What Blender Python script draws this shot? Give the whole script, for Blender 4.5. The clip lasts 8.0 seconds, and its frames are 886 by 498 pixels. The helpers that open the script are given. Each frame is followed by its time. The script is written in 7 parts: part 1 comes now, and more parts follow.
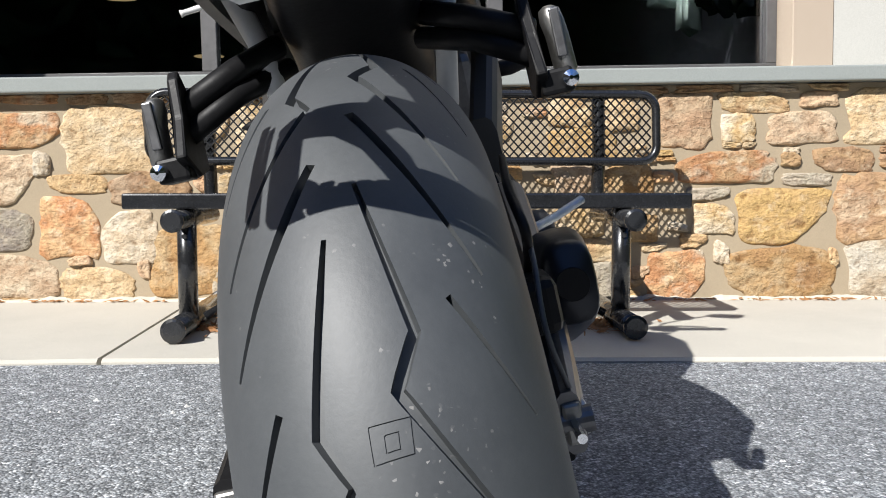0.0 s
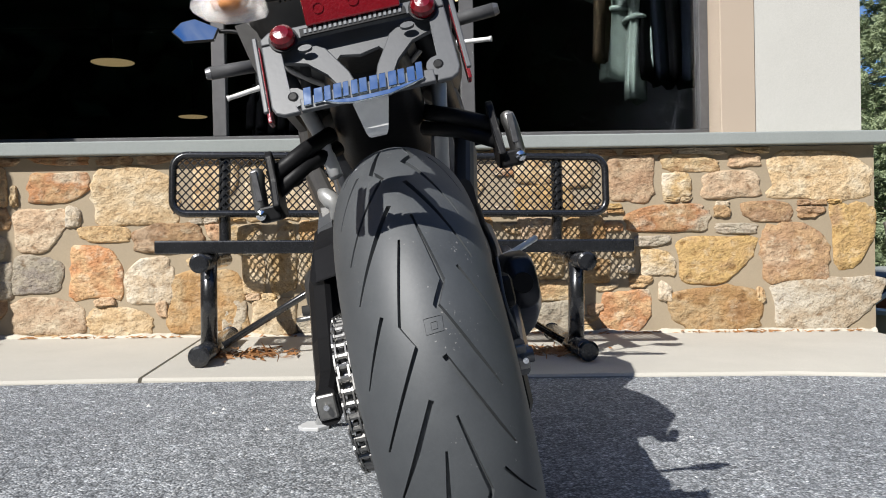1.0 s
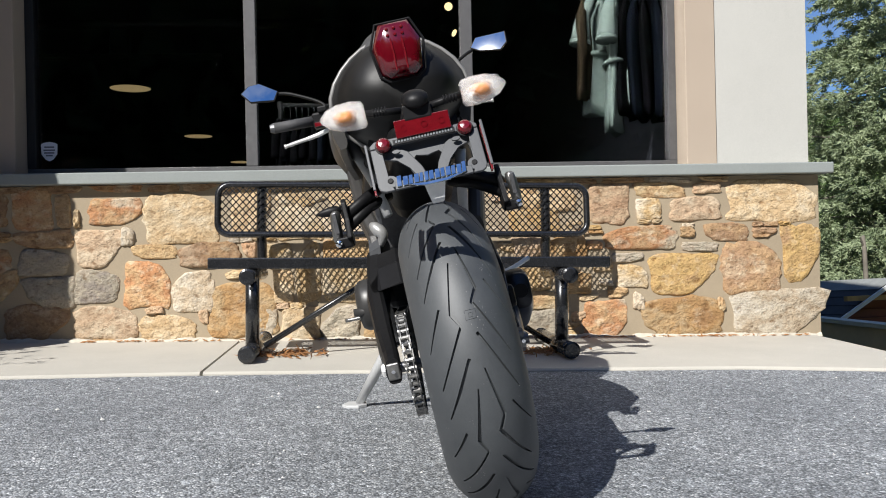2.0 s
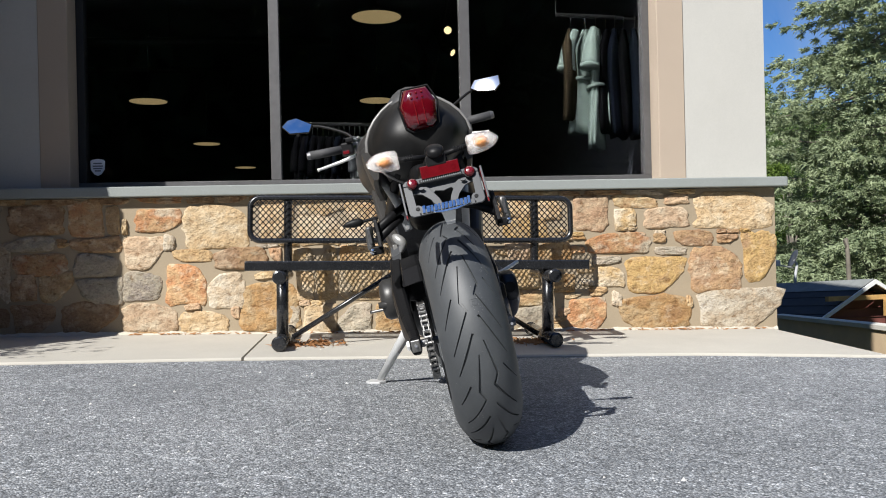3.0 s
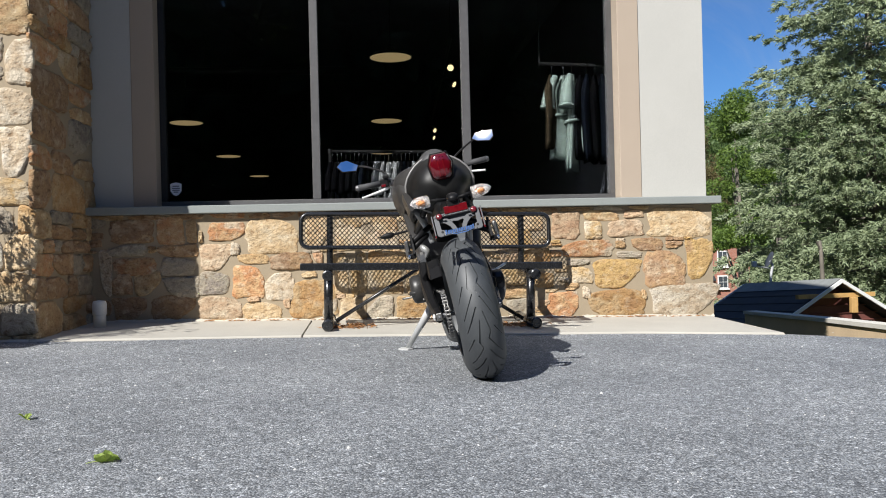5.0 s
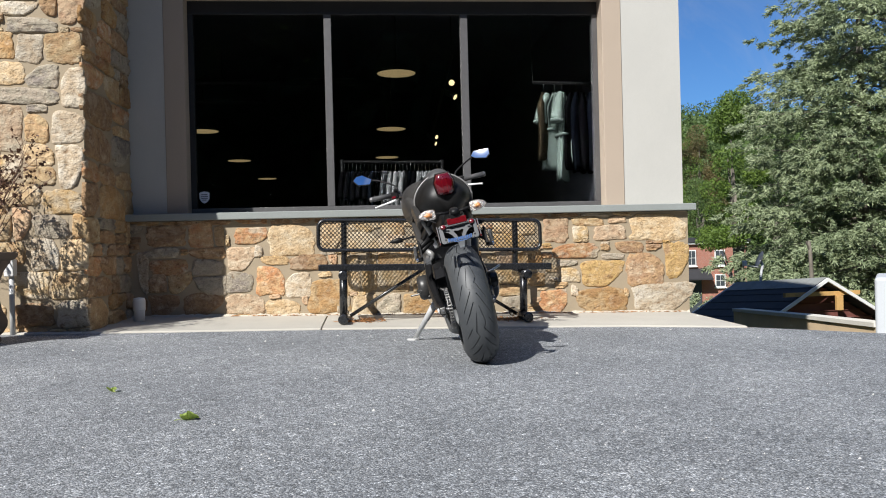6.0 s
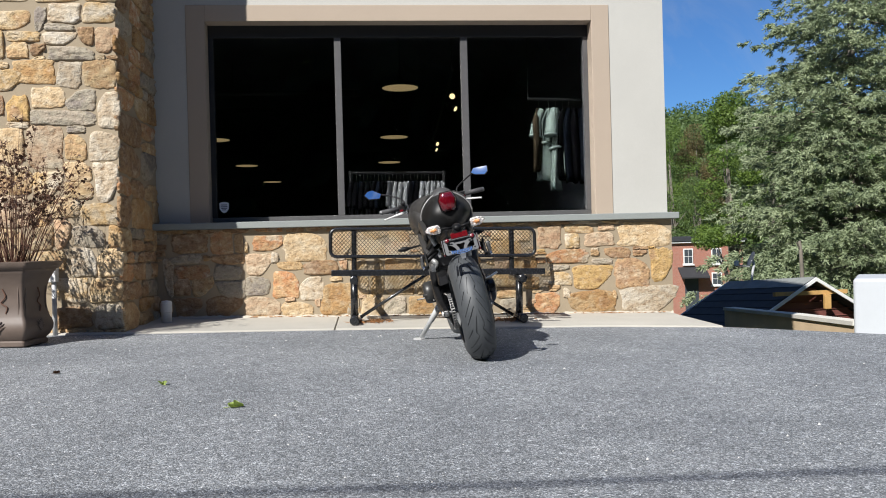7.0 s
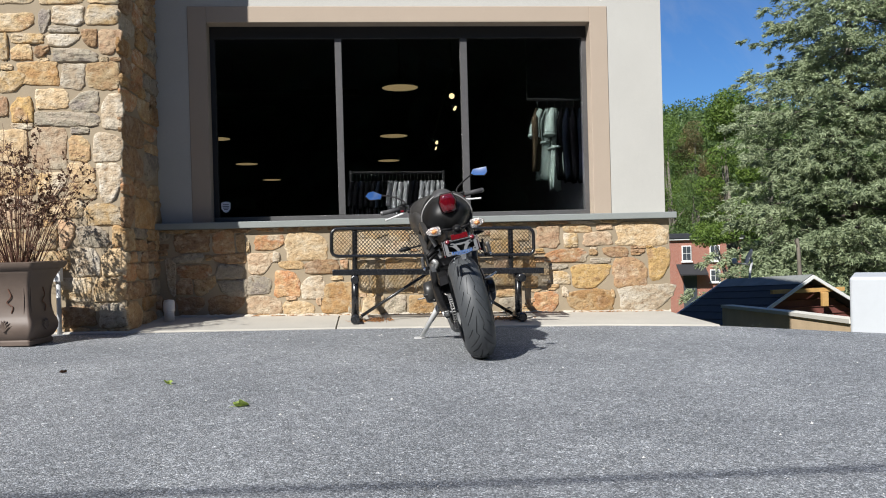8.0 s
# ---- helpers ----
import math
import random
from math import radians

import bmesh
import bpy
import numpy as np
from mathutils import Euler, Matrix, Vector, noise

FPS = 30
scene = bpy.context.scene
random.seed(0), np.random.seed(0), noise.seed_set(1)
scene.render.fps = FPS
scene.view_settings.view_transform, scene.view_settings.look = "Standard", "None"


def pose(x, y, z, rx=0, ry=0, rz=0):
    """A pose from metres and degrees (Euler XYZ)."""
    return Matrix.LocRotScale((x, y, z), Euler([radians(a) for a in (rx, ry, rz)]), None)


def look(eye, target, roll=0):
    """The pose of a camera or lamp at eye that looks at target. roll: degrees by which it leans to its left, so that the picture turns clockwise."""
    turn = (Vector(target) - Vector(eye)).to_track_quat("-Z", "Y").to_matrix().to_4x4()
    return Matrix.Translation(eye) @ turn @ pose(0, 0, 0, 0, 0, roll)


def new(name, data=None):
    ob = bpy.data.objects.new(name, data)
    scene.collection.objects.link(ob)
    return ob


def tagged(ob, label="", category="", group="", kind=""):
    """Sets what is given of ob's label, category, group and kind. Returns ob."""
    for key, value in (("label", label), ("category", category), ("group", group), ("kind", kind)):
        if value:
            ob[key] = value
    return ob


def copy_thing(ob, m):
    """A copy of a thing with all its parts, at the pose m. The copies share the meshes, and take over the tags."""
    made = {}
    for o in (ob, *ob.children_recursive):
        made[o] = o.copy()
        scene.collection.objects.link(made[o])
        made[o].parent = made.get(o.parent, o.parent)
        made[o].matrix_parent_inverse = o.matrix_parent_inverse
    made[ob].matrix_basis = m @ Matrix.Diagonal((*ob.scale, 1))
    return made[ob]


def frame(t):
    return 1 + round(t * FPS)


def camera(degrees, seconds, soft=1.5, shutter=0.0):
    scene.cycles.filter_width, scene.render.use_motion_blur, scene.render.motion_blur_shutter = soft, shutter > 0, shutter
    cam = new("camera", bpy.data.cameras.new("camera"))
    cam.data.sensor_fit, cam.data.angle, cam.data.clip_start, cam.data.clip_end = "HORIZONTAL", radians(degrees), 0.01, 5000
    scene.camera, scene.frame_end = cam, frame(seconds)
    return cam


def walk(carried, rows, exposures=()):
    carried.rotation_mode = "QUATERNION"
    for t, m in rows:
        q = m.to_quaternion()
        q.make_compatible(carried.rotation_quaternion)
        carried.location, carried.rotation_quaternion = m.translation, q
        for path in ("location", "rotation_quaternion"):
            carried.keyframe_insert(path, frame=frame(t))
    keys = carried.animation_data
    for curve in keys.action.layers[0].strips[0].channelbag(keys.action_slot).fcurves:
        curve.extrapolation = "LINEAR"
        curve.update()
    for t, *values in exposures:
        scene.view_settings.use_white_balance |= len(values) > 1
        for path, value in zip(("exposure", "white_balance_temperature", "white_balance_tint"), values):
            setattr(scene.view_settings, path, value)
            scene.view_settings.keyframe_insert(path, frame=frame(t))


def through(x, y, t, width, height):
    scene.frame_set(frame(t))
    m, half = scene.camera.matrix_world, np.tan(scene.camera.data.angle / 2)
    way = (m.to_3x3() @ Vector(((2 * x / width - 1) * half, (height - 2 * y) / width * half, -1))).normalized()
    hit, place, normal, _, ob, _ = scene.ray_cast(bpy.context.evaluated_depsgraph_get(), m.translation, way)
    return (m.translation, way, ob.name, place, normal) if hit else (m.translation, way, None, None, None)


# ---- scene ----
cam = camera(55.1, 8.0, soft=1.0)
PATH = [
    (0, (0.008, -0.278, 0.505), (0.076, 1.714, 0.341), -1.1),
    (0.5, (-0.011, -0.505, 0.48), (0.098, 1.49, 0.396), -1.3),
    (1, (-0.052, -0.767, 0.481), (0.085, 1.228, 0.446), -1.3),
    (1.5, (-0.111, -1.057, 0.491), (0.042, 0.937, 0.478), -1.3),
    (3, (-0.252, -1.949, 0.521), (-0.079, 0.044, 0.52), -1.3),
    (3.5, (-0.296, -2.276, 0.517), (-0.118, -0.284, 0.518), -1.4),
    (4, (-0.362, -2.6, 0.521), (-0.182, -0.608, 0.523), -1.4),
    (4.5, (-0.403, -2.93, 0.531), (-0.222, -0.938, 0.534), -1.4),
    (6, (-0.512, -3.966, 0.576), (-0.333, -1.974, 0.575), -1.4),
    (6.5, (-0.553, -4.288, 0.597), (-0.374, -2.296, 0.594), -1.4),
    (7, (-0.588, -4.534, 0.648), (-0.407, -2.543, 0.642), -1.5),
    (7.5, (-0.595, -4.607, 0.68), (-0.414, -2.615, 0.67), -1.5),
    (8, (-0.604, -4.605, 0.673), (-0.42, -2.613, 0.659), -1.5),
]
walk(cam, [(t, look(eye, target, roll)) for t, eye, target, roll in PATH], [(0, 0.72), (0.5, 0.62), (1, 0.5), (5, 0.5), (8, 0.46)])

# ---------- light ----------
SUN_DIR = Vector((0.74, 1.0, -1.02)).normalized()          # the way the sunlight travels
world = bpy.data.worlds.new("sky")
scene.world = world
world.use_nodes = True
wn = world.node_tree.nodes
wl = world.node_tree.links
sky = wn.new("ShaderNodeTexSky")
sky.sky_type = "NISHITA"
sky.sun_disc = False
sky.sun_elevation = math.asin(-SUN_DIR.z)
sky.sun_rotation = math.atan2(-SUN_DIR.x, -SUN_DIR.y)
sky.altitude = 800
sky.air_density, sky.dust_density, sky.ozone_density = 1.1, 0.0, 9.0
# thin high cloud streaks over a deep blue sky
sky_dir = wn.new("ShaderNodeTexCoord")
streak = wn.new("ShaderNodeMapping")
streak.inputs["Scale"].default_value = (2.2, 2.2, 1.1)
streak.inputs["Rotation"].default_value = (0.5, 0.9, 0.4)
wl.new(sky_dir.outputs["Generated"], streak.inputs[0])
wisp = wn.new("ShaderNodeTexNoise")
wisp.inputs["Scale"].default_value, wisp.inputs["Detail"].default_value, wisp.inputs["Roughness"].default_value = 3.0, 7, 0.6
wisp.inputs["Distortion"].default_value = 0.6
wl.new(streak.outputs[0], wisp.inputs["Vector"])
thin = wn.new("ShaderNodeMapRange")
thin.inputs[1].default_value, thin.inputs[2].default_value, thin.inputs[3].default_value, thin.inputs[4].default_value = 0.45, 0.74, 0.0, 0.42
wl.new(wisp.outputs["Fac"], thin.inputs[0])
deep = wn.new("ShaderNodeMix")
deep.data_type, deep.blend_type = "RGBA", "MULTIPLY"
deep.inputs[0].default_value = 1.0
deep.inputs[7].default_value = (0.92, 1.2, 1.45, 1)
wl.new(sky.outputs[0], deep.inputs[6])
clouded = wn.new("ShaderNodeMix")
clouded.data_type = "RGBA"
clouded.inputs[7].default_value = (7.0, 7.6, 8.4, 1)
wl.new(thin.outputs[0], clouded.inputs[0])
wl.new(deep.outputs[2], clouded.inputs[6])
wl.new(clouded.outputs[2], wn["Background"].inputs[0])
wn["Background"].inputs[1].default_value = 0.05
sun_data = bpy.data.lights.new("sun", "SUN")
sun_data.energy, sun_data.angle, sun_data.color = 5.0, radians(0.5), (1.0, 0.978, 0.94)
sun = new("sun", sun_data)
sun.matrix_world = look(tuple(-40 * c for c in SUN_DIR), (0, 0, 0))


# ---------- materials ----------
def nodes_of(name):
    m = bpy.data.materials.new(name)
    m.use_nodes = True
    t = m.node_tree
    return m, t.nodes, t.links, t.nodes["Principled BSDF"]


def coords(n, l, scale=1.0, obj=True):
    c = n.new("ShaderNodeTexCoord")
    mp = n.new("ShaderNodeMapping")
    mp.inputs["Scale"].default_value = scale if hasattr(scale, "__len__") else (scale, scale, scale)
    l.new(c.outputs["Object"], mp.inputs[0])
    return mp.outputs[0]


def ramp(n, l, fac, stops):
    r = n.new("ShaderNodeValToRGB")
    e = r.color_ramp.elements
    while len(e) < len(stops):
        e.new(0.5)
    for i, (p, c) in enumerate(stops):
        e[i].position, e[i].color = p, (*c, 1)
    l.new(fac, r.inputs[0])
    return r.outputs[0]


def noise_tex(n, l, vec, scale, detail=4, rough=0.6):
    t = n.new("ShaderNodeTexNoise")
    t.inputs["Scale"].default_value, t.inputs["Detail"].default_value, t.inputs["Roughness"].default_value = scale, detail, rough
    l.new(vec, t.inputs["Vector"])
    return t.outputs["Fac"]


def bump(n, l, bsdf, height, strength=0.4, dist=0.01, after=None):
    b = n.new("ShaderNodeBump")
    b.inputs["Strength"].default_value, b.inputs["Distance"].default_value = strength, dist
    l.new(height, b.inputs["Height"])
    if after:
        l.new(after.outputs[0], b.inputs["Normal"])
    l.new(b.outputs[0], bsdf.inputs["Normal"])
    return b


def mix(n, l, fac, a, b, kind="MIX"):
    m = n.new("ShaderNodeMix")
    m.data_type, m.blend_type = "RGBA", kind
    for sock, v in ((m.inputs[0], fac), (m.inputs[6], a), (m.inputs[7], b)):
        if isinstance(v, (int, float)):
            sock.default_value = v
        elif isinstance(v, tuple):
            sock.default_value = (*v, 1)
        else:
            l.new(v, sock)
    return m.outputs[2]


def simple(name, col, rough=0.5, metal=0.0, vary=0.15, scale=40.0, bumpy=0.1, coat=0.0, wear=None):
    """A paint, plastic or metal with two scales of variation and light relief."""
    m, n, l, b = nodes_of(name)
    v = coords(n, l)
    f = noise_tex(n, l, v, scale, 6)
    g = noise_tex(n, l, v, scale * 0.12, 3)
    lo, hi = tuple(c * (1 - vary) for c in col), tuple(min(1, c * (1 + vary)) for c in col)
    base = mix(n, l, 0.5, ramp(n, l, f, [(0.3, lo), (0.7, hi)]), ramp(n, l, g, [(0.35, lo), (0.65, hi)]))
    if wear:
        w = ramp(n, l, noise_tex(n, l, v, scale * 0.5, 8, 0.75), [(0.62, (0, 0, 0)), (0.7, (1, 1, 1))])
        base = mix(n, l, w, base, wear)
    l.new(base, b.inputs["Base Color"])
    r = n.new("ShaderNodeMapRange")
    r.inputs[3].default_value, r.inputs[4].default_value = max(0.02, rough - 0.08), min(1, rough + 0.08)
    l.new(f, r.inputs[0])
    l.new(r.outputs[0], b.inputs["Roughness"])
    b.inputs["Metallic"].default_value = metal
    b.inputs["Coat Weight"].default_value = coat
    if bumpy:
        bump(n, l, b, f, bumpy, 0.002)
    return m


def glassy(name, col=(1, 1, 1), rough=0.0, ior=1.45):
    m, n, l, b = nodes_of(name)
    b.inputs["Base Color"].default_value = (*col, 1)
    b.inputs["Roughness"].default_value = rough
    b.inputs["Transmission Weight"].default_value = 1.0
    b.inputs["IOR"].default_value = ior
    return m


def glow(name, col, strength):
    m, n, l, b = nodes_of(name)
    b.inputs["Base Color"].default_value = (*col, 1)
    b.inputs["Emission Color"].default_value = (*col, 1)
    b.inputs["Emission Strength"].default_value = strength
    return m


def asphalt_mat():
    m, n, l, b = nodes_of("asphalt")
    v = coords(n, l)
    vo = n.new("ShaderNodeTexVoronoi")
    vo.inputs["Scale"].default_value = 190
    l.new(v, vo.inputs["Vector"])
    sep = n.new("ShaderNodeSeparateColor")
    l.new(vo.outputs["Color"], sep.inputs[0])
    chips = ramp(n, l, sep.outputs[0], [(0.0, (0.145, 0.156, 0.167)), (0.4, (0.310, 0.328, 0.345)), (0.8, (0.455, 0.476, 0.493)), (0.97, (0.70, 0.71, 0.715))])
    dark = ramp(n, l, vo.outputs["Distance"], [(0.0, (1.1, 1.1, 1.1)), (0.75, (0.42, 0.42, 0.43))])
    c = mix(n, l, 1.0, chips, dark, "MULTIPLY")
    vo2 = n.new("ShaderNodeTexVoronoi")
    vo2.inputs["Scale"].default_value = 85
    l.new(v, vo2.inputs["Vector"])
    sep2 = n.new("ShaderNodeSeparateColor")
    l.new(vo2.outputs["Color"], sep2.inputs[0])
    c = mix(n, l, 1.0, c, ramp(n, l, sep2.outputs[1], [(0.0, (0.7, 0.7, 0.7)), (0.5, (0.98, 0.98, 0.98)), (0.9, (1.12, 1.12, 1.12)), (1.0, (1.7, 1.7, 1.7))]), "MULTIPLY")
    big = noise_tex(n, l, v, 1.1, 5, 0.6)
    c = mix(n, l, 1.0, c, ramp(n, l, big, [(0.3, (0.78, 0.79, 0.8)), (0.7, (1.15, 1.15, 1.14))]), "MULTIPLY")
    mid = noise_tex(n, l, v, 14, 5, 0.7)
    c = mix(n, l, 1.0, c, ramp(n, l, mid, [(0.3, (0.82, 0.82, 0.83)), (0.7, (1.14, 1.14, 1.14))]), "MULTIPLY")
    l.new(c, b.inputs["Base Color"])
    b.inputs["Roughness"].default_value = 0.85
    inv = n.new("ShaderNodeMath")
    inv.operation = "SUBTRACT"
    inv.inputs[0].default_value = 1.0
    l.new(vo.outputs["Distance"], inv.inputs[1])
    b1 = bump(n, l, b, inv.outputs[0], 0.7, 0.004)
    bump(n, l, b, mid, 0.35, 0.01, b1)
    return m


def concrete_mat(name, col, stain=0.25):
    m, n, l, b = nodes_of(name)
    v = coords(n, l)
    f = noise_tex(n, l, v, 300, 4)
    g = noise_tex(n, l, v, 2.2, 6, 0.65)
    c = mix(n, l, 0.35, ramp(n, l, f, [(0.3, tuple(x * 0.82 for x in col)), (0.7, tuple(x * 1.12 for x in col))]),
            ramp(n, l, g, [(0.3, tuple(x * (1 - stain) for x in col)), (0.7, tuple(x * 1.1 for x in col))]))
    l.new(c, b.inputs["Base Color"])
    b.inputs["Roughness"].default_value = 0.85
    bump(n, l, b, f, 0.25, 0.002)
    return m


def stone_mat(tone, a, b_, c_):
    """Rough fieldstone: two colours in veins, a third as crusts, cleft relief."""
    m, n, l, b = nodes_of("stone_" + tone)
    v0 = n.new("ShaderNodeNewGeometry")
    info = n.new("ShaderNodeObjectInfo")
    add = n.new("ShaderNodeVectorMath")
    comb = n.new("ShaderNodeMath")
    comb.operation = "MULTIPLY"
    comb.inputs[1].default_value = 37.0
    l.new(info.outputs["Random"], comb.inputs[0])
    l.new(v0.outputs["Position"], add.inputs[0])
    l.new(comb.outputs[0], add.inputs[1])
    bed = n.new("ShaderNodeMapping")
    bed.inputs["Scale"].default_value = (1, 1, 1.25)
    bed.inputs["Rotation"].default_value = (0, 0.12, 0)
    l.new(add.outputs[0], bed.inputs[0])
    v = bed.outputs[0]
    big = noise_tex(n, l, v, 4.2, 5, 0.55)
    crust = noise_tex(n, l, v, 15, 6, 0.62)
    lump = noise_tex(n, l, v, 24, 4, 0.5)
    mid = noise_tex(n, l, v, 75, 5, 0.62)
    fine = noise_tex(n, l, v, 340, 4, 0.7)
    pale = tuple(0.45 * x + 0.55 * y for x, y in zip(c_, (0.82, 0.71, 0.52)))
    c = ramp(n, l, big, [(0.35, a), (0.46, b_), (0.55, a), (0.66, c_)])
    k = ramp(n, l, crust, [(0.53, (0, 0, 0)), (0.68, (0.55, 0.55, 0.55))])
    c = mix(n, l, k, c, pale)
    pits = ramp(n, l, lump, [(0.26, (0.55, 0.46, 0.38)), (0.40, (1.0, 1.0, 1.0)), (0.75, (1.12, 1.12, 1.12))])
    c = mix(n, l, 1.0, c, pits, "MULTIPLY")
    c = mix(n, l, 1.0, c, ramp(n, l, mid, [(0.28, (0.70, 0.63, 0.56)), (0.46, (1.0, 1.0, 1.0)), (0.72, (1.14, 1.14, 1.14))]), "MULTIPLY")
    c = mix(n, l, 1.0, c, ramp(n, l, fine, [(0.32, (0.84, 0.81, 0.78)), (0.62, (1.12, 1.12, 1.12))]), "MULTIPLY")
    tone_shift = n.new("ShaderNodeHueSaturation")
    tone_shift.inputs["Hue"].default_value, tone_shift.inputs["Saturation"].default_value = 0.503, 0.96
    val = n.new("ShaderNodeMapRange")
    val.inputs[3].default_value, val.inputs[4].default_value = 0.66, 0.95
    l.new(info.outputs["Random"], val.inputs[0])
    l.new(val.outputs[0], tone_shift.inputs["Value"])
    l.new(c, tone_shift.inputs["Color"])
    l.new(tone_shift.outputs[0], b.inputs["Base Color"])
    b.inputs["Roughness"].default_value = 0.9
    b.inputs["Specular IOR Level"].default_value = 0.3
    b1 = bump(n, l, b, lump, 0.8, 0.022)
    b2 = bump(n, l, b, mid, 0.8, 0.009, b1)
    bump(n, l, b, fine, 0.6, 0.0025, b2)
    return m


def brick_mat():
    m, n, l, b = nodes_of("house_brick")
    v = coords(n, l)
    t = n.new("ShaderNodeTexBrick")
    t.inputs["Scale"].default_value = 4.5
    t.inputs["Color1"].default_value, t.inputs["Color2"].default_value, t.inputs["Mortar"].default_value = (0.36, 0.135, 0.09, 1), (0.27, 0.105, 0.075, 1), (0.42, 0.3, 0.24, 1)
    rot = n.new("ShaderNodeMapping")
    rot.inputs["Rotation"].default_value = (radians(90), 0, 0)
    l.new(v, rot.inputs[0])
    l.new(rot.outputs[0], t.inputs["Vector"])
    l.new(t.outputs["Color"], b.inputs["Base Color"])
    b.inputs["Roughness"].default_value = 0.9
    return m


def leaf_mat(name, a, b_, rough=0.6, through=0.25):
    m, n, l, b = nodes_of(name)
    g = n.new("ShaderNodeNewGeometry")
    v = coords(n, l)
    f = noise_tex(n, l, v, 0.9, 4)
    c = mix(n, l, 0.6, ramp(n, l, g.outputs["Random Per Island"], [(0.0, a), (1.0, b_)]), ramp(n, l, f, [(0.3, a), (0.7, b_)]))
    l.new(c, b.inputs["Base Color"])
    b.inputs["Roughness"].default_value = rough
    tr = n.new("ShaderNodeBsdfTranslucent")
    l.new(c, tr.inputs["Color"])
    mx = n.new("ShaderNodeMixShader")
    mx.inputs[0].default_value = through
    l.new(b.outputs[0], mx.inputs[1])
    l.new(tr.outputs[0], mx.inputs[2])
    l.new(mx.outputs[0], n["Material Output"].inputs["Surface"])
    return m


ASPHALT = asphalt_mat()
CONCRETE = concrete_mat("concrete", (0.47, 0.445, 0.39))
MORTAR = concrete_mat("mortar", (0.335, 0.27, 0.185), 0.3)
STUCCO = concrete_mat("stucco_cream", (0.47, 0.46, 0.425), 0.07)
STUCCO_TAN = concrete_mat("stucco_tan", (0.40, 0.325, 0.255), 0.07)
SILL = concrete_mat("sill_stone", (0.255, 0.275, 0.265), 0.18)
WHITE_PAINT = concrete_mat("white_painted_concrete", (0.5, 0.525, 0.56), 0.1)
LOW_WALL = concrete_mat("weathered_concrete", (0.74, 0.56, 0.36), 0.4)
EARTH = concrete_mat("grass_earth", (0.10, 0.12, 0.05), 0.4)
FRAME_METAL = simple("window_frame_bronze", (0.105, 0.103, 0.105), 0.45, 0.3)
TONES = {
    "rust": stone_mat("rust", (0.505, 0.235, 0.105), (0.554, 0.353, 0.185), (0.622, 0.521, 0.386)),
    "orange": stone_mat("orange", (0.50, 0.29, 0.12), (0.56, 0.39, 0.21), (0.42, 0.23, 0.10)),
    "ochre": stone_mat("ochre", (0.58, 0.375, 0.145), (0.52, 0.33, 0.14), (0.44, 0.27, 0.14)),
    "cream": stone_mat("cream", (0.622, 0.470, 0.294), (0.571, 0.395, 0.218), (0.655, 0.554, 0.403)),
    "tan": stone_mat("tan", (0.57, 0.41, 0.225), (0.470, 0.294, 0.151), (0.605, 0.487, 0.336)),
    "buff": stone_mat("buff", (0.605, 0.479, 0.319), (0.538, 0.353, 0.160), (0.655, 0.571, 0.454)),
    "pink": stone_mat("pink", (0.60, 0.455, 0.315), (0.53, 0.365, 0.235), (0.64, 0.54, 0.40)),
    "salmon": stone_mat("salmon", (0.554, 0.353, 0.218), (0.588, 0.420, 0.269), (0.437, 0.252, 0.143)),
    "brown": stone_mat("brown", (0.353, 0.210, 0.118), (0.454, 0.286, 0.151), (0.521, 0.378, 0.252)),
    "grey": stone_mat("grey", (0.42, 0.37, 0.285), (0.454, 0.378, 0.294), (0.286, 0.244, 0.210)),
    "white": stone_mat("white", (0.622, 0.538, 0.420), (0.521, 0.403, 0.277), (0.672, 0.613, 0.521)),
}


# ---------- building helpers ----------
def part(name, bm, material, parent=None, label="", smooth=False, at=None):
    me = bpy.data.meshes.new(name)
    bm.to_mesh(me)
    bm.free()
    if smooth:
        for p in me.polygons:
            p.use_smooth = True
    me.materials.append(material)
    ob = new(name, me)
    if at is not None:
        ob.matrix_basis = at
    if parent is not None:
        ob.parent = parent
    if label:
        ob["label"] = label
    return ob


def raw(name, verts, faces, material, parent=None, label="", smooth=False):
    me = bpy.data.meshes.new(name)
    me.from_pydata([tuple(v) for v in verts], [], faces)
    if smooth:
        for p in me.polygons:
            p.use_smooth = True
    me.materials.append(material)
    ob = new(name, me)
    if parent is not None:
        ob.parent = parent
    if label:
        ob["label"] = label
    return ob


def raw_shards(name, verts, faces, material, parent=None):
    """One mesh out of arrays: verts (n, 3) and faces (m, k), all of k corners."""
    m, k = faces.shape
    me = bpy.data.meshes.new(name)
    me.vertices.add(len(verts))
    me.vertices.foreach_set("co", np.ascontiguousarray(verts, dtype=np.float32).ravel())
    me.loops.add(m * k)
    me.loops.foreach_set("vertex_index", np.ascontiguousarray(faces, dtype=np.int32).ravel())
    me.polygons.add(m)
    me.polygons.foreach_set("loop_start", np.arange(0, m * k, k, dtype=np.int32))
    me.update(calc_edges=True)
    me.validate()
    me.materials.append(material)
    ob = new(name, me)
    if parent is not None:
        ob.parent = parent
    return ob


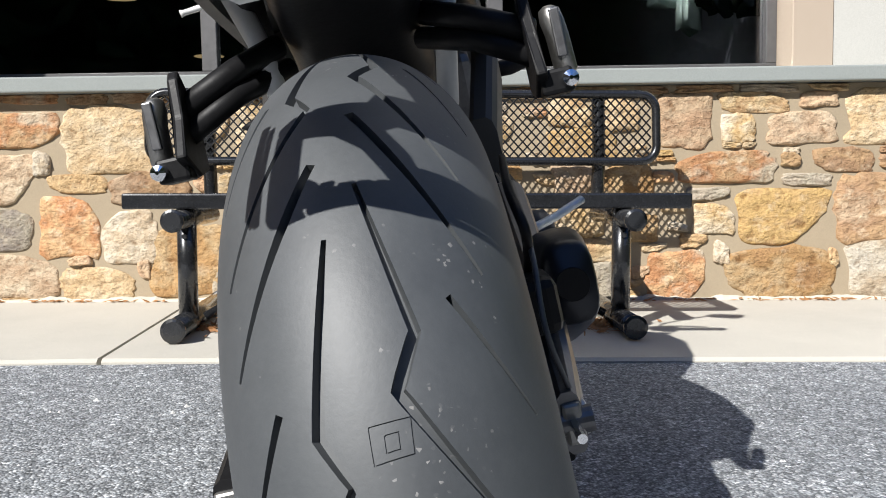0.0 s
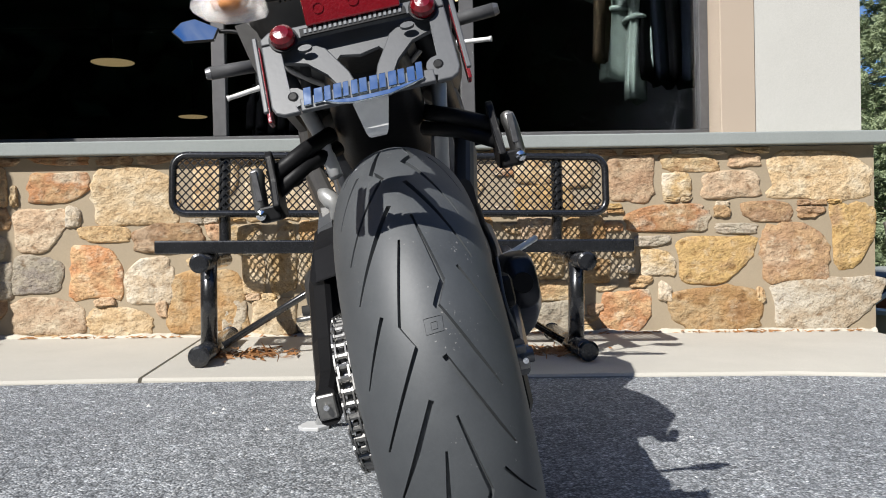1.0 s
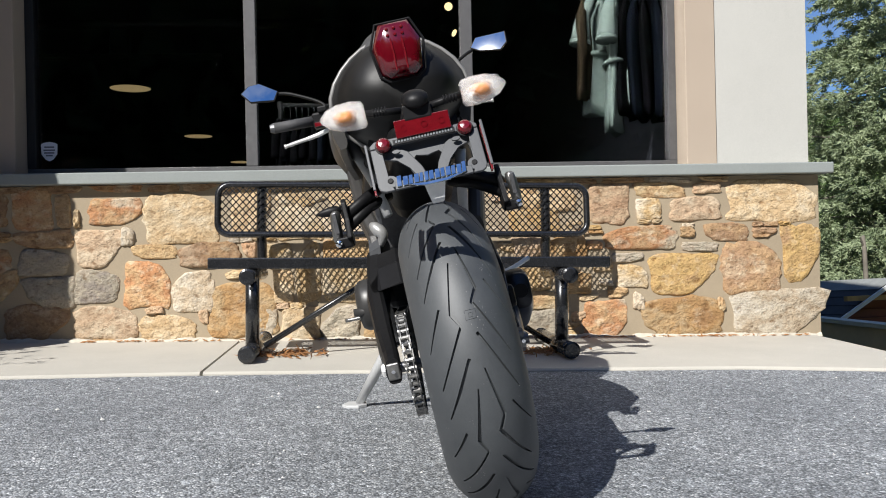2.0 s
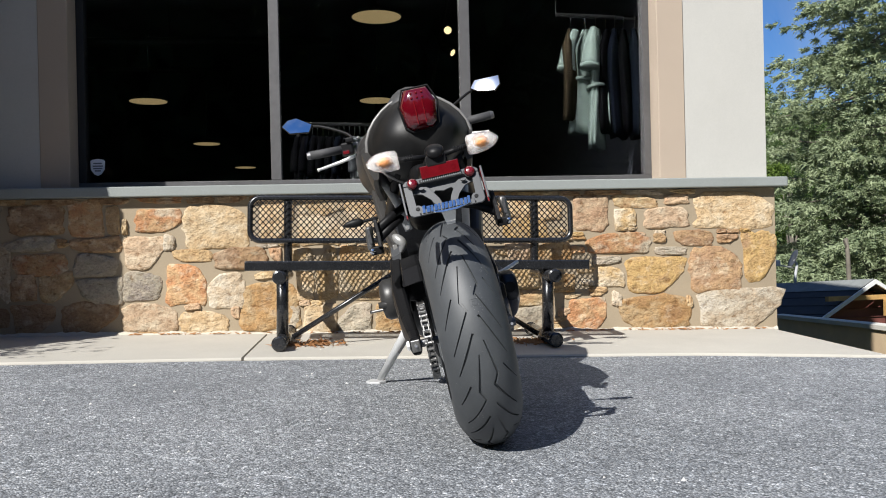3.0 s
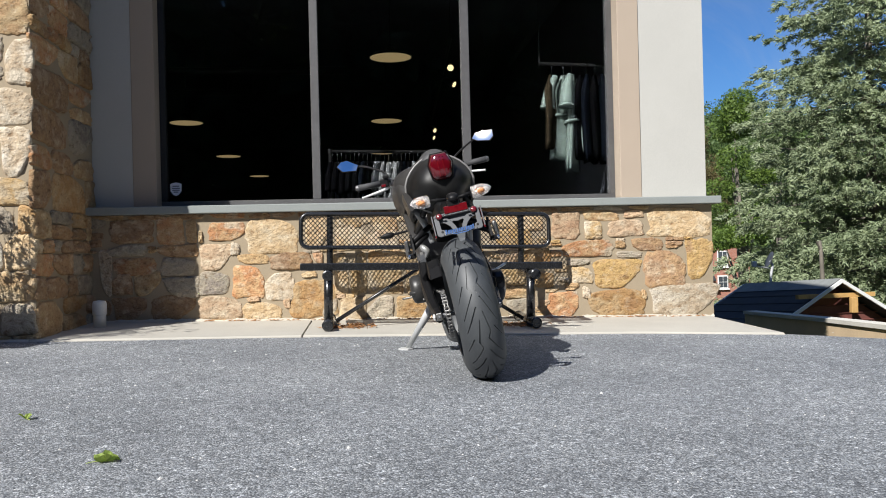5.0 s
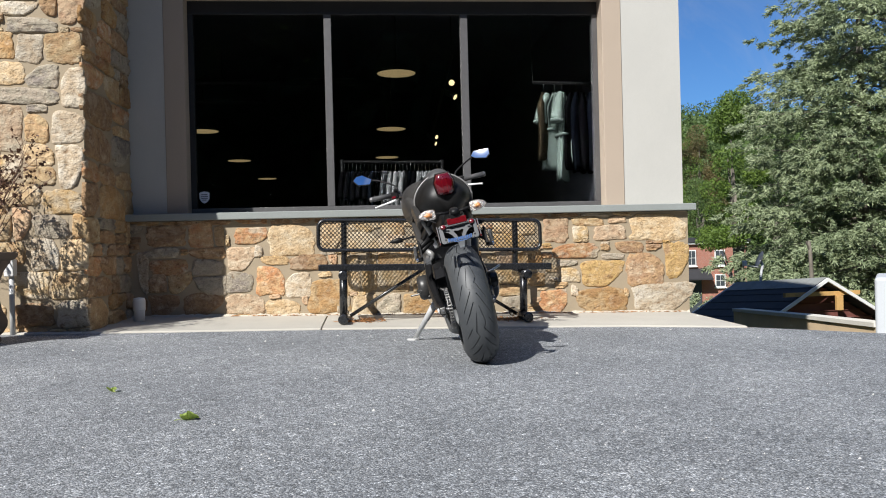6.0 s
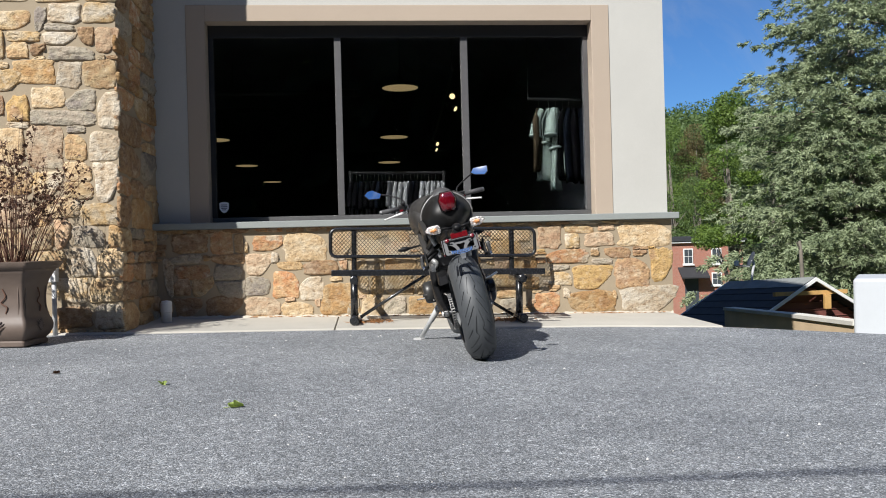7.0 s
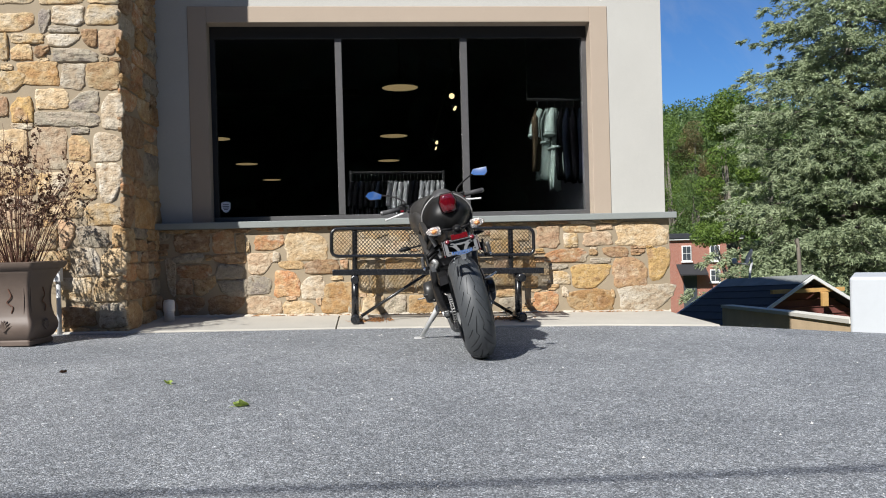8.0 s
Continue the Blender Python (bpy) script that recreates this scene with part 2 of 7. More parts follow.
def add_box(bm, x0, x1, y0, y1, z0, z1, bevel=0.0, seg=2, m=None):
    r = bmesh.ops.create_cube(bm, size=1)
    vs = r["verts"]
    for v in vs:
        v.co = Vector(((x0 + x1) / 2 + v.co.x * (x1 - x0), (y0 + y1) / 2 + v.co.y * (y1 - y0), (z0 + z1) / 2 + v.co.z * (z1 - z0)))
    if bevel:
        es = list({e for v in vs for e in v.link_edges})
        out = bmesh.ops.bevel(bm, geom=es, offset=bevel, segments=seg, affect="EDGES", profile=0.5)
        vs = list({v for f in out["faces"] for v in f.verts} | {v for v in vs if v.is_valid})
    if m is not None:
        for v in vs:
            v.co = m @ v.co
    return bm


def box(x0, x1, y0, y1, z0, z1, bevel=0.0, seg=2, m=None):
    return add_box(bmesh.new(), x0, x1, y0, y1, z0, z1, bevel, seg, m)


def add_tube(bm, pts, r, n=12, caps=True):
    """A round bar along points; r is one radius or one for each point."""
    pts = [Vector(p) for p in pts]
    rs = r if hasattr(r, "__len__") else [r] * len(pts)
    rings = []
    side = None
    for i, p in enumerate(pts):
        d = (pts[min(i + 1, len(pts) - 1)] - pts[max(i - 1, 0)]).normalized()
        if side is None:
            side = d.orthogonal().normalized()
        side = (side - d * side.dot(d)).normalized()
        up = d.cross(side)
        rings.append([bm.verts.new(p + (side * math.cos(a) + up * math.sin(a)) * rs[i]) for a in (2 * math.pi * k / n for k in range(n))])
    for a, b in zip(rings, rings[1:]):
        for k in range(n):
            bm.faces.new((a[k], a[(k + 1) % n], b[(k + 1) % n], b[k]))
    if caps:
        bm.faces.new(rings[0][::-1])
        bm.faces.new(rings[-1])
    return bm


def tube(pts, r, n=12, caps=True):
    return add_tube(bmesh.new(), pts, r, n, caps)


def smooth_path(pts, steps=6):
    """Catmull-Rom through the points."""
    P = [Vector(p) for p in pts]
    P = [2 * P[0] - P[1]] + P + [2 * P[-1] - P[-2]]
    out = []
    for i in range(1, len(P) - 2):
        for k in range(steps):
            t = k / steps
            a, b, c, d = P[i - 1], P[i], P[i + 1], P[i + 2]
            out.append(0.5 * (2 * b + (c - a) * t + (2 * a - 5 * b + 4 * c - d) * t * t + (3 * b - a - 3 * c + d) * t ** 3))
    return out + [P[-2]]


def add_prism(bm, outline, depth, m=None):
    """A flat outline (x, y) thickened along z by depth, centred, at the pose m."""
    m = m or Matrix()
    a = [bm.verts.new(m @ Vector((x, y, depth / 2))) for x, y in outline]
    b = [bm.verts.new(m @ Vector((x, y, -depth / 2))) for x, y in outline]
    bm.faces.new(a)
    bm.faces.new(b[::-1])
    for i in range(len(a)):
        j = (i + 1) % len(a)
        bm.faces.new((a[j], a[i], b[i], b[j]))
    return bm


def prism(outline, depth, m=None, bevel=0.0):
    bm = add_prism(bmesh.new(), outline, depth, m)
    if bevel:
        bmesh.ops.bevel(bm, geom=bm.edges[:], offset=bevel, segments=2, affect="EDGES", profile=0.5)
    return bm


def loft(rings, close=True):
    """Skin over rings of equal length."""
    bm = bmesh.new()
    rs = [[bm.verts.new(Vector(p)) for p in r] for r in rings]
    n = len(rs[0])
    for a, b in zip(rs, rs[1:]):
        for k in range(n):
            bm.faces.new((a[k], a[(k + 1) % n], b[(k + 1) % n], b[k]))
    if close:
        bm.faces.new(rs[0][::-1])
        bm.faces.new(rs[-1])
    bmesh.ops.recalc_face_normals(bm, faces=bm.faces[:])
    return bm


def lathe(profile, axis="x", n=32, close=False):
    """Turns (along, radius) points round the axis."""
    bm = bmesh.new()
    rings = []
    for s, r in profile:
        ring = []
        for k in range(n):
            a = 2 * math.pi * k / n
            c, d = r * math.cos(a), r * math.sin(a)
            ring.append(bm.verts.new({"x": (s, c, d), "y": (d, s, c), "z": (c, d, s)}[axis]))
        rings.append(ring)
    pairs = list(zip(rings, rings[1:])) + ([(rings[-1], rings[0])] if close else [])
    for a, b in pairs:
        for k in range(n):
            bm.faces.new((a[k], a[(k + 1) % n], b[(k + 1) % n], b[k]))
    if not close:
        bm.faces.new(rings[0][::-1])
        bm.faces.new(rings[-1])
    bmesh.ops.recalc_face_normals(bm, faces=bm.faces[:])
    return bm


def oval(cx, cy, cz, rx, rz, n=20, power=2.0, y_lean=0.0):
    """A ring in an x-z plane; power above 2 makes it squarer."""
    out = []
    for k in range(n):
        a = 2 * math.pi * k / n
        c, s = math.cos(a), math.sin(a)
        x = math.copysign(abs(c) ** (2 / power), c) * rx
        z = math.copysign(abs(s) ** (2 / power), s) * rz
        out.append((cx + x, cy + z * y_lean, cz + z))
    return out


def gz(x, y):
    """Height of the sloping forecourt."""
    return -0.016 - 0.021 * x + 0.015 * y

# ---------- ground and pavement ----------
LOT = [(-34, 1.9), (-2.6, 1.9), (-1.2, 1.97), (0.2, 1.99), (1.3, 1.95), (2.2, 1.82), (3.13, 1.21), (4.6, 0.2), (16, -8), (16, -45), (-34, -45)]
bm = bmesh.new()
top = [bm.verts.new((x, y, gz(x, y))) for x, y in LOT]
low = [bm.verts.new((x, y, gz(x, y) - 0.4)) for x, y in LOT]
bm.faces.new(top[::-1])
for i in range(len(LOT)):
    j = (i + 1) % len(LOT)
    bm.faces.new((top[i], top[j], low[j], low[i]))
bmesh.ops.recalc_face_normals(bm, faces=bm.faces[:])
tagged(part("road", bm, ASPHALT), "weathered grey asphalt forecourt with pale stone chips", "asphalt", kind="structure")


def land(x, y):
    """The land round the lot: under the asphalt, down the bank, then up the wooded hill."""
    edge = max((x - 2.2) * 0.55 + (y - 1.8) * 0.83, 0) if x > 2.2 else 0.0
    z = gz(max(-40, min(x, 16)), max(-45, min(y, 3))) - 0.3
    z -= 5.2 * min(1, edge / 22) ** 0.8
    d = math.hypot(x * 0.6, y)
    if y > 60:
        z += (min(d, 150) - 60) * 0.273
    return z


N = 70
ax = [math.copysign(abs(t) ** 2.2, t) * 700 for t in np.linspace(-1, 1, N)]
vs = [(x, y, land(x, y)) for y in ax for x in ax]
fs = [(j * N + i, j * N + i + 1, (j + 1) * N + i + 1, (j + 1) * N + i) for j in range(N - 1) for i in range(N - 1)]
tagged(raw("ground", vs, fs, EARTH, smooth=True), "grassy land falling away behind the forecourt", "ground", kind="structure")


def slab(x0, x1, front0, front1, back, name):
    bm = bmesh.new()
    K = 10
    rows = []
    for k in range(K + 1):
        x = x0 + (x1 - x0) * k / K
        f = front0 + (front1 - front0) * k / K
        rows.append([bm.verts.new((x, y, gz(x, y) + dz)) for y, dz in ((f, -0.12), (f, 0.004), (f + 0.012, 0.012), (back, 0.014), (back, -0.12))])
    for a, b in zip(rows, rows[1:]):
        for i in range(4):
            bm.faces.new((a[i], b[i], b[i + 1], a[i + 1]))
    for r in (rows[0][::-1], rows[-1]):
        bm.faces.new(r)
    bmesh.ops.recalc_face_normals(bm, faces=bm.faces[:])
    return part(name, bm, CONCRETE, pavement)


pavement = tagged(new("pavement"), "pale concrete walk along the stone wall", "pavement", kind="structure")
slab(-5.0, -2.42, 1.88, 1.90, 1.97, "slab")
slab(-2.415, -0.845, 1.9, 1.985, 3.0, "slab")
slab(-0.833, 1.30, 1.985, 1.955, 3.0, "slab")
slab(1.30, 2.145, 1.955, 1.80, 3.0, "slab")

# ---------- the shop ----------
WX0, WX1, WZ0, WZ1 = -1.945, 1.515, 0.91, 2.675           # opening inside the tan surround
BACK, TOP = 19.0, 8.4


def block(name, x0, x1, y0, y1, z0, z1, material, bevel=0.0, label="", category="", kind="structure"):
    return tagged(part(name, box(x0, x1, y0, y1, z0, z1, bevel), material), label, category, kind=kind)


front = tagged(new("wall_front"), "cream stucco shop front over a fieldstone base", "wall", kind="structure")
for nm, b in (("stucco_panel", (-2.42, WX0 - 0.16, 3.078, 3.3, 0.905, TOP)), ("stucco_panel", (WX1 + 0.16, 2.19, 3.078, 3.3, 0.905, TOP)),
              ("stucco_panel", (WX0 - 0.16, WX1 + 0.16, 3.078, 3.3, WZ1 + 0.14, TOP)), ("base_wall", (-2.42, 2.185, 2.972, 3.3, -0.6, 0.845))):
    part(nm, box(*b), MORTAR if nm == "base_wall" else STUCCO, front)
# tan surround, proud of the stucco
for b in ((WX0 - 0.165, WX0, 3.07, 3.3, 0.905, WZ1 + 0.145), (WX1, WX1 + 0.165, 3.07, 3.3, 0.905, WZ1 + 0.145), (WX0, WX1, 3.07, 3.3, WZ1, WZ1 + 0.145)):
    part("surround", box(*b, bevel=0.004, seg=1), STUCCO_TAN, front)
part("sill", box(-2.43, 2.24, 2.908, 3.3, 0.848, 0.905, 0.006), SILL, front, "grey-green stone sill")

block("wall_side_right", 1.9, 2.19, 3.3, BACK, -3.5, TOP, STUCCO, label="cream stucco side wall", category="wall")
block("wall_side_left", -9.0, -8.7, 3.3, BACK, -0.5, TOP, STUCCO, label="plain cream side wall", category="wall")
block("wall_back", -9.0, 2.19, BACK, BACK + 0.3, -3.5, TOP, STUCCO, label="plain cream back wall", category="wall")
block("wall_front_left", -9.0, -2.42, 3.0, 3.3, -0.5, TOP, STUCCO, label="plain cream front wall beside the pier", category="wall")
block("roof", -9.2, 2.4, 2.8, BACK + 0.5, TOP, TOP + 0.3, SILL, label="flat grey roof", category="roof")
# the room's dimness and bluish window haze are put into these dark colours
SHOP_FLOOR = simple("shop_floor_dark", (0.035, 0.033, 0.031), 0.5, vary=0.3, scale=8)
SHOP_DARK = simple("shop_dim_blue", (0.055, 0.06, 0.075), 0.8, vary=0.2, scale=5)
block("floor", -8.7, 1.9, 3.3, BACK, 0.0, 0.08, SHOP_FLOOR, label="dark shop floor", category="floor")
block("ceiling", -8.7, 1.9, 3.3, BACK, 3.3, 3.4, SHOP_DARK, label="shop ceiling coloured near black for the dim room", category="ceiling")
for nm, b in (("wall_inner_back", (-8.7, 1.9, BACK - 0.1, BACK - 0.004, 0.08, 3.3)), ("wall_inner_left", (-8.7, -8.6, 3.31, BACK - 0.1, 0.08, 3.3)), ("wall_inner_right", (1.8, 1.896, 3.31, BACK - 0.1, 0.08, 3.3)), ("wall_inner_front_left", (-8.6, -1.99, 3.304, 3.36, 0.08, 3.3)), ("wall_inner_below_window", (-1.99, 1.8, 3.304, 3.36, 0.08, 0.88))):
    block(nm, *b, SHOP_DARK, label="inner wall coloured near black for the dim room", category="wall")

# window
# darker frame colour: the recess's shade on header and left jamb is painted in
FRAME_SHADED = simple("window_frame_shaded", (0.012, 0.012, 0.013), 0.5, 0.0)
GLASS = glassy("window_glass", (0.78, 0.8, 0.82))
win = tagged(new("window_1"), "wide three-pane shop window in a dark metal frame", "window", kind="structure")
fy0, fy1 = 3.215, 3.285
for nm, b in (("window_frame", (WX0, WX1, fy0, fy1, 0.905, 0.955)), ("window_frame", (WX0, WX1, fy0, fy1, 2.565, WZ1)), ("window_frame", (WX0, WX0 + 0.045, fy0, fy1, 0.955, 2.565)),
              ("window_frame", (WX1 - 0.045, WX1, fy0, fy1, 0.955, 2.565)), ("mullion", (-0.827, -0.765, fy0, fy1, 0.955, 2.565)), ("mullion", (0.325, 0.389, fy0, fy1, 0.955, 2.565))):
    part(nm, box(*b, bevel=0.003, seg=1), FRAME_SHADED if b[5] == WZ1 or b[1] == WX0 + 0.045 else FRAME_METAL, win)
for x0, x1 in ((WX0 + 0.045, -0.827), (-0.765, 0.325), (0.389, WX1 - 0.045)):
    p = part("pane", box(x0, x1, 3.248, 3.256, 0.955, 2.565), GLASS, win)
    p.visible_shadow = False

# stone pier
PX = -2.384
PIER = block("stone_pier", -6.5, PX - 0.012, 1.965, 3.074, -0.5, 7.5, MORTAR, label="tall fieldstone pier beside the window", category="pier")

# ---------- bench ----------
BLACK_COAT = simple("black_coated_steel", (0.012, 0.0125, 0.014), 0.26, 0.0, 0.3, 60, 0.12, coat=0.6)


def expanded_mesh(width, height, cell_w, cell_h, wire, x_of=None):
    """Diamond steel mesh over a rectangle in x-z, as thin square bars."""
    bm = bmesh.new()
    nx, nz = int(width / cell_w), int(height / (cell_h / 2))
    for j in range(nz):
        for i in range(nx + 1):
            off = 0.5 if j % 2 else 0.0
            xa, za = (i + off) * cell_w - width / 2, j * cell_h / 2
            for sgn in (-1, 1):
                xb, zb = xa + sgn * cell_w / 2, za + cell_h / 2
                if max(abs(xa), abs(xb)) > width / 2 or zb > height:
                    continue
                d = Vector((xb - xa, 0, zb - za)).normalized()
                s = Vector((-d.z, 0, d.x)) * wire / 2
                y = Vector((0, wire * 0.45, 0))
                p, q = Vector((xa, 0, za)), Vector((xb, 0, zb))
                a = [bm.verts.new(v) for v in (p + s - y, p - s - y, p - s + y, p + s + y)]
                b = [bm.verts.new(v) for v in (q + s - y, q - s - y, q - s + y, q + s + y)]
                for k in range(4):
                    bm.faces.new((a[k], a[(k + 1) % 4], b[(k + 1) % 4], b[k]))
    return bm


def rounded_loop(w, h, r, n=6):
    out = []
    for cx, cz, a0 in ((w / 2 - r, h - r, 0), (-w / 2 + r, h - r, 90), (-w / 2 + r, r, 180), (w / 2 - r, r, 270)):
        for k in range(n + 1):
            a = radians(a0 + 90 * k / n)
            out.append((cx + r * math.cos(a), 0, cz + r * math.sin(a)))
    return out


def ring_tube(pts, r, n=10):
    pts = [Vector(p) for p in pts]
    bm = bmesh.new()
    rings = []
    for i, p in enumerate(pts):
        d = (pts[(i + 1) % len(pts)] - pts[i - 1]).normalized()
        side = Vector((0, 1, 0))
        up = d.cross(side)
        rings.append([bm.verts.new(p + (side * math.cos(a) + up * math.sin(a)) * r) for a in (2 * math.pi * k / n for k in range(n))])
    for i in range(len(rings)):
        a, b = rings[i], rings[(i + 1) % len(rings)]
        for k in range(n):
            bm.faces.new((a[k], a[(k + 1) % n], b[(k + 1) % n], b[k]))
    return bm


bench = tagged(new("bench"), "black coated steel mesh park bench against the wall", "bench")
BENCH = pose(0.005, 0, gz(0, 2.5) + 0.012, 0, 1.1, 0.6)
bench.matrix_basis = BENCH
# back panel, leaning a little
BACKM = pose(0, 2.66, 0.535, -7, 0, 0)
back = part("backrest", ring_tube(rounded_loop(1.745, 0.235, 0.055), 0.0155), BLACK_COAT, bench, smooth=True, at=BACKM)
part("mesh_panel", expanded_mesh(1.735, 0.232, 0.0310, 0.0340, 0.0052), BLACK_COAT, back, "open diamond steel mesh")
# seat: rim, mesh deck
seat = part("seat", box(-0.857, 0.885, 2.315, 2.35, 0.383, 0.431, 0.006), BLACK_COAT, bench)
for b in ((-0.857, 0.885, 2.515, 2.545, 0.383, 0.429), (-0.857, -0.822, 2.35, 2.515, 0.383, 0.431), (0.85, 0.885, 2.35, 2.515, 0.383, 0.431)):
    part("rim_bar", box(*b, bevel=0.005), BLACK_COAT, seat)
deck = expanded_mesh(1.68, 0.17, 0.0310, 0.0340, 0.0052)
part("mesh_panel", deck, BLACK_COAT, seat, "open diamond steel mesh", at=pose(0.014, 2.348, 0.427, -90, 0, 0))
for sx in (-1, 1):
    px = sx * 0.675
    part("leg", tube([(px, 2.36, 0.03), (px, 2.36, 0.385)], 0.030, 18), BLACK_COAT, bench, smooth=True)
    foot = part("foot_bar", tube([(px, 2.18, 0.036), (px, 2.8, 0.036)], 0.0335, 18), BLACK_COAT, bench, smooth=True)
    for y0, y1 in ((2.172, 2.181), (2.799, 2.808)):
        part("end_cap", lathe([(y0, 0.028), (y0 + 0.003, 0.037), (y1, 0.037)], "y", 20), BLACK_COAT, foot, at=pose(px, 0, 0.036))
    arm = part("seat_arm", tube([(px, 2.2, 0.353), (px, 2.7, 0.353)], 0.029, 18), BLACK_COAT, bench, smooth=True)
    part("end_cap", lathe([(2.19, 0.026), (2.194, 0.034), (2.2, 0.034)], "y", 20), BLACK_COAT, arm, at=pose(px, 0, 0.353))
    part("back_post", tube(smooth_path([(px, 2.69, 0.35), (px, 2.70, 0.45), (px, 2.69, 0.56), (px, 2.716, 0.77)]), 0.0235, 16), BLACK_COAT, bench, smooth=True)
    part("brace", tube([(px - sx * 0.05, 2.36, 0.05), (px - sx * 0.40, 2.44, 0.265), (px - sx * 0.62, 2.47, 0.40)], 0.0135, 12), BLACK_COAT, bench, smooth=True)
    part("bolt", lathe([(-0.004, 0.009), (0.004, 0.009)], "y", 6), BLACK_COAT, bench, at=pose(px, 2.33, 0.3))

# ---------- motorcycle ----------
# built upright: x to its right, y ahead, z up, the rear tyre touching the ground at the origin
BIKE = pose(0.083, 0.387, gz(0.083, 0.387) - 0.004, 0, -11.8, -2.4)


def rubber_mat():
    """Tyre rubber: charcoal, scuffed, with fine moulding lines and pale road grit."""
    m, n, l, b = nodes_of("tyre_rubber")
    v = coords(n, l)
    f = noise_tex(n, l, v, 220, 6, 0.7)
    g = noise_tex(n, l, v, 11, 5, 0.6)
    base = mix(n, l, 0.6, ramp(n, l, f, [(0.3, (0.037, 0.041, 0.045)), (0.7, (0.059, 0.064, 0.069))]), ramp(n, l, g, [(0.3, (0.037, 0.041, 0.045)), (0.7, (0.064, 0.070, 0.075))]))
    vo = n.new("ShaderNodeTexVoronoi")
    vo.inputs["Scale"].default_value = 620
    l.new(v, vo.inputs["Vector"])
    sep = n.new("ShaderNodeSeparateColor")
    l.new(vo.outputs["Color"], sep.inputs[0])
    gate = n.new("ShaderNodeMath")
    gate.operation = "MULTIPLY"
    l.new(ramp(n, l, sep.outputs[0], [(0.965, (0, 0, 0)), (0.985, (1, 1, 1))]), gate.inputs[0])
    l.new(ramp(n, l, noise_tex(n, l, v, 26, 3), [(0.6, (0, 0, 0)), (0.72, (1, 1, 1))]), gate.inputs[1])
    base = mix(n, l, gate.outputs[0], base, (0.30, 0.29, 0.28))
    l.new(base, b.inputs["Base Color"])
    r = n.new("ShaderNodeMapRange")
    r.inputs[3].default_value, r.inputs[4].default_value = 0.5, 0.64
    b.inputs["Specular IOR Level"].default_value = 0.78
    l.new(g, r.inputs[0])
    l.new(r.outputs[0], b.inputs["Roughness"])
    bump(n, l, b, f, 0.15, 0.001)
    return m


RUBBER = rubber_mat()
MATT_BLACK = simple("matt_black_paint", (0.0085, 0.0083, 0.0082), 0.46, 0.0, 0.2, 50, 0.05)
MATT_BLACK.node_tree.nodes["Principled BSDF"].inputs["Specular IOR Level"].default_value = 0.3
GRAPHITE = simple("matt_graphite_paint", (0.042, 0.04, 0.038), 0.42, 0.15, 0.15, 60, 0.05)
BLACK_PLASTIC = simple("black_plastic", (0.008, 0.008, 0.0088), 0.46, 0.0, 0.25, 150, 0.12)
BLACK_PLASTIC.node_tree.nodes["Principled BSDF"].inputs["Specular IOR Level"].default_value = 0.18
GREY_PLASTIC = simple("grey_moulded_plastic", (0.062, 0.065, 0.070), 0.42, 0.0, 0.08, 300, 0.05)
SILVER_PAINT = simple("silver_grey_paint", (0.52, 0.525, 0.525), 0.45, 0.15, 0.1, 80, 0.05)
ALLOY = simple("cast_alloy", (0.74, 0.74, 0.73), 0.4, 0.25, 0.15, 90, 0.12)
STEEL_DARK = simple("dark_engine_paint", (0.045, 0.044, 0.043), 0.4, 0.3, 0.2, 60, 0.1)
STEEL = simple("dark_steel", (0.16, 0.16, 0.165), 0.38, 0.8, 0.25, 120, 0.1)
CHAIN_STEEL = simple("chain_steel", (0.27, 0.265, 0.255), 0.4, 0.95, 0.25, 200, 0.1)
CHROME = simple("bright_chrome", (0.82, 0.83, 0.85), 0.1, 1.0, 0.03, 60, 0.0)
MIRROR = nodes_of("mirror_silver")[0]
for key, value in (("Base Color", (0.92, 0.93, 0.94, 1)), ("Metallic", 1.0), ("Roughness", 0.03)):
    MIRROR.node_tree.nodes["Principled BSDF"].inputs[key].default_value = value
GRIP = simple("grip_rubber", (0.05, 0.05, 0.052), 0.7, 0.0, 0.2, 300, 0.3)
RED_PLASTIC = simple("red_reflector", (0.13, 0.003, 0.007), 0.2, 0.0, 0.2, 400, 0.2, coat=0.6)
RED_LENS = simple("red_lens", (0.085, 0.002, 0.006), 0.12, 0.0, 0.25, 30, 0.1, coat=1.0)
AMBER = simple("amber_bulb", (0.50, 0.20, 0.06), 0.25, 0.0, 0.15, 60, 0.1, coat=0.5)
CLEAR = glassy("clear_lens", (0.97, 0.97, 0.98), 0.01)
wave = CLEAR.node_tree.nodes.new("ShaderNodeTexWave")
wave.inputs["Scale"].default_value = 150.0
wave.inputs["Distortion"].default_value = 0.4
bump(CLEAR.node_tree.nodes, CLEAR.node_tree.links, CLEAR.node_tree.nodes["Principled BSDF"], wave.outputs["Fac"], 0.5, 0.003)
BRIGHT = simple("lens_reflector", (0.6, 0.585, 0.57), 0.2, 0.8, 0.35, 220, 1.0)
BLUE_DARK = simple("black_anodised", (0.02, 0.021, 0.026), 0.35, 0.4, 0.2, 80, 0.05)

bike = tagged(new("motorcycle"), "matt black naked sports motorcycle leaning on its sidestand", "motorcycle")
bike.matrix_basis = BIKE
TR, TW, TH = 0.3134, 0.0925, 0.108                        # tyre radius, half width, crown depth


def tread(th, a, lift=0.0):
    """A place on the tread: th degrees above the rearmost point, a degrees round the section."""
    t, a = radians(180 - th), radians(a)
    r = TR - TH + (TH + lift) * math.cos(a)
    return Vector(((TW + lift) * math.sin(a), r * math.cos(t), TR + r * math.sin(t)))


